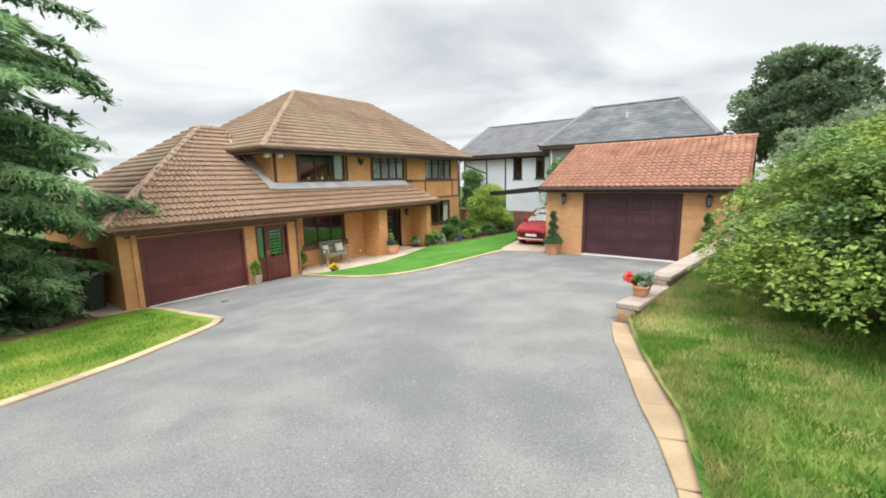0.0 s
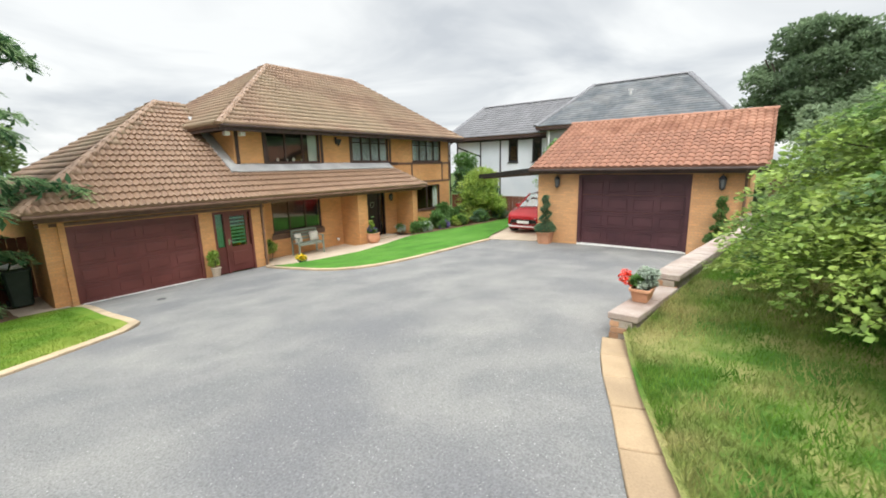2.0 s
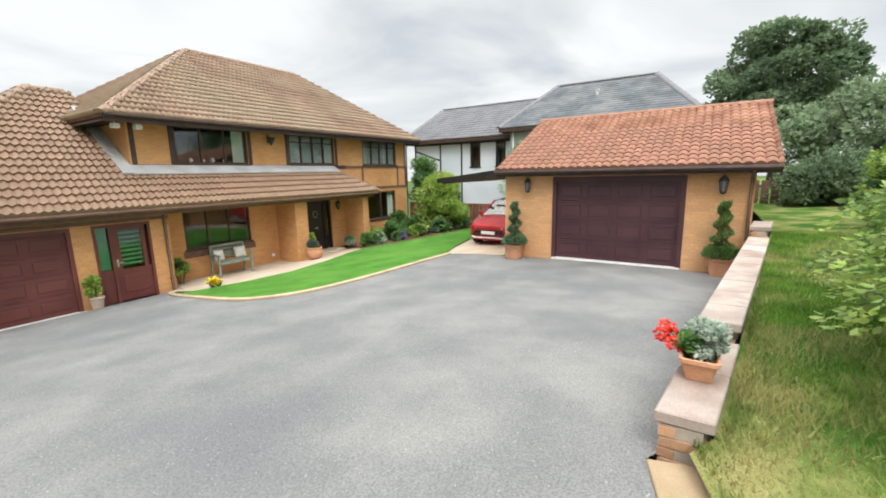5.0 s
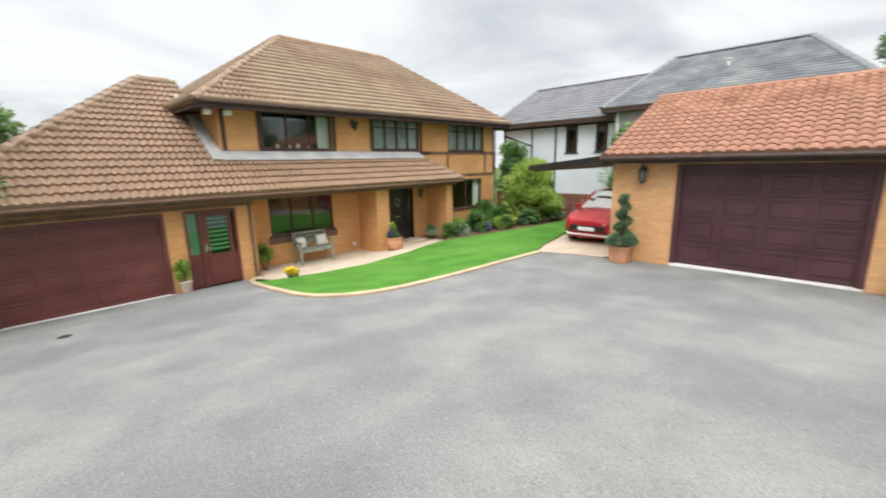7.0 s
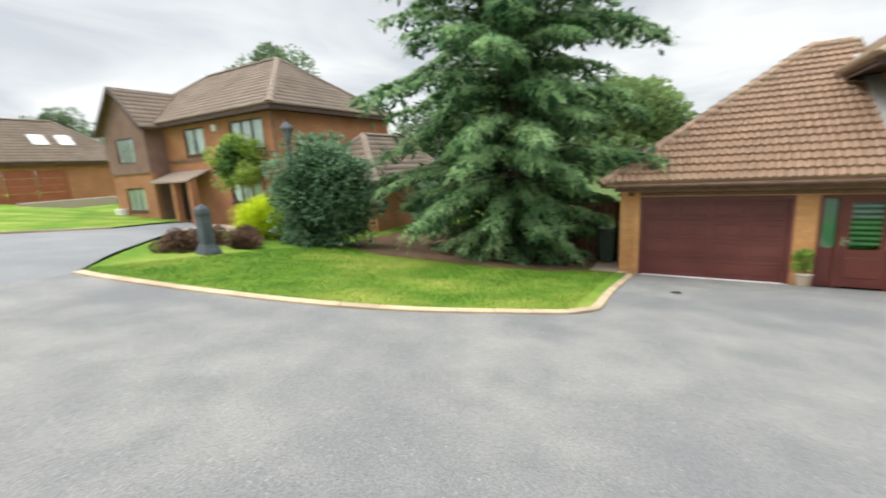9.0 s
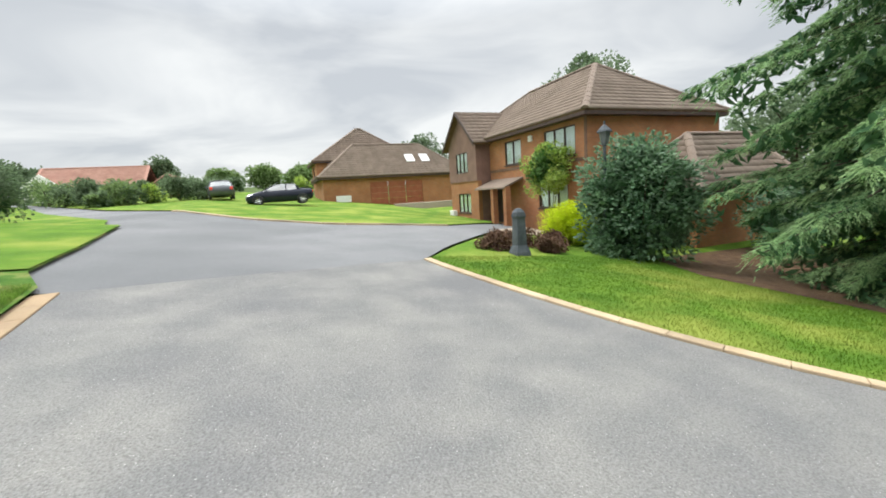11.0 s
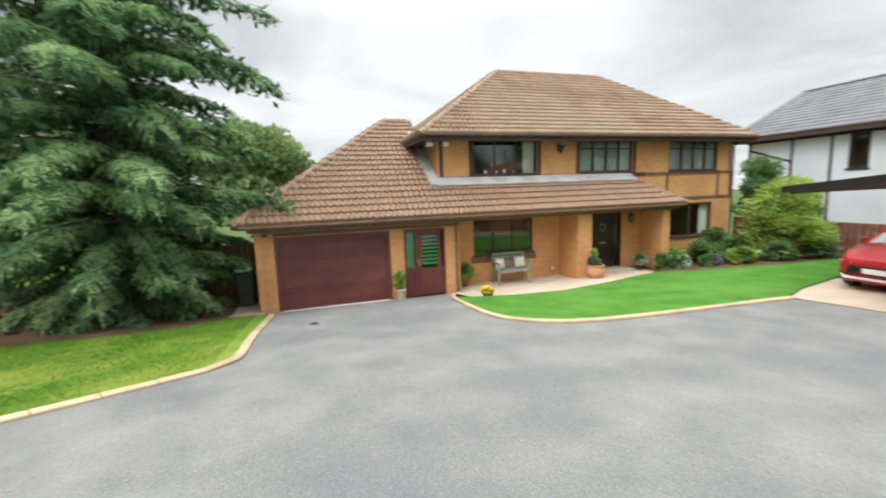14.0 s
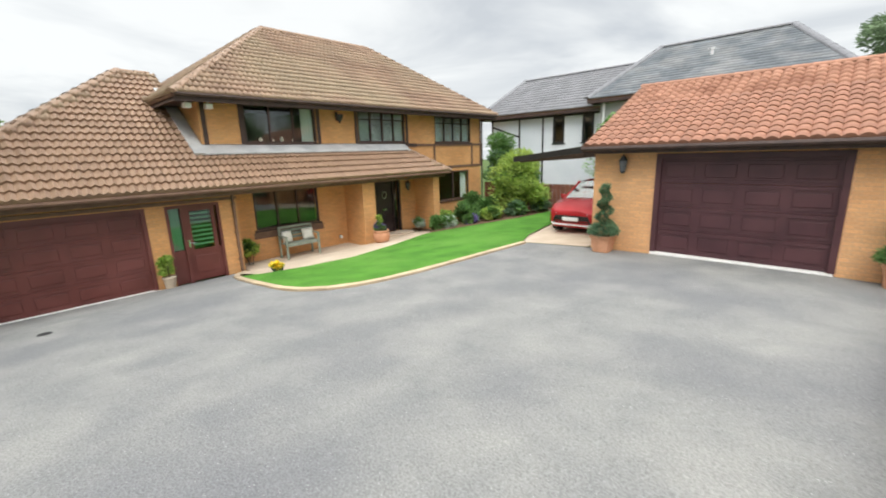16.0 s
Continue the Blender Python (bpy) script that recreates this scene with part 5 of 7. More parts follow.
def broad_tree(name, base, height, radii, material, label, n=9000, leaf=0.4, seed=5, lumps_n=40, cz=None, fat=1.0):
    e = thing(name, base, label, "tree", "far trees")
    c = (base[0], base[1], base[2] + (cz if cz else height - radii[2]))
    P, out = lumps(c, radii, lumps_n, n, seed, 0.8 + (1 - fat) * 0.25, fat=fat)
    leaves("crown", P, leaf, material, e, outward=out, aspect=0.7)
    r = random.Random(seed)
    limbs = []
    for i in range(9):
        a = r.uniform(0, 6.28)
        limbs.append(((base[0], base[1], base[2] + height * r.uniform(0.25, 0.5)), (c[0] + radii[0] * 0.7 * math.cos(a), c[1] + radii[1] * 0.7 * math.sin(a), c[2] + radii[2] * r.uniform(-0.3, 0.6)), height * 0.012))
    trunk("trunk", base, (c[0], c[1], c[2] + radii[2] * 0.5), height * 0.03, height * 0.008, e, limbs)
    return e


# big golden shrub on the bank
def arching_shrub(name, base, reach, height, count, per, leaf, label, seed, canes=0):
    """Long canes rise from the base and arch over; leaves stand in flat layers along their outer part."""
    r = np.random.RandomState(seed)
    e = thing(name, base, label, "shrub")
    B = np.array(base, float)
    bm = bmesh.new()
    P, O = [], []
    for i in range(count):
        az = i * 2.399963 + r.uniform(-0.2, 0.2)
        up = r.uniform(0.02, 1.0)
        c, s = math.cos(az), math.sin(az)
        out = math.sqrt(max(0.0, 1 - up * up)) * r.uniform(0.8, 1.08)
        tip = B + np.array([c * out * reach[0], s * out * reach[1], 0.14 + up * height * r.uniform(0.86, 1.05)])
        mid = B + np.array([c * out * reach[0] * 0.55, s * out * reach[1] * 0.55, (0.35 + up * 1.1) * height])
        t = r.uniform(0.30, 1.0, per) ** 0.8
        q = ((1 - t) ** 2)[:, None] * B + (2 * t * (1 - t))[:, None] * mid + (t ** 2)[:, None] * tip
        side = r.uniform(-1, 1, per)
        wide = 0.30 * np.sin(np.pi * np.clip(t * 0.9, 0, 1)) + 0.05
        lat = side * wide
        q = q + np.stack([-s * lat, c * lat, -0.35 * np.abs(lat) + r.normal(0, 0.025, per)], 1)
        P.append(q)
        O.append(np.stack([c - s * side * 0.8, s + c * side * 0.8, np.full(per, -0.25)], 1))
        if i % 6 == 0:
            a = tuple(B)
            for k in range(1, 5):
                f = k / 4
                b = tuple((1 - f) ** 2 * B + 2 * f * (1 - f) * mid + f * f * tip)
                tube(bm, a, b, 0.016 * (1.2 - f), 0.016 * (1.0 - f) + 0.002, 5)
                a = b
    P, O = np.concatenate(P), np.concatenate(O)
    keep = P[:, 2] > B[2] + 0.10
    leaves("foliage", P[keep], leaf, SHRUB, e, outward=O[keep] * 1.3, aspect=0.6)
    # core leaves in the darker green paint shade between the canes
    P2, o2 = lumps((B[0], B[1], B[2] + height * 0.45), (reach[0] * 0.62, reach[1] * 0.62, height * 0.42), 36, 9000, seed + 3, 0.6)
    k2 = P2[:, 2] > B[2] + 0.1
    leaves("inner_foliage", P2[k2], leaf * 1.5, SHRUB_SHADE, e, outward=o2[k2])
    part("stem", bm, BARK, e)
    return e


arching_shrub("golden_shrub", (4.95, 7.3, 1.95), (2.75, 3.0, 0), 2.4, 760, 175, 0.068, "large arching golden-green shrub spreading over the bank", 11)
shrub("garden_shrub", (6.6, 11.6, 3.1), (2.0, 2.4, 1.6), SHRUB, SHRUB_SHADE, 14000, 0.11, "tall yellow-green shrub behind the golden one", seed=12, base_z=1.9)
shrub("garden_shrub", (4.9, 14.6, 2.9), (1.5, 1.6, 1.0), LIMELEAF, SHRUB_SHADE, 7000, 0.10, "pale lime shrub near the garage gable", seed=13, base_z=1.95)
broad_tree("oak_tree", (4.6, 37.0, 0.8), 10.7, (4.1, 4.0, 3.8), FARLEAF, "tall dark broadleaf tree behind the garage", 30000, 0.25, 21, 95, fat=0.62)
broad_tree("willow_tree", (6.6, 25.5, 1.2), 5.6, (3.8, 3.0, 2.7), WILLOW, "soft grey-green tree behind the garage", 22000, 0.18, 22, 70, fat=0.8)
broad_tree("oak_tree", (14.0, 30.0, 1.2), 10.5, (5.0, 5.0, 4.6), FARLEAF, "dense dark tree at the back of the garden", 24000, 0.26, 23, 95, fat=0.62)
broad_tree("broadleaf_tree", (13.5, 18.0, 1.8), 7.0, (3.6, 4.2, 3.2), WILLOW, "mid-green garden tree beyond the bank", 18000, 0.19, 24, 60, fat=0.8)
shrub("border_shrub", (4.6, 21.5, 2.6), (1.9, 1.5, 1.2), FARLEAF, FARLEAF, 6000, 0.14, "dark green border shrub behind the garage", seed=25, base_z=1.6)
shrub("border_shrub", (8.3, 19.0, 2.9), (2.2, 1.6, 1.5), MIDLEAF, FARLEAF, 6000, 0.14, "rounded border shrub at the garden edge", seed=26, base_z=1.8)

gf = thing("garden_fence", (2.9, 22.4, 1.7), "weathered brown slatted fence behind the garage", "fence")
for i in range(34):
    bm = bmesh.new()
    x = 2.7 + i * 0.3
    box(bm, (x, 22.40, 1.55), (x + 0.24, 22.42, 2.75))
    part("board", bm, BROWNWOOD, gf)
bm = bmesh.new()
for z in (1.8, 2.5):
    box(bm, (2.7, 22.42, z), (12.9, 22.47, z + 0.08))
part("rail", bm, BROWNWOOD, gf)

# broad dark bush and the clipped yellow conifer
# the bush's core leaves are darker, its inner shade set by colour
shrub("dark_bush", (-9.45, -5.7, 2.55), (1.75, 1.75, 2.0), LAUREL, CEDAR_SHADE, 15000, 0.165, "tall dense dark green bush at the lawn edge", seed=31, lumps_n=70, base_z=0.75, skirt=((-9.45, -5.7, 1.35), (1.6, 1.6, 0.62)), spread=0.8, aspect=0.5)
shrub("clipped_conifer", (-8.75, -7.95, 1.80), (1.1, 1.1, 0.85), YEW, YEW, 26000, 0.045, "clipped bright yellow-green conifer mound", seed=32, lumps_n=90, base_z=1.05, spread=0.72, skirt=((-8.75, -7.95, 1.45), (1.0, 1.0, 0.4)))
shrub("ornamental_tree", (-11.0, -12.2, 3.9), (1.25, 1.25, 1.35), LIMELEAF, MIDLEAF, 4500, 0.14, "small light green ornamental tree by the porch", "tree", seed=33, base_z=1.3)
for i, (x, y, r) in enumerate(((-5.2, -6.6, 0.75), (-6.3, -7.3, 0.85), (-7.4, -7.2, 0.7), (-6.6, -6.3, 0.6))):
    shrub("heather_mound", (x, y, gz(x, y) + 0.16), (r, r, 0.38), HEATHER, HEATHER, 2600, 0.07, "low brown-red heather mound at the lawn corner", "plant", 14, 40 + i, "heather mounds", False, gz(x, y))
shrub("shade_shrub", (-15.2, -5.0, 1.6), (1.3, 1.5, 1.3), LAUREL, CEDAR_SHADE, 5000, 0.12, "dark shrub in the shade behind the conifer", seed=35, base_z=0.4)
broad_tree("garden_tree", (-27.0, 1.6, -0.2), 8.1, (3.7, 3.6, 3.2), FARLEAF2, "rounded green tree behind the garage wing", 14000, 0.30, 37, 50)
broad_tree("garden_tree", (-30.0, -7.5, 0.0), 8.4, (5.0, 4.6, 3.8), FARLEAF2, "pale green tree behind the conifer", 9000, 0.34, 38, 44)

# street lamp and slate post
sl = thing("street_lamp", (-8.55, -6.1, gz(-8.55, -6.1)), "slim dark grey lamp post with a lantern head", "street lamp")
zb = gz(-8.55, -6.1)
bm = bmesh.new()
lathe(bm, [(0.10, 0.0), (0.10, 0.75), (0.065, 0.85), (0.05, 1.0), (0.042, 3.2), (0.06, 3.25)], (-8.55, -6.1, zb), 12)
part("pole", bm, POSTGREY, sl)
bm = bmesh.new()
lathe(bm, [(0.10, 3.25), (0.17, 3.6)], (-8.55, -6.1, zb), 6)
part("lantern_glass", bm, LAMPGLASS, sl)
bm = bmesh.new()
lathe(bm, [(0.22, 3.6), (0.2, 3.66), (0.08, 3.78), (0.03, 3.82), (0.03, 3.92)], (-8.55, -6.1, zb), 12)
part("lantern_cap", bm, POSTGREY, sl)
sp = thing("slate_post", (-5.35, -5.75, gz(-5.35, -5.75)), "dark slate gate post with a rounded cap", "post")
zb = gz(-5.35, -5.75)
bm = bmesh.new()
lathe(bm, [(0.24, -0.05), (0.22, 0.12), (0.15, 0.3), (0.13, 1.0)], (-5.35, -5.75, zb), 16, square=0.75)
part("shaft", bm, POSTGREY, sp)
bm = bmesh.new()
lathe(bm, [(0.15, 1.0), (0.16, 1.06), (0.14, 1.16), (0.08, 1.24), (0.02, 1.27)], (-5.35, -5.75, zb), 16, square=0.5)
part("cap", bm, POSTGREY, sp)


# ---- pots and small garden things ----
def spiral_topiary(x, y, z, h, label, seed):
    e = thing("potted_topiary", (x, y, z), label, "plant", "potted topiaries")
    bm = bmesh.new()
    lathe(bm, [(0.17, 0.0), (0.185, 0.02), (0.225, 0.34), (0.245, 0.35), (0.245, 0.41), (0.215, 0.41), (0.20, 0.37)], (x, y, z), 24, square=0.8)
    part("pot", bm, TERRACOTTA, e, "square terracotta pot")
    r = np.random.RandomState(seed)
    n = 5200
    t = r.uniform(0, 1, n)
    skirt = r.uniform(0, 1, n) < 0.42
    az = r.uniform(0, 2 * np.pi, n)
    zz = np.where(skirt, z + 0.42 + r.uniform(0, 0.26, n), z + 0.66 + t * (h - 0.66))
    ph = t * 2 * np.pi * 3.0
    cen = np.stack([x + np.where(skirt, 0, 0.085 * (1 - t * 0.7) * np.cos(ph)), y + np.where(skirt, 0, 0.085 * (1 - t * 0.7) * np.sin(ph))], 1)
    rad = np.where(skirt, 0.32 * np.sqrt(np.clip(1 - ((zz - z - 0.50) / 0.22) ** 2, 0.1, 1)), 0.15 * (1 - 0.55 * t)) * r.uniform(0.6, 1.08, n)
    P = np.stack([cen[:, 0] + rad * np.cos(az), cen[:, 1] + rad * np.sin(az), zz], 1)
    O = np.stack([np.cos(az), np.sin(az), np.full(n, 0.3)], 1)
    leaves("foliage", P, 0.05, LAUREL if seed % 2 else MIDLEAF, e, outward=O)
    bm = bmesh.new()
    tube(bm, (x, y, z + 0.35), (x, y, z + h - 0.05), 0.018, 0.008, 6)
    part("stem", bm, BARK, e)
    bm = bmesh.new()
    lathe(bm, [(0.19, 0.35), (0.19, 0.375)], (x, y, z), 16, square=0.8)
    part("soil", bm, SOIL, e)
    return e


spiral_topiary(-3.18, 14.12, gz(-3.18, 14.1), 1.62, "dark spiral topiary in a terracotta pot by the garage", 61)
spiral_topiary(1.72, 14.12, gz(1.72, 14.1), 1.66, "taller spiral topiary in a terracotta pot beside the wall", 62)

# geranium trough on the wall
tr = thing("flower_trough", (1.40, 6.72, 1.713), "terracotta trough with silver foliage and red geraniums on the wall", "planter")
bm = bmesh.new()
TX, TY, TZ = 1.43, 6.72, 1.713
ring = []
for hw, hl, z in ((0.085, 0.165, 0.0), (0.115, 0.205, 0.14), (0.13, 0.225, 0.145), (0.13, 0.225, 0.175), (0.11, 0.20, 0.175), (0.10, 0.19, 0.13)):
    ring.append([bm.verts.new((TX + a * hw, TY + b * hl, TZ + z)) for a, b in ((-1, -0.9), (-0.85, -1), (0.85, -1), (1, -0.9), (1, 0.9), (0.85, 1), (-0.85, 1), (-1, 0.9))])
for a, b in zip(ring, ring[1:]):
    for i in range(8):
        bm.faces.new((a[i], a[(i + 1) % 8], b[(i + 1) % 8], b[i]))
bm.faces.new(ring[0][::-1])
bm.faces.new(ring[-1])
part("trough", bm, TERRACOTTA, tr)
bm = bmesh.new()
box(bm, (TX - 0.10, TY - 0.19, TZ + 0.135), (TX + 0.10, TY + 0.19, TZ + 0.15))
part("soil", bm, SOIL, tr)
P, out = lumps((TX + 0.04, TY + 0.03, TZ + 0.26), (0.13, 0.20, 0.15), 20, 2600, 71)
leaves("silver_foliage", P, 0.042, SILVERLEAF, tr, outward=out)
P, out = lumps((TX - 0.05, TY - 0.03, TZ + 0.21), (0.10, 0.18, 0.08), 10, 650, 72)
leaves("green_foliage", P, 0.06, MIDLEAF, tr, outward=out, aspect=0.9)
for i, (dx, dy, dz) in enumerate(((-0.24, 0.10, 0.30), (-0.20, 0.02, 0.27), (-0.17, -0.06, 0.22), (-0.27, 0.04, 0.24))):
    c = np.array([TX + dx, TY + dy, TZ + dz])
    v = RNG.normal(size=(70, 3))
    v /= np.linalg.norm(v, axis=1)[:, None]
    leaves("flower_head", c + v * 0.035, 0.035, REDPETAL, tr, outward=v, aspect=0.9)
    bm = bmesh.new()
    tube(bm, (TX - 0.05, TY, TZ + 0.16), tuple(c), 0.006, seg=5)
    part("flower_stalk", bm, MIDLEAF, tr)

# bench
BXX = -12.15
bench = thing("bench", (BXX, 11.0, gz(BXX, 11) + 0.02), "weathered grey-green slatted garden bench with two cushions against the wall", "bench")
zb = 0.10
Y0, Y1 = 10.36, 11.56
for y in (Y0, Y1 - 0.06):
    for x, top in ((-12.40, 0.95), (-11.92, 0.64)):
        bm = bmesh.new()
        box(bm, (x, y, zb - 0.08), (x + 0.06, y + 0.06, zb + top), 0.006)
        part("leg", bm, BENCHW, bench)
    bm = bmesh.new()
    box(bm, (-12.42, y - 0.005, zb + 0.64), (-11.84, y + 0.065, zb + 0.68), 0.008)
    part("armrest", bm, BENCHW, bench)
for i in range(5):
    bm = bmesh.new()
    x = -12.33 + i * 0.09
    box(bm, (x, Y0 + 0.03, zb + 0.40), (x + 0.07, Y1 - 0.03, zb + 0.425), 0.004)
    part("seat_slat", bm, BENCHW, bench)
for z in (0.52, 0.64, 0.76, 0.88):
    bm = bmesh.new()
    box(bm, (-12.42, Y0 + 0.06, zb + z), (-12.39, Y1 - 0.06, zb + z + 0.075), 0.004)
    part("back_slat", bm, BENCHW, bench)
bm = bmesh.new()
box(bm, (-11.94, Y0 + 0.06, zb + 0.33), (-11.90, Y1 - 0.06, zb + 0.40), 0.004)
part("apron", bm, BENCHW, bench)


def cushion(x, y, z, tilt, seed):
    e = thing("cushion", (x, y, z), "cream patterned cushion leaning on the bench back", "cushion", "bench cushions")
    bm = bmesh.new()
    n = 8
    for s in (1, -1):
        g = [[bm.verts.new((s * 0.07 * (1 - (2 * i / n - 1) ** 4) * (1 - (2 * j / n - 1) ** 4), (i / n - 0.5) * 0.38, (j / n) * 0.38)) for j in range(n + 1)] for i in range(n + 1)]
        for i in range(n):
            for j in range(n):
                q = (g[i][j], g[i + 1][j], g[i + 1][j + 1], g[i][j + 1])
                bm.faces.new(q if s > 0 else q[::-1])
    bmesh.ops.remove_doubles(bm, verts=bm.verts, dist=0.0005)
    bmesh.ops.rotate(bm, verts=bm.verts, cent=(0, 0, 0), matrix=Matrix.Rotation(radians(-14), 3, 'Y') @ Matrix.Rotation(radians(tilt), 3, 'Z'))
    part("cover", bm, FABRIC, e, local=True, smooth=True)
    return e


cushion(-12.20, 10.60, zb + 0.43, 12, 1)
cushion(-12.20, 11.34, zb + 0.43, -14, 2)

# orange pot with lavender by the door
px, py = -10.95, 13.5
pz = gz(px, py) + 0.02
pot = thing("planted_pot", (px, py, pz), "round orange-glazed pot with violet flowers beside the pillar", "planter")
bm = bmesh.new()
lathe(bm, [(0.17, 0.0), (0.26, 0.09), (0.30, 0.22), (0.29, 0.33), (0.25, 0.40), (0.28, 0.42), (0.28, 0.455), (0.24, 0.455), (0.23, 0.40)], (px, py, pz), 26)
part("pot", bm, TERRACOTTA, pot, smooth=True)
P, out = lumps((px, py, pz + 0.55), (0.28, 0.28, 0.17), 12, 1500, 81)
leaves("foliage", P, 0.06, MIDLEAF, pot, outward=out)
leaves("flowers", P[::3] + [0, 0, 0.06], 0.045, VIOLET, pot, outward=out[::3], aspect=0.9)
P, out = lumps((px - 0.05, py - 0.05, pz + 0.8), (0.08, 0.08, 0.25), 6, 300, 82)
leaves("tall_foliage", P, 0.09, LIMELEAF, pot, outward=out)

px, py = -9.62, 8.98
pz = gz(px, py) + 0.02
pot = thing("flower_bowl", (px, py, pz), "low dark bowl of bright yellow flowers on the patio corner", "planter")
bm = bmesh.new()
lathe(bm, [(0.11, 0.0), (0.16, 0.10), (0.17, 0.11), (0.15, 0.10)], (px, py, pz), 18)
part("bowl", bm, BINGREEN, pot)
P, out = lumps((px, py, pz + 0.17), (0.19, 0.19, 0.09), 10, 700, 83)
leaves("flowers", P, 0.05, YELLOWPETAL, pot, outward=out, aspect=1.0)
leaves("foliage", P[::3] - [0, 0, 0.04], 0.06, MIDLEAF, pot, outward=out[::3])

px, py = -11.42, 6.95
pot = thing("potted_plant", (px, py, gz(px, py)), "grey pot with a leafy yellow-green plant between the doors", "planter")
bm = bmesh.new()
lathe(bm, [(0.11, 0.0), (0.15, 0.26), (0.165, 0.27), (0.165, 0.30), (0.14, 0.30)], (px, py, gz(px, py)), 18)
part("pot", bm, PAVING, pot)
P, out = lumps((px, py, gz(px, py) + 0.58), (0.18, 0.20, 0.28), 12, 900, 84)
leaves("foliage", P, 0.10, LIMELEAF, pot, outward=out)
bm = bmesh.new()
tube(bm, (px, py, gz(px, py) + 0.2), (px, py, gz(px, py) + 0.6), 0.012, seg=6)
part("stem", bm, BARK, pot)
shrub("wall_plant", (-12.3, 9.35, 0.5), (0.22, 0.3, 0.42), LIMELEAF, MIDLEAF, 900, 0.08, "small yellow-green plant against the brick wall", "plant", 10, 85, "", True, 0.02)
shrub("doorstep_plant", (-12.0, 16.35, 0.42), (0.30, 0.32, 0.25), SILVERLEAF, MIDLEAF, 1100, 0.07, "pale silvery plant beside the doorstep", "plant", 10, 86, "", True, 0.1)

drain = thing("drain_cover", (-8.6, 4.45, gz(-8.6, 4.45)), "small round dark iron drain cover in the driveway", "drain cover")
bm = bmesh.new()
lathe(bm, [(0.0, 0.0), (0.10, 0.0), (0.10, 0.012), (0.085, 0.014), (0.0, 0.010)], (-8.6, 4.45, gz(-8.6, 4.45)), 16)
part("cover", bm, BLACK, drain)

# flower bed
BED = ((-11.0, 16.45, 0.32, 0.30, MIDLEAF, "bushy bright green plant"), (-10.7, 16.8, 0.38, 0.26, SILVERLEAF, "low silver-leaved plant"), (-11.5, 17.4, 0.5, 0.40, LIMELEAF, "yellow-green mounded shrub"),
       (-10.3, 17.8, 0.25, 0.22, VIOLET, "violet-flowered plant"), (-11.0, 18.4, 0.60, 0.50, MIDLEAF, "leafy green perennial"), (-10.0, 18.9, 0.50, 0.36, LIMELEAF, "dark blue-green hosta"),
       (-11.9, 19.3, 0.5, 0.55, MIDLEAF, "pale leafy shrub"), (-10.7, 19.7, 0.75, 0.55, MIDLEAF, "broad-leaved plant"), (-9.6, 20.2, 0.55, 0.40, LAUREL, "dark green border plant"),
       (-12.0, 20.0, 0.6, 0.8, MIDLEAF, "green shrub by the house corner"), (-9.3, 21.6, 0.6, 0.5, LAUREL, "dark low shrub"), (-10.9, 16.35, 0.2, 0.2, HEATHER, "small reddish plant"))
for i, (x, y, r, h, m, what) in enumerate(BED):
    zb = gz(x, y) + 0.06
    shrub("bed_plant", (x, y, zb + h * 0.75), (r, r, h), m, MIDLEAF, 1500, 0.13, what + " in the flower bed", "plant", 12, 90 + i, "flower bed plants", True, zb)
# mid-green core under the lime leaves, shade put in by colour
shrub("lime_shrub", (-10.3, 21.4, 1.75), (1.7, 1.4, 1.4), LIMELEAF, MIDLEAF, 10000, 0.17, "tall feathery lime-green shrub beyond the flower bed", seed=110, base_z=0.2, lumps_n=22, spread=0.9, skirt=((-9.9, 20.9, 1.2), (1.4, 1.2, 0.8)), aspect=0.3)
shrub("tall_shrub", (-13.6, 24.6, 2.3), (1.3, 0.9, 2.4), MIDLEAF, LAUREL, 7000, 0.13, "tall leafy green screen shrub behind the flower bed", seed=118, base_z=0.0)
shrub("green_shrub", (-11.6, 23.6, 1.6), (1.4, 1.2, 1.5), MIDLEAF, LAUREL, 6000, 0.12, "dark leafy shrub behind the lime one", seed=111, base_z=0.1)
shrub("dark_tree", (-6.3, 24.2, 2.6), (2.0, 1.3, 1.6), CEDAR, CEDAR_SHADE, 9000, 0.14, "dark evergreen behind the car stand", "tree", seed=112, base_z=0.3, lumps_n=34)
broad_tree("young_tree", (-6.6, 23.9, 0.4), 4.3, (0.9, 0.7, 0.9), MIDLEAF, "young green tree by the back fence", 2600, 0.16, 113, 26)

bf = thing("back_fence", (-8, 22.9, 0.4), "red-brown close-board garden fence behind the lawn", "fence")
for i in range(44):
    bm = bmesh.new()
    x = -13.5 + i * 0.22
    box(bm, (x, 22.90, gz(x, 20) - 0.1), (x + 0.20, 22.92 + 0.008 * (i % 2), 1.62), 0)
    part("board", bm, FENCE, bf)
bm = bmesh.new()
for z in (0.8, 1.4):
    box(bm, (-13.5, 22.94, z), (-3.9, 23.0, z + 0.07))
part("rail", bm, FENCE, bf)

# side gate, fence and bin
sf = thing("side_fence", (-13.6, 1.0, 0), "dark red-brown fence beside the garage wing", "fence")
for i in range(15):
    bm = bmesh.new()
    y = 0.0 + i * 0.20
    box(bm, (-13.62, y, -0.05), (-13.60 + 0.008 * (i % 2), y + 0.185, 1.80))
    part("board", bm, FENCE, sf)
bm = bmesh.new()
for z in (0.35, 1.45):
    box(bm, (-13.70, 0.0, z), (-13.63, 3.0, z + 0.07))
part("rail", bm, FENCE, sf)

wb = thing("wheelie_bin", (-12.75, 2.55, 0.045), "dark green wheeled rubbish bin with a white bag on its lid", "bin")
bm = bmesh.new()
rr_ = []
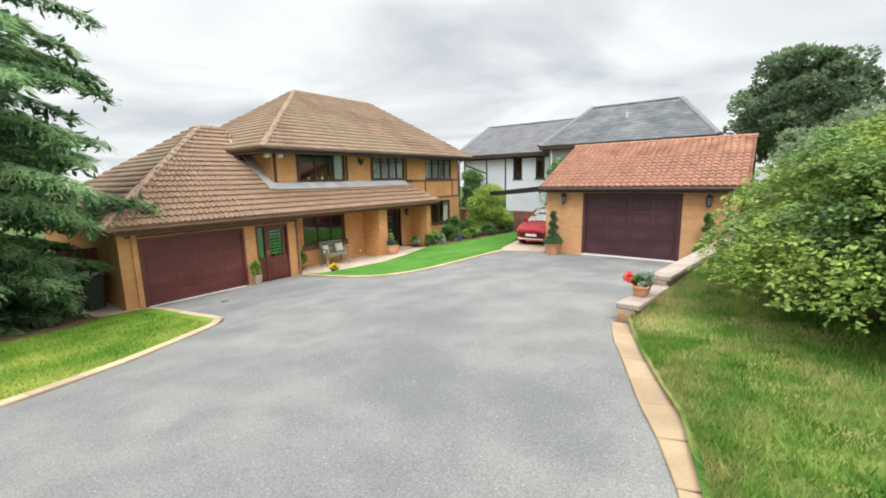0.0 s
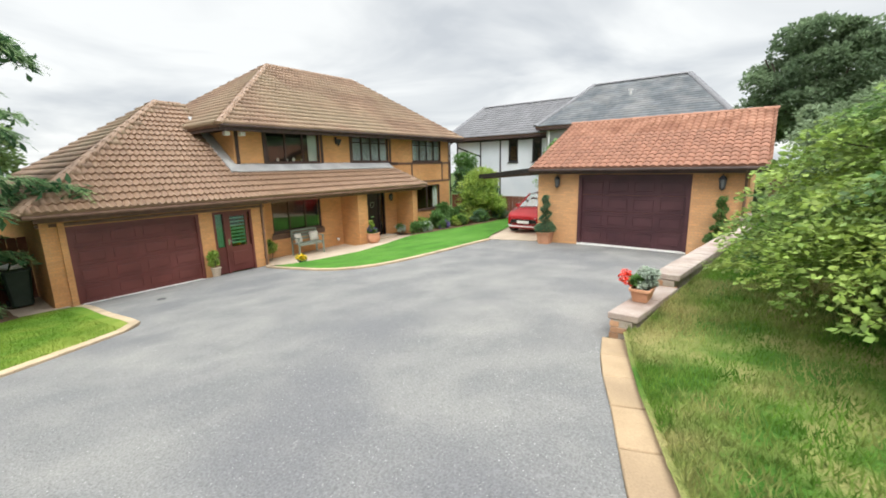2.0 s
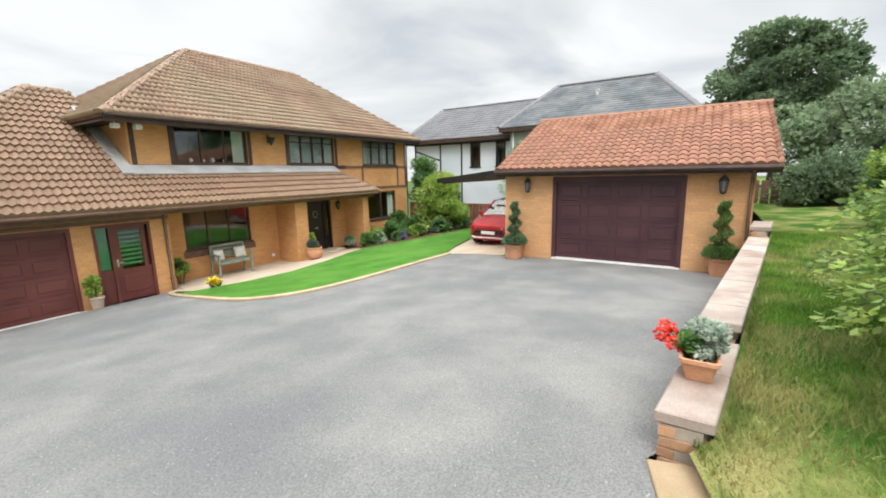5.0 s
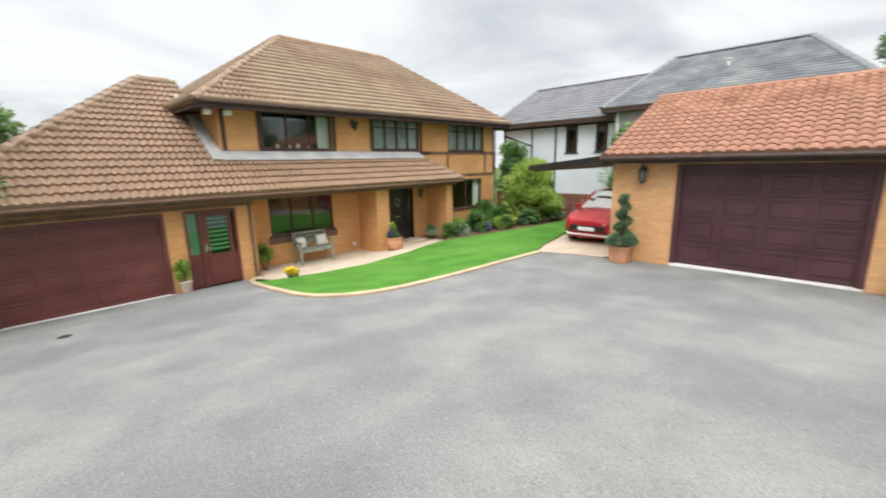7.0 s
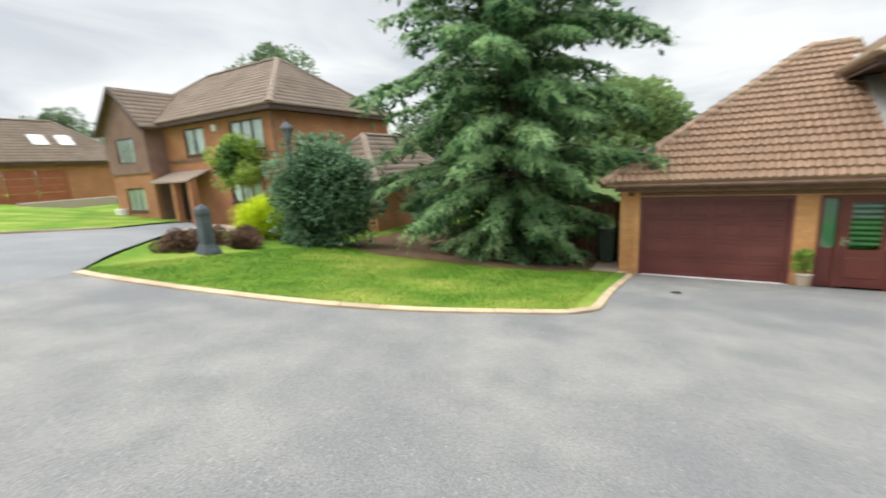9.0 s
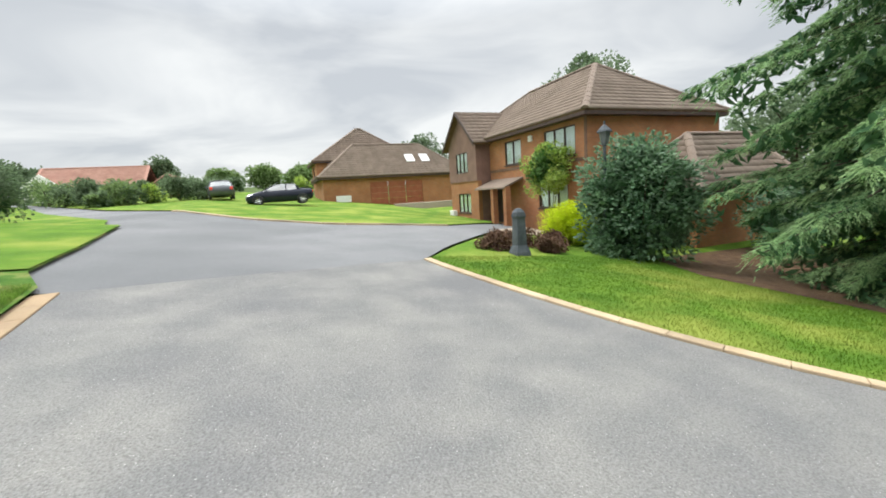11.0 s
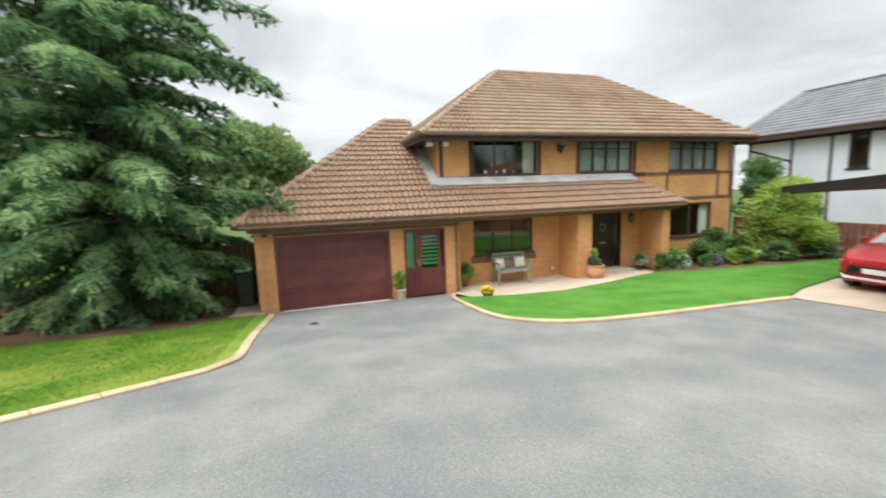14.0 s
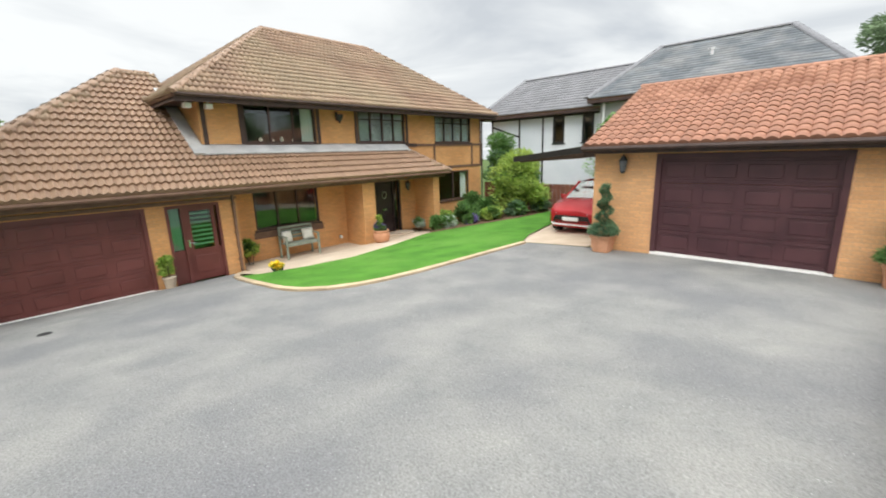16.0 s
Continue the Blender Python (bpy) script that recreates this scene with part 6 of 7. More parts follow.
for hw, z in ((0.20, 0.06), (0.235, 0.5), (0.275, 0.98)):
    rr_.append([bm.verts.new((-12.75 + a * hw, 2.55 + b * hw, 0.045 + z)) for a, b in ((-1, -0.8), (-0.8, -1), (0.8, -1), (1, -0.8), (1, 0.8), (0.8, 1), (-0.8, 1), (-1, 0.8))])
for a, b in zip(rr_, rr_[1:]):
    for i in range(8):
        bm.faces.new((a[i], a[(i + 1) % 8], b[(i + 1) % 8], b[i]))
bm.faces.new(rr_[0][::-1])
bm.faces.new(rr_[-1])
part("body", bm, BINGREEN, wb)
bm = bmesh.new()
box(bm, (-13.06, 2.25, 1.03), (-12.45, 2.85, 1.08), 0.02)
part("lid", bm, BINGREEN, wb)
for y in (2.32, 2.78):
    bm = bmesh.new()
    tube(bm, (-12.98, y - 0.03, 0.145), (-12.98, y + 0.03, 0.145), 0.10, seg=16)
    part("wheel", bm, RUBBER, wb)
bag = thing("white_bag", (-12.72, 2.5, 1.125), "crumpled white plastic bag on the bin lid", "bag")
bm = bmesh.new()
bmesh.ops.create_icosphere(bm, subdivisions=3, radius=1.0)
for v in bm.verts:
    k = 1 + 0.25 * noise.noise(v.co * 2.3)
    v.co = Vector((v.co.x * 0.26 * k, v.co.y * 0.26 * k, (v.co.z * 0.07 + 0.03) * k))
part("sack", bm, WHITE, bag, local=True)


# ---- cars ----
def car(name, loc, rz, paint, label, L=4.0, H=1.48, W=1.72, saloon=False):
    """A car that points along its own -y. Stations run from nose to tail."""
    e = thing(name, loc, label, "car", rz=rz)
    hw = W / 2
    nose = 0.0 if saloon else 0.07
    st = [(0.0, 0.42, 0.62 + nose, 0.66), (0.05, 0.30, 0.68 + nose, 0.80), (0.16, 0.26, 0.75 + nose, 0.91), (0.38, 0.24, 0.84 + nose, 0.975), (0.7, 0.24, 0.91 + nose * 0.8, 1.0), (1.0, 0.25, 0.97 + nose * 0.5, 1.0), (1.3, 0.25, 0.99, 1.0), (1.9, 0.25, 0.98, 1.0), (L - 1.2, 0.26, 1.0, 1.0), (L - 0.5, 0.30, 1.02, 0.985), (L - 0.1, 0.36, 0.98, 0.94), (L, 0.50, 0.88, 0.86)]
    bm = bmesh.new()
    rings = []
    for s, lo, hi, k in st:
        w = hw * k
        half = [(0.0, lo - 0.06), (w * 0.86, lo - 0.05), (w * 0.98, lo + 0.08), (w, (lo + hi) / 2), (w * 0.985, hi - 0.10), (w * 0.90, hi), (w * 0.5, hi + 0.035), (0.0, hi + 0.045)]
        pts = half + [(-a, b) for a, b in half[-2:0:-1]]
        rings.append([bm.verts.new((a, s - L / 2, b)) for a, b in pts])
    n = len(rings[0])
    for a, b in zip(rings, rings[1:]):
        for i in range(n):
            bm.faces.new((a[i], a[(i + 1) % n], b[(i + 1) % n], b[i]))
    bm.faces.new(rings[0][::-1])
    bm.faces.new(rings[-1])
    bmesh.ops.recalc_face_normals(bm, faces=bm.faces)
    part("body", bm, paint, e, local=True, smooth=True)
    back = L - (0.75 if saloon else 0.25)
    front0, front1 = 1.0, 1.85
    roof = [(front0, 0.96, 0.80), (front1, H - 0.03, 0.62), (2.4, H, 0.63), (L - 1.1, H - 0.04, 0.62), (back - 0.25, H - 0.16 - (0.1 if saloon else 0), 0.60), (back, 1.0, 0.74)]
    bm = bmesh.new()
    rings = []
    for s, z, w in roof:
        base = 0.95
        top = max(z - 0.03, base + 0.01)
        rings.append([bm.verts.new(p) for p in ((hw * 0.90, s - L / 2, base), (w * hw / 0.86 * 1.0, s - L / 2, top), (w * hw / 0.86 * 0.6, s - L / 2, max(z, base + 0.02)), (-w * hw / 0.86 * 0.6, s - L / 2, max(z, base + 0.02)), (-w * hw / 0.86, s - L / 2, top), (-hw * 0.90, s - L / 2, base))])
    for a, b in zip(rings, rings[1:]):
        for i in range(5):
            bm.faces.new((a[i], a[i + 1], b[i + 1], b[i]))
    bm.faces.new(rings[0][::-1])
    bm.faces.new(rings[-1])
    bmesh.ops.recalc_face_normals(bm, faces=bm.faces)
    part("glazing", bm, CARGLASS, e, "dark tinted car glass", local=True)
    bm = bmesh.new()
    rp = roof[1:-1]
    top = [[bm.verts.new((sx * w * hw / 0.86 * k, s - L / 2, z + dz)) for sx, k, dz in ((-1, 1.01, -0.045), (-1, 0.8, 0.008), (0, 0, 0.03), (1, 0.8, 0.008), (1, 1.01, -0.045))] for s, z, w in rp]
    for a, b in zip(top, top[1:]):
        for i in range(4):
            bm.faces.new((a[i], b[i], b[i + 1], a[i + 1]))
    bmesh.ops.solidify(bm, geom=bm.faces[:], thickness=0.02)
    part("roof", bm, paint, e, local=True, smooth=True)
    for sx in (-1, 1):
        bm = bmesh.new()
        tube(bm, (sx * hw * 0.91, front0 - L / 2 + 0.02, 0.96), (sx * hw * 0.725, front1 - L / 2, H - 0.05), 0.035, seg=6)
        part("pillar", bm, paint, e, local=True)
        bm = bmesh.new()
        tube(bm, (sx * hw * 0.91, 2.55 - L / 2, 0.96), (sx * hw * 0.74, 2.55 - L / 2, H - 0.05), 0.03, seg=6)
        part("pillar", bm, paint, e, local=True)
        bm = bmesh.new()
        tube(bm, (sx * hw * 0.90, back - L / 2 - 0.1, 0.98), (sx * hw * 0.71, back - L / 2 - 0.35, H - 0.16), 0.05, seg=6)
        part("pillar", bm, paint, e, local=True)
        bm = bmesh.new()
        box(bm, (sx * hw * 0.97, front0 + 0.22 - L / 2, 0.98), (sx * (hw + 0.14), front0 + 0.34 - L / 2, 1.12), 0.03)
        part("wing_mirror", bm, paint, e, local=True)
        bm = bmesh.new()
        prism(bm, [(sx * hw * 0.56, -L / 2 + 0.01, 0.64), (sx * hw * 0.90, -L / 2 + 0.15, 0.66), (sx * hw * 0.97, -L / 2 + 0.48, 0.80), (sx * hw * 0.78, -L / 2 + 0.20, 0.77), (sx * hw * 0.58, -L / 2 + 0.04, 0.69)], (0, -0.03, 0.012))
        part("headlight", bm, HEADLAMP, e, "pale headlight", local=True)
        for q in (0.72, L - 0.72):
            bm = bmesh.new()
            prev = None
            for step in range(11):
                a = math.pi * (step / 10)
                c_ = (sx * (hw + 0.004), q - L / 2 + 0.37 * math.cos(a), 0.31 + 0.37 * math.sin(a))
                if prev:
                    tube(bm, prev, c_, 0.028, seg=6)
                prev = c_
            part("wheel_arch", bm, BLACK, e, "black wheel arch trim", local=True)
        bm = bmesh.new()
        box(bm, (sx * hw * 0.66, L / 2 - 0.05, 0.72), (sx * hw * 0.88, L / 2 + 0.012, 0.92), 0.02)
        part("tail_light", bm, REDPETAL, e, "red tail light", local=True)
        for s in (0.72, L - 0.72):
            wheel = thing("wheel", (sx * (hw - 0.10), s - L / 2, 0.31))
            wheel.parent = e
            bm = bmesh.new()
            bmesh.ops.create_cone(bm, segments=28, radius1=0.31, radius2=0.31, depth=0.2, cap_ends=True, matrix=Matrix.Rotation(radians(90), 4, 'Y'))
            part("tyre", bm, RUBBER, wheel, local=True)
            bm = bmesh.new()
            for q in range(7):
                a = q * 2 * math.pi / 7
                tube(bm, (sx * 0.105, 0, 0), (sx * 0.105, 0.2 * math.cos(a), 0.2 * math.sin(a)), 0.022, seg=6)
            tube(bm, (sx * 0.09, 0, 0), (sx * 0.115, 0, 0), 0.05, seg=12)
            part("rim", bm, CHROME, wheel, "bright spoked rim", local=True)
    bm = bmesh.new()
    prism(bm, [(-hw * 0.74, -L / 2 + 0.055, 0.31), (hw * 0.74, -L / 2 + 0.055, 0.31), (hw * 0.60, -L / 2 + 0.005, 0.60), (-hw * 0.60, -L / 2 + 0.005, 0.60)], (0, -0.03, 0))
    for z in (0.40, 0.46, 0.52):
        box(bm, (-hw * 0.66, -L / 2 - 0.04, z), (hw * 0.66, -L / 2 - 0.01, z + 0.015))
    part("grille", bm, BLACK, e, "black lower grille", local=True)
    bm = bmesh.new()
    box(bm, (-0.26, -L / 2 - 0.07, 0.45), (0.26, -L / 2 - 0.045, 0.56), 0.003)
    part("number_plate", bm, PLATE, e, "white number plate", local=True)
    bm = bmesh.new()
    prism(bm, [(-hw * 0.72, -L / 2 + 0.03, 0.30), (hw * 0.72, -L / 2 + 0.03, 0.30), (hw * 0.80, -L / 2 + 0.06, 0.38), (hw * 0.62, -L / 2 - 0.02, 0.33), (-hw * 0.62, -L / 2 - 0.02, 0.33), (-hw * 0.80, -L / 2 + 0.06, 0.38)], (0, -0.02, -0.015))
    part("bumper_trim", bm, PLATE, e, "white bumper trim", local=True)
    return e


car("red_car", (-5.02, 18.15, 0.665), 0, REDPAINT, "shiny metallic red hatchback parked under the canopy", 3.95, 1.56, 1.74)
car("dark_car", (0.3, -27.6, gz(0.3, -27.6) + 0.03), 92, NAVYPAINT, "long dark navy saloon parked on the far drive", 4.3, 1.42, 1.85, True)
car("grey_car", (4.6, -33.5, gz(4.6, -33.5) + 0.03), 8, GREYPAINT, "grey hatchback parked on the far drive", 4.2, 1.5, 1.75)


# ---- neighbouring houses ----
def tiled(parent, pts, material, tile=(0.45, 0.36), amp=0.018, lip=0.03):
    slope(parent, pts, material, tile=tile, amp=amp, lip=lip)


def hip_roof(parent, x0, x1, y0, y1, z, rise, material, run, ridge_mat=None, tile=(0.45, 0.36), amp=0.018, hips=(1, 1), label=""):
    """Hipped (or gabled) roof with its ridge along the longer side."""
    r = thing("roof", ((x0 + x1) / 2, (y0 + y1) / 2, z), label)
    r.parent = parent
    r.location = Vector(((x0 + x1) / 2, (y0 + y1) / 2, z)) - origin_of(parent)
    if x1 - x0 >= (y1 - y0) * 0.97:
        ym = (y0 + y1) / 2
        a, b = Vector((x0 + run * hips[0], ym, z + rise)), Vector((x1 - run * hips[1], ym, z + rise))
        c = [Vector(p) for p in ((x0, y0, z), (x1, y0, z), (x1, y1, z), (x0, y1, z))]
        faces = [[c[0], c[1], b, a], [c[2], c[3], a, b]]
        if hips[1]:
            faces.append([c[1], c[2], b])
        if hips[0]:
            faces.append([c[3], c[0], a])
        ends = [(c[0], a), (c[3], a), (c[1], b), (c[2], b), (a, b)]
    else:
        xm = (x0 + x1) / 2
        a, b = Vector((xm, y0 + run * hips[0], z + rise)), Vector((xm, y1 - run * hips[1], z + rise))
        c = [Vector(p) for p in ((x1, y0, z), (x1, y1, z), (x0, y1, z), (x0, y0, z))]
        faces = [[c[0], c[1], b, a], [c[2], c[3], a, b]]
        if hips[1]:
            faces.append([c[1], c[2], b])
        if hips[0]:
            faces.append([c[3], c[0], a])
        ends = [(c[0], a), (c[3], a), (c[1], b), (c[2], b), (a, b)]
    for f in faces:
        tiled(r, f, material, tile, amp)
    for p, q in ends:
        ridge_run(r, p + Vector((0, 0, 0.03)), q + Vector((0, 0, 0.03)), ridge_mat or material, r=0.15, step=0.6)
    bm = bmesh.new()
    box(bm, (x0 + 0.02, y0 + 0.02, z - 0.2), (x1 - 0.02, y1 - 0.02, z - 0.06))
    part("eaves_board", bm, DARKWOOD, r)
    return r


# the brick house across the side garden
nh = thing("house", (-15.5, -17, 1.2), "two-storey orange-brick house with brown hipped roof and hung-tile gable", "house")
NX = -11.8
fN = Face("x+", NX)
NU1, NU2 = (-11.35 - 2.3, -11.35, 4.45, 5.75), (-17.4, -15.7, 4.45, 5.75)
NG1 = (-14.2, -11.9, 2.1, 3.3)
wall("wall", NX - 0.25, NX, -24.2, -10.6, 0.6, 6.15, [NU1, NU2, NG1, (-18.9, -17.5, 1.2, 3.3)], BRICK_N, nh)
wall("wall", -19.5, NX - 0.25, -10.85, -10.6, 0.2, 6.15, [], BRICK_N, nh, "x")
wall("wall", -19.5, NX - 0.25, -24.2, -23.95, 0.6, 6.15, [], BRICK_N, nh, "x")
wall("wall", -19.75, -19.5, -24.2, -10.6, 0.2, 6.15, [], BRICK_N, nh)
# added partition and floor, coloured dark to imitate unlit rooms
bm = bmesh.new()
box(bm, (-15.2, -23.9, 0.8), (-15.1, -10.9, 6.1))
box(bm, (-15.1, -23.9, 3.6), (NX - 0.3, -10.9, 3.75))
part("interior", bm, ROOM_SHADE, nh)
window(nh, fN, *NU1, 3, label="wide dark framed upper window", net=NETW)
window(nh, fN, *NU2, 2, label="dark framed upper window", net=NETW)
window(nh, fN, *NG1, 3, label="dark framed ground floor window", net=NETW)
bm = bmesh.new()
fN.box(bm, -24.2, -10.6, 0.003, 0.03, 4.15, 4.3)
fN.box(bm, -10.75, -10.6, 0.003, 0.04, 1.0, 6.1)
part("band_course", bm, BROWNWOOD, nh)
# projecting gable
GXF = -10.9
fGN = Face("x+", GXF)
NGU, NGG = (-22.2, -20.4, 4.3, 5.6), (-22.2, -20.3, 1.75, 3.0)
wall("wall", GXF - 0.25, GXF, -23.4, -19.2, 0.6, 3.75, [NGG], BRICK_N, nh)
wall("upper_wall", GXF - 0.24, GXF + 0.06, -23.4, -19.2, 3.75, 6.1, [NGU], CLADDING, nh)
for y in (-23.4, -19.45):
    wall("wall", NX, GXF - 0.25, y, y + 0.25, 0.6, 6.1, [], CLADDING if y > -20 else BRICK_N, nh, "x")
bm = bmesh.new()
prism(bm, [(GXF + 0.06, -23.4, 6.1), (GXF + 0.06, -19.2, 6.1), (GXF + 0.06, -21.3, 8.0)], (-0.3, 0, 0))
part("gable", bm, CLADDING, nh)
window(nh, fGN, *NGU, 3, label="white-curtained gable window", net=NETW, recess=-0.02)
window(nh, fGN, *NGG, 3, label="dark framed gable ground window", net=NETW)
gr = thing("gable_roof", (GXF, -21.3, 6.1), "brown tiled gable roof")
gr.parent = nh
gr.location = Vector((GXF, -21.3, 6.1)) - origin_of(nh)
tiled(gr, [(GXF + 0.35, -18.85, 5.95), (-15.5, -18.85, 5.95), (-15.5, -21.3, 8.15), (GXF + 0.35, -21.3, 8.15)], NTILE)
tiled(gr, [(GXF + 0.35, -23.75, 5.95), (-15.5, -23.75, 5.95), (-15.5, -21.3, 8.15), (GXF + 0.35, -21.3, 8.15)], NTILE)
bm = bmesh.new()
prism(bm, [(GXF + 0.35, -23.8, 5.75), (GXF + 0.35, -21.3, 7.98), (GXF + 0.35, -18.8, 5.75), (GXF + 0.35, -18.8, 5.98), (GXF + 0.35, -21.3, 8.2), (GXF + 0.35, -23.8, 5.98)], (0.05, 0, 0))
part("bargeboard", bm, DARKWOOD, gr)
hip_roof(nh, -19.9, -11.35, -24.6, -10.2, 6.15, 3.1, NTILE, 4.2, label="brown tiled hipped roof")
# porch
bm = bmesh.new()
prism(bm, [(NX, -19.1, 3.75), (NX, -15.6, 3.75), (-10.6, -15.6, 3.25), (-10.6, -19.1, 3.25)], (0, 0, -0.08))
part("porch_roof", bm, NTILE, nh)
for y in (-15.9, -17.3):
    bm = bmesh.new()
    box(bm, (-11.0, y, 0.8), (-10.7, y + 0.3, 3.28))
    part("porch_pillar", bm, BRICK_N, nh)
bm = bmesh.new()
fN.box(bm, -18.8, -17.6, -0.12, -0.06, 1.2, 3.25)
part("door", bm, DOOR_DARK, nh)
bb = thing("meter_cabinet", (-10.85, -22.8, 1.4), "white meter cabinet against the brick wall", "cabinet")
bm = bmesh.new()
box(bm, (-10.88, -23.1, 1.1), (-10.55, -22.5, 1.9), 0.03)
part("case", bm, WHITE, bb)
bm = bmesh.new()
box(bm, (-10.552, -23.05, 1.15), (-10.545, -22.55, 1.85))
part("cabinet_door", bm, PLATE, bb)
ab = thing("alarm_box", (-11.75, -14.75, 5.7), "small white alarm box under the eaves", "alarm")
bm = bmesh.new()
box(bm, (-11.80, -14.9, 5.45), (-11.70, -14.6, 5.75), 0.02)
part("case", bm, WHITE, ab)
# low wing
lw = thing("garage_wing", (-16.5, -7.5, 0.4), "low brick side wing with brown tiled roof", "house")
wall("wall", -13.75, -13.5, -10.6, -6.9, 0.2, 2.7, [(-9.9, -7.6, 0.2, 2.3)], BRICK_N, lw)
wall("wall", -19.0, -13.75, -7.15, -6.9, 0.2, 2.7, [], BRICK_N, lw, "x")
bm = bmesh.new()
box(bm, (-13.7, -9.9, 0.2), (-13.62, -7.6, 2.3))
part("garage_door", bm, GARAGE_RED, lw)
hip_roof(lw, -19.2, -13.1, -11.4, -6.5, 2.7, 2.2, NTILE, 2.4, hips=(0, 1), label="brown tiled lower roof")

# house across the road
fh = thing("house", (-8, -42, 2.6), "large orange-brick house with steep brown roof", "house")
FZ = 2.3
fF = Face("y+", -36.9)
wall("wall", -17.5, -3.6, -37.15, -36.9, 1.2, FZ + 2.9, [(-13.4, -8.0, FZ - 0.4, FZ + 2.3)], BRICK_N, fh, "x")
wall("wall", -3.85, -3.6, -44.5, -37.15, 1.2, FZ + 2.9, [], BRICK_N, fh)
wall("wall", -9.5, -3.7, -43.6, -43.4, 1.2, FZ + 5.4, [], BRICK_N, fh, "x")
wall("wall", -3.9, -3.7, -49.0, -43.6, 1.2, FZ + 5.4, [(-47.5, -46.0, FZ + 3.3, FZ + 4.6)], BRICK_N, fh)
window(fh, Face("x+", -3.7), -47.5, -46.0, FZ + 3.3, FZ + 4.6, 2, label="small dark framed window")
for i in range(3):
    bm = bmesh.new()
    for j in range(5):
        fF.box(bm, -13.4 + i * 1.8 + 0.03, -11.6 + i * 1.8 - 0.03, -0.1, -0.03, FZ - 0.4 + j * 0.54 + 0.01, FZ - 0.4 + j * 0.54 + 0.536)
    part("garage_door", bm, mat("russet_door", (0.26, 0.07, 0.03), (0.33, 0.10, 0.045), 0.6, 2, 40, 0.1) if i == 0 else bpy.data.materials["russet_door"], fh, kind="")
hip_roof(fh, -18.5, -3.1, -44.9, -36.5, FZ + 2.9, 3.4, NTILE, 4.1, label="broad brown tiled lower roof")
hip_roof(fh, -15.0, -3.3, -50.6, -43.0, FZ + 5.0, 3.9, NTILE, 5.6, label="steep brown tiled upper roof")
for x in (-14.3, -12.7):
    s = thing("skylight", (x, -38.6, FZ + 5), "pale rooflight in the brown roof", "window", "rooflights")
    bm = bmesh.new()
    k = 3.4 / 4.2
    prism(bm, [(x - 0.45, -38.0, FZ + 2.9 + 1.5 * k + 0.12), (x + 0.45, -38.0, FZ + 2.9 + 1.5 * k + 0.12), (x + 0.45, -39.0, FZ + 2.9 + 2.5 * k + 0.12), (x - 0.45, -39.0, FZ + 2.9 + 2.5 * k + 0.12)], (0, 0.04, 0.05))
    part("pane", bm, PLATE, s)
sg = thing("sign_board", (-5.0, -36.2, FZ), "plain white sign board on two posts", "sign")
bm = bmesh.new()
box(bm, (-6.0, -36.3, FZ + 0.55), (-4.6, -36.26, FZ + 1.15))
part("board", bm, PLATE, sg)
for x in (-5.9, -4.75):
    bm = bmesh.new()
    box(bm, (x, -36.36, FZ - 0.6), (x + 0.07, -36.3, FZ + 1.1))
    part("leg", bm, BROWNWOOD, sg)
dw = thing("low_wall", (-12, -32.5, 2), "low stone wall before the russet doors", "wall")
bm = bmesh.new()
box(bm, (-16.0, -33.3, 1.4), (-9.3, -33.0, 2.42), 0.05)
part("masonry", bm, MORTAR, dw)

# bungalow far up the road
bg = thing("bungalow", (18, -54, 4), "distant bungalow with rose-coloured tiled roof", "house")
BZ = 3.9
wall("wall", 10.5, 24.5, -56.2, -56.0, 2.5, BZ + 2.5, [(13, 15, BZ + 0.9, BZ + 2.0), (18, 20, BZ + 0.9, BZ + 2.0)], BRICK_N, bg, "x")
hip_roof(bg, 15.0, 25.5, -62.0, -55.4, BZ + 2.5, 2.3, ROSE_TILE, 3.0, hips=(0, 0), label="rose tiled gable roof")
hip_roof(bg, 10.0, 15.3, -61.5, -56.0, BZ + 1.7, 1.9, ROSE_TILE, 2.6, hips=(0, 0), label="lower rose tiled roof")
window(bg, Face("y+", -56.0), 13, 15, BZ + 0.9, BZ + 2.0, 2, label="far window")
window(bg, Face("y+", -56.0), 18, 20, BZ + 0.9, BZ + 2.0, 2, label="far window")
bm = bmesh.new()
prism(bm, [(22.6, -55.4, BZ + 2.4), (26.6, -55.4, BZ + 2.4), (24.6, -55.4, BZ + 4.0)], (0, -0.3, 0))
prism(bm, [(22.8, -55.9, 2.5), (26.4, -55.9, 2.5), (26.4, -55.9, BZ + 2.4), (22.8, -55.9, BZ + 2.4)], (0, -0.2, 0))
part("gable", bm, WHITE, bg, "white gable")

# white and slate-roofed houses behind
ah = thing("house", (-12, 30, 0), "white rendered house with black timbers and grey tiled roof", "house")
fA = Face("y-", 26.0)
AW = [(-11.1, -10.4, 3.6, 5.0), (-9.4, -8.75, 3.6, 5.0)]
wall("wall", -15.3, -7.0, 26.0, 26.25, -0.3, 5.25, AW, RENDERW, ah, "x")
wall("wall", -15.3, -15.05, 26.25, 34.0, -0.3, 5.25, [], RENDERW, ah)
for u0, u1, v0, v1 in AW:
    window(ah, fA, u0, u1, v0, v1, 1, frame_mat=BLACK, label="tall narrow black framed window", fw=0.12)
bm = bmesh.new()
fA.box(bm, -15.3, -7.0, 0.003, 0.04, 5.0, 5.25)
for x in (-15.25, -13.3, -11.75, -8.3):
    fA.box(bm, x, x + 0.09, 0.003, 0.035, 0.0, 5.0)
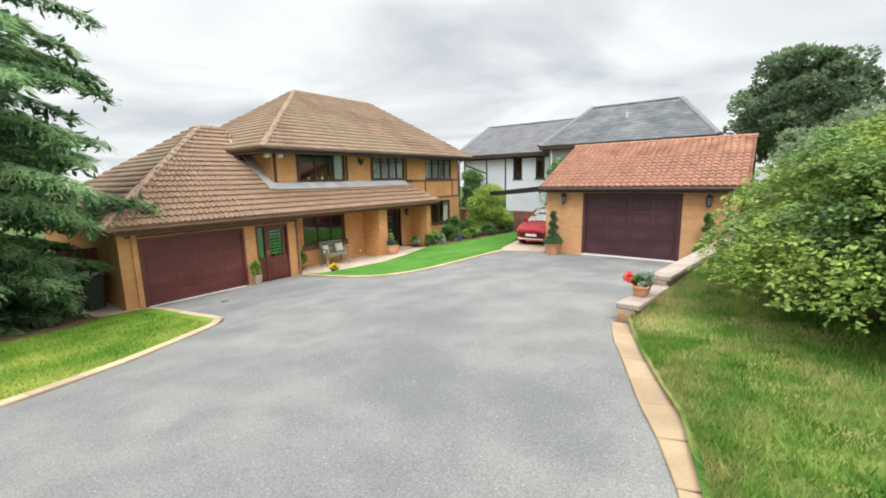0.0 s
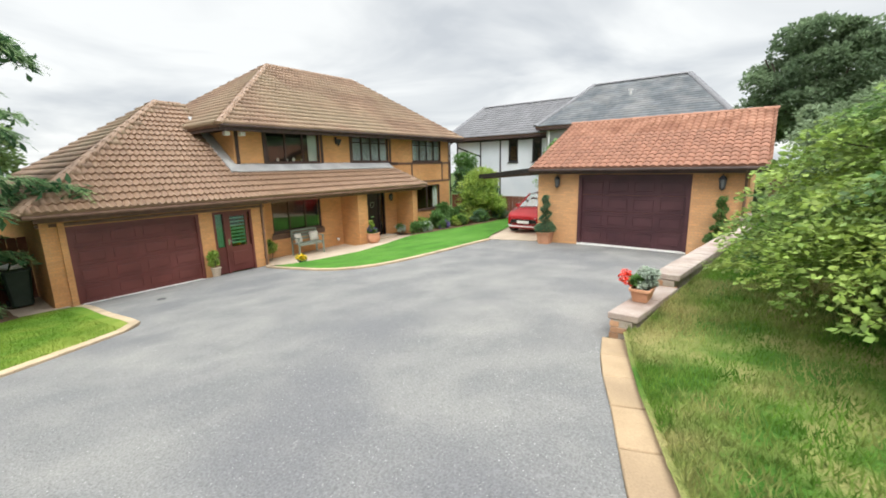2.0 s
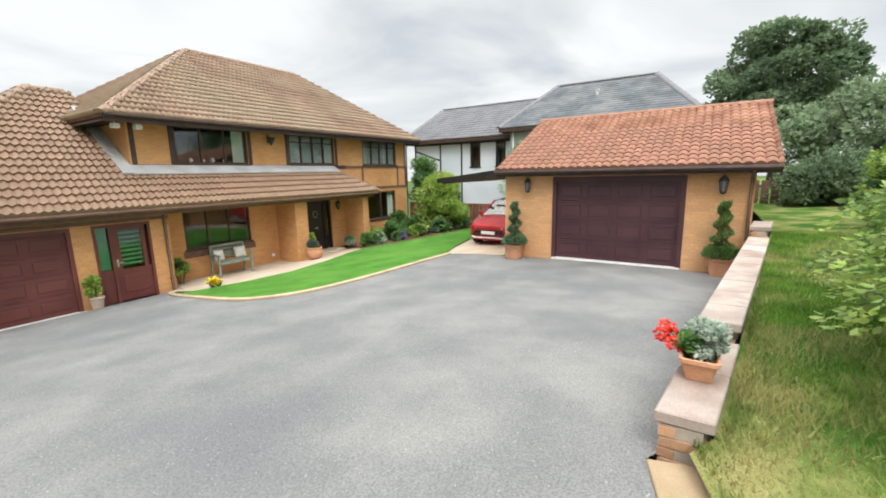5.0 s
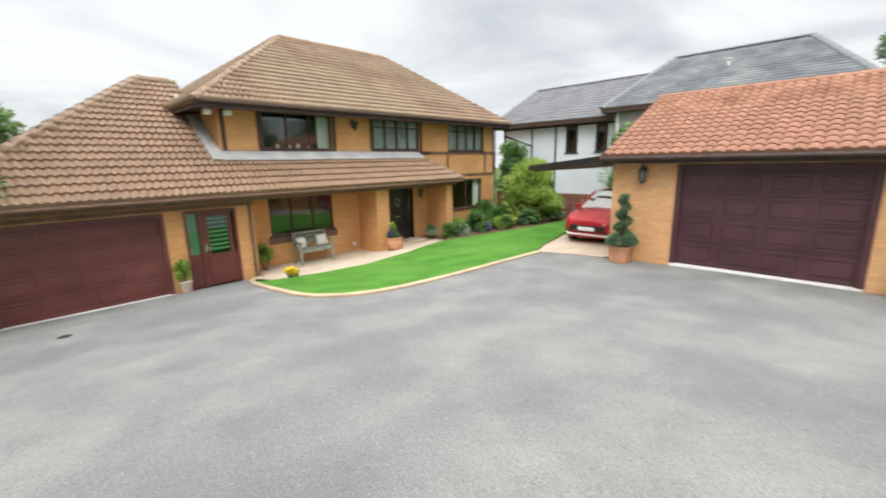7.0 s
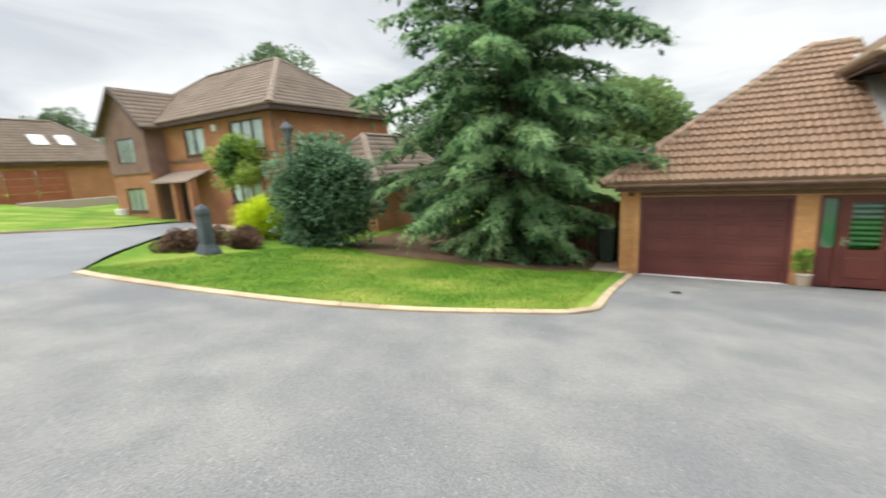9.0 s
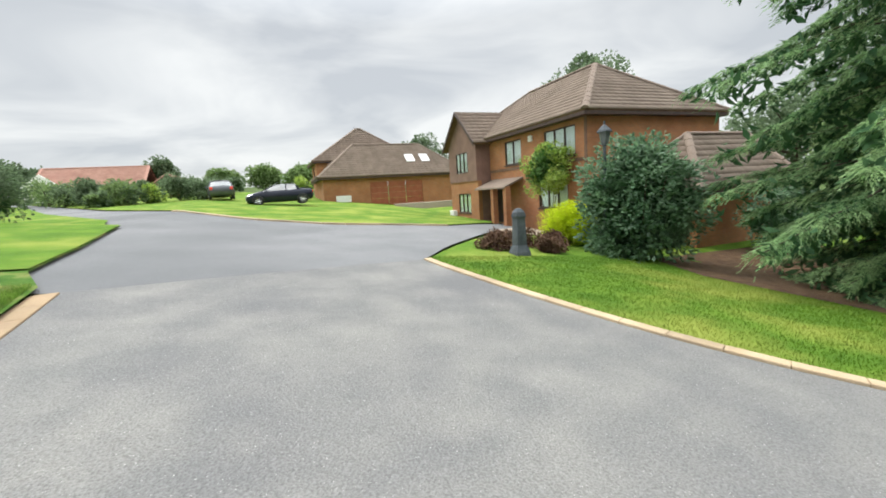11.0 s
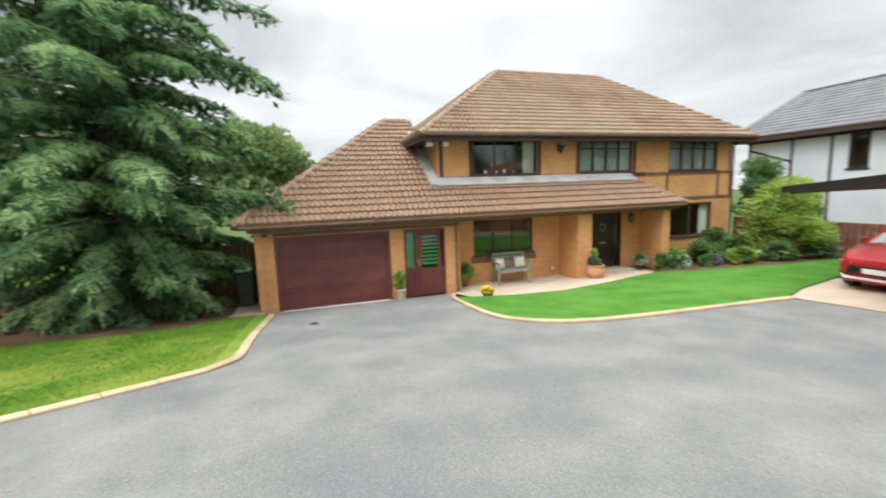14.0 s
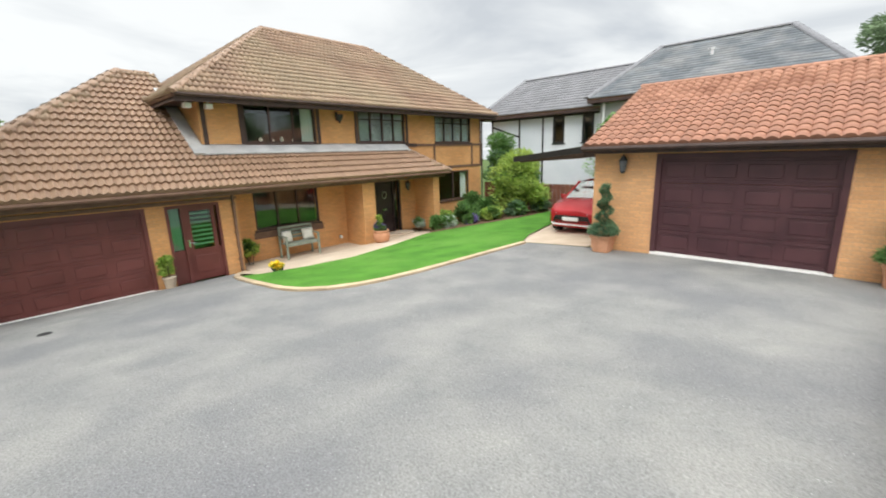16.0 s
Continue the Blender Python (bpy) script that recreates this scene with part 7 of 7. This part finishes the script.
prism(bm, [(-15.2, 25.97, 4.75), (-13.3, 25.97, 4.1), (-13.3, 25.97, 4.0), (-15.2, 25.97, 4.65)], (0, 0.03, 0))
part("timber_framing", bm, BLACK, ah, "black applied timbers")
hip_roof(ah, -16.0, -6.0, 25.5, 34.5, 5.3, 2.45, GREYTILE, 0.6, hips=(1, 0), label="grey tiled roof")
bh = thing("house", (-4, 30, 0), "grey rendered house with large slate hipped roof", "house")
wall("wall", -8.2, 0.7, 25.4, 25.65, 0.2, 5.6, [], RENDERG, bh, "x")
wall("wall", -8.2, -7.95, 25.65, 34.6, 0.2, 5.6, [], RENDERG, bh)
hip_roof(bh, -8.75, 1.0, 25.0, 35.0, 5.62, 2.75, SLATE, 1.75, ridge_mat=GREYTILE, tile=(0.34, 0.30), amp=0.004, hips=(1, 1.43), label="weathered slate hipped roof")
bm = bmesh.new()
tube(bm, (-8.0, 25.3, 0.4), (-8.0, 25.3, 5.4), 0.05)
part("downpipe", bm, PLATE, bh)
bm = bmesh.new()
k = 2.75 / 5.0
tube(bm, (-4.2, 28.0, 5.62 + 3 * k), (-4.2, 28.0, 5.62 + 3 * k + 0.28), 0.07)
tube(bm, (-4.2, 28.0, 5.62 + 3 * k + 0.28), (-4.2, 28.0, 5.62 + 3 * k + 0.33), 0.13)
part("roof_vent", bm, PLATE, bh)

# dark sheet added behind the panes in place of an unlit room
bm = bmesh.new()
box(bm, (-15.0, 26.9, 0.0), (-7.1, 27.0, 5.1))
part("interior", bm, ROOM_SHADE, ah)
# planting up the road
ROADSIDE = ((11.0, -33, 1.6, 1.1, FARLEAF2), (13.5, -35, 1.3, 1.2, FARLEAF), (9.3, -34, 1.0, 0.9, LIMELEAF), (16.0, -38, 2.0, 1.2, FARLEAF2), (8.0, -37, 1.7, 1.4, FARLEAF), (19.5, -44, 2.2, 1.4, FARLEAF2), (6.0, -36.5, 1.4, 1.0, FARLEAF), (-1.6, -36, 1.1, 1.3, LIMELEAF), (11.8, -31.5, 0.9, 0.7, FARLEAF2))
for i, (x, y, r, h, m) in enumerate(ROADSIDE):
    z = gz(x, y)
    shrub("roadside_shrub", (x, y, z + h * 0.7), (r, r, h), m, FARLEAF, 1800, 0.2, "rounded roadside shrub up the lane", "shrub", 22, 130 + i, "roadside shrubs", True, z)
shrub("dark_hedge", (9.5, -13.6, gz(9.5, -13.6) + 1.3), (1.6, 1.6, 1.4), FARLEAF, CEDAR_SHADE, 9000, 0.13, "dark rounded bush on the verge by the road", seed=150, lumps_n=50, base_z=gz(9.5, -13.6))
for i, (x, y, h, r, m) in enumerate(((15.5, -66, 5.6, 2.4, FARLEAF), (2.0, -66, 4.2, 3.0, FARLEAF2), (-3.5, -62, 4.8, 3.2, FARLEAF2), (-21.0, -58, 9.6, 4.0, FARLEAF), (-29, -56, 10.5, 4.6, FARLEAF), (-36, -16, 8.5, 5, FARLEAF), (7.5, -64, 3.6, 2.4, FARLEAF2), (30, -62, 5.0, 4.0, FARLEAF), (-42, -40, 8, 7, FARLEAF2))):
    broad_tree("distant_tree", (x, y, gz(x, y) - 0.3), h, (r, r, h * 0.42), m, "distant rounded tree beyond the houses", 5200, 0.36, 160 + i, 44)
broad_tree("tall_tree", (-27.0, -27.5, -0.3), 14.9, (4.3, 4.3, 4.2), FARLEAF, "tall dark broadleaf tree behind the brick house", 12000, 0.34, 165, 60)
for i in range(7):
    x = 5.0 + i * 2.2
    shrub("boundary_hedge", (x, -50, gz(x, -50) + 1.1), (1.5, 0.9, 1.2), FARLEAF, FARLEAF, 1500, 0.22, "distant dark clipped hedge", "hedge", 24, 180 + i, "boundary hedge", False, gz(x, -50))

# ---- grass ----


def grass(name, n, pick, height, size, material, seed, label):
    r = np.random.RandomState(seed)
    pts = []
    while len(pts) < n:
        x, y = pick(r)
        if x is not None:
            pts.append((x, y, height(x, y)))
    C = np.array(pts)
    az = r.uniform(0, 6.283, n)
    L = size * r.uniform(0.5, 1.3, n)
    lean = r.normal(0, 0.45, (n, 2)) * L[:, None]
    w = 0.0055 + 0.004 * r.uniform(0, 1, n)
    a = C + np.stack([np.cos(az) * w, np.sin(az) * w, np.full(n, -0.01)], 1)
    b = C - np.stack([np.cos(az) * w, np.sin(az) * w, np.full(n, 0.01)], 1)
    c = C + np.stack([lean[:, 0], lean[:, 1], L], 1)
    return tagged(from_arrays(name, np.stack([a, b, c], 1).reshape(-1, 3), np.arange(3 * n).reshape(n, 3), material, None, "stuff"), label)


def pick_bank(r):
    y = r.uniform(-3.5, 14.0)
    x = edge_x(y) + 0.05 + 5.5 * r.uniform(0, 1) ** 1.5
    return x, y


def pick_lawn(r):
    x, y = r.uniform(-11, -2.6), r.uniform(-5.5, 3.0)
    return (x, y) if in_lawn(x, y) else (None, None)


in_lawn = poly_inside([tuple(p) for p in lawn_loop])
in_mulch = poly_inside([(-8.6, -3.0), (-9.2, 0.2), (-9.9, 1.6), (-11.0, 2.3), (-16, 2.2), (-18, -2), (-17, -6), (-12, -6.4), (-9.6, -5.4)])
grass("bank_grass", 110000, pick_bank, bank_z, 0.07, BLADE, 5, "short uneven grass blades on the bank")
grass("lawn_grass", 45000, lambda r: (lambda p: p if p[0] is not None and not in_mulch(*p) else (None, None))(pick_lawn(r)), lambda x, y: gz(x, y) + 0.035, 0.035, LAWN, 6, "short mown grass blades of the lawn")


# ---- loose grit on the drive ----
r = np.random.RandomState(77)
G = []
in_drive = poly_inside([tuple(p) for p in drive_loop])
while len(G) < 14000:
    x, y = r.normal(0.5, 3.2), r.normal(2.6, 3.2)
    if in_drive(x, y):
        G.append((x, y, gz(x, y)))
G = np.array(G)
k = len(G)
w = r.uniform(0.0025, 0.0065, k)
az = r.uniform(0, 6.283, k)
base = [G + np.stack([np.cos(az + q) * w, np.sin(az + q) * w * 0.8, np.zeros(k)], 1) for q in (0, 1.9, 3.9)]
top = G + np.stack([np.zeros(k), np.zeros(k), w * 0.9], 1)
V = np.stack([*base, top], 1).reshape(-1, 3)
F = (np.array([[0, 1, 3], [1, 2, 3], [2, 0, 3]])[None] + (np.arange(k) * 4)[:, None, None]).reshape(-1, 3)
tagged(from_arrays("grit", V, F, mat("pale_grit", (0.30, 0.29, 0.28), (0.48, 0.47, 0.45), 0.9, 3, 10, 0, island=0.4), None, "stuff"), "loose pale grit scattered on the worn asphalt")
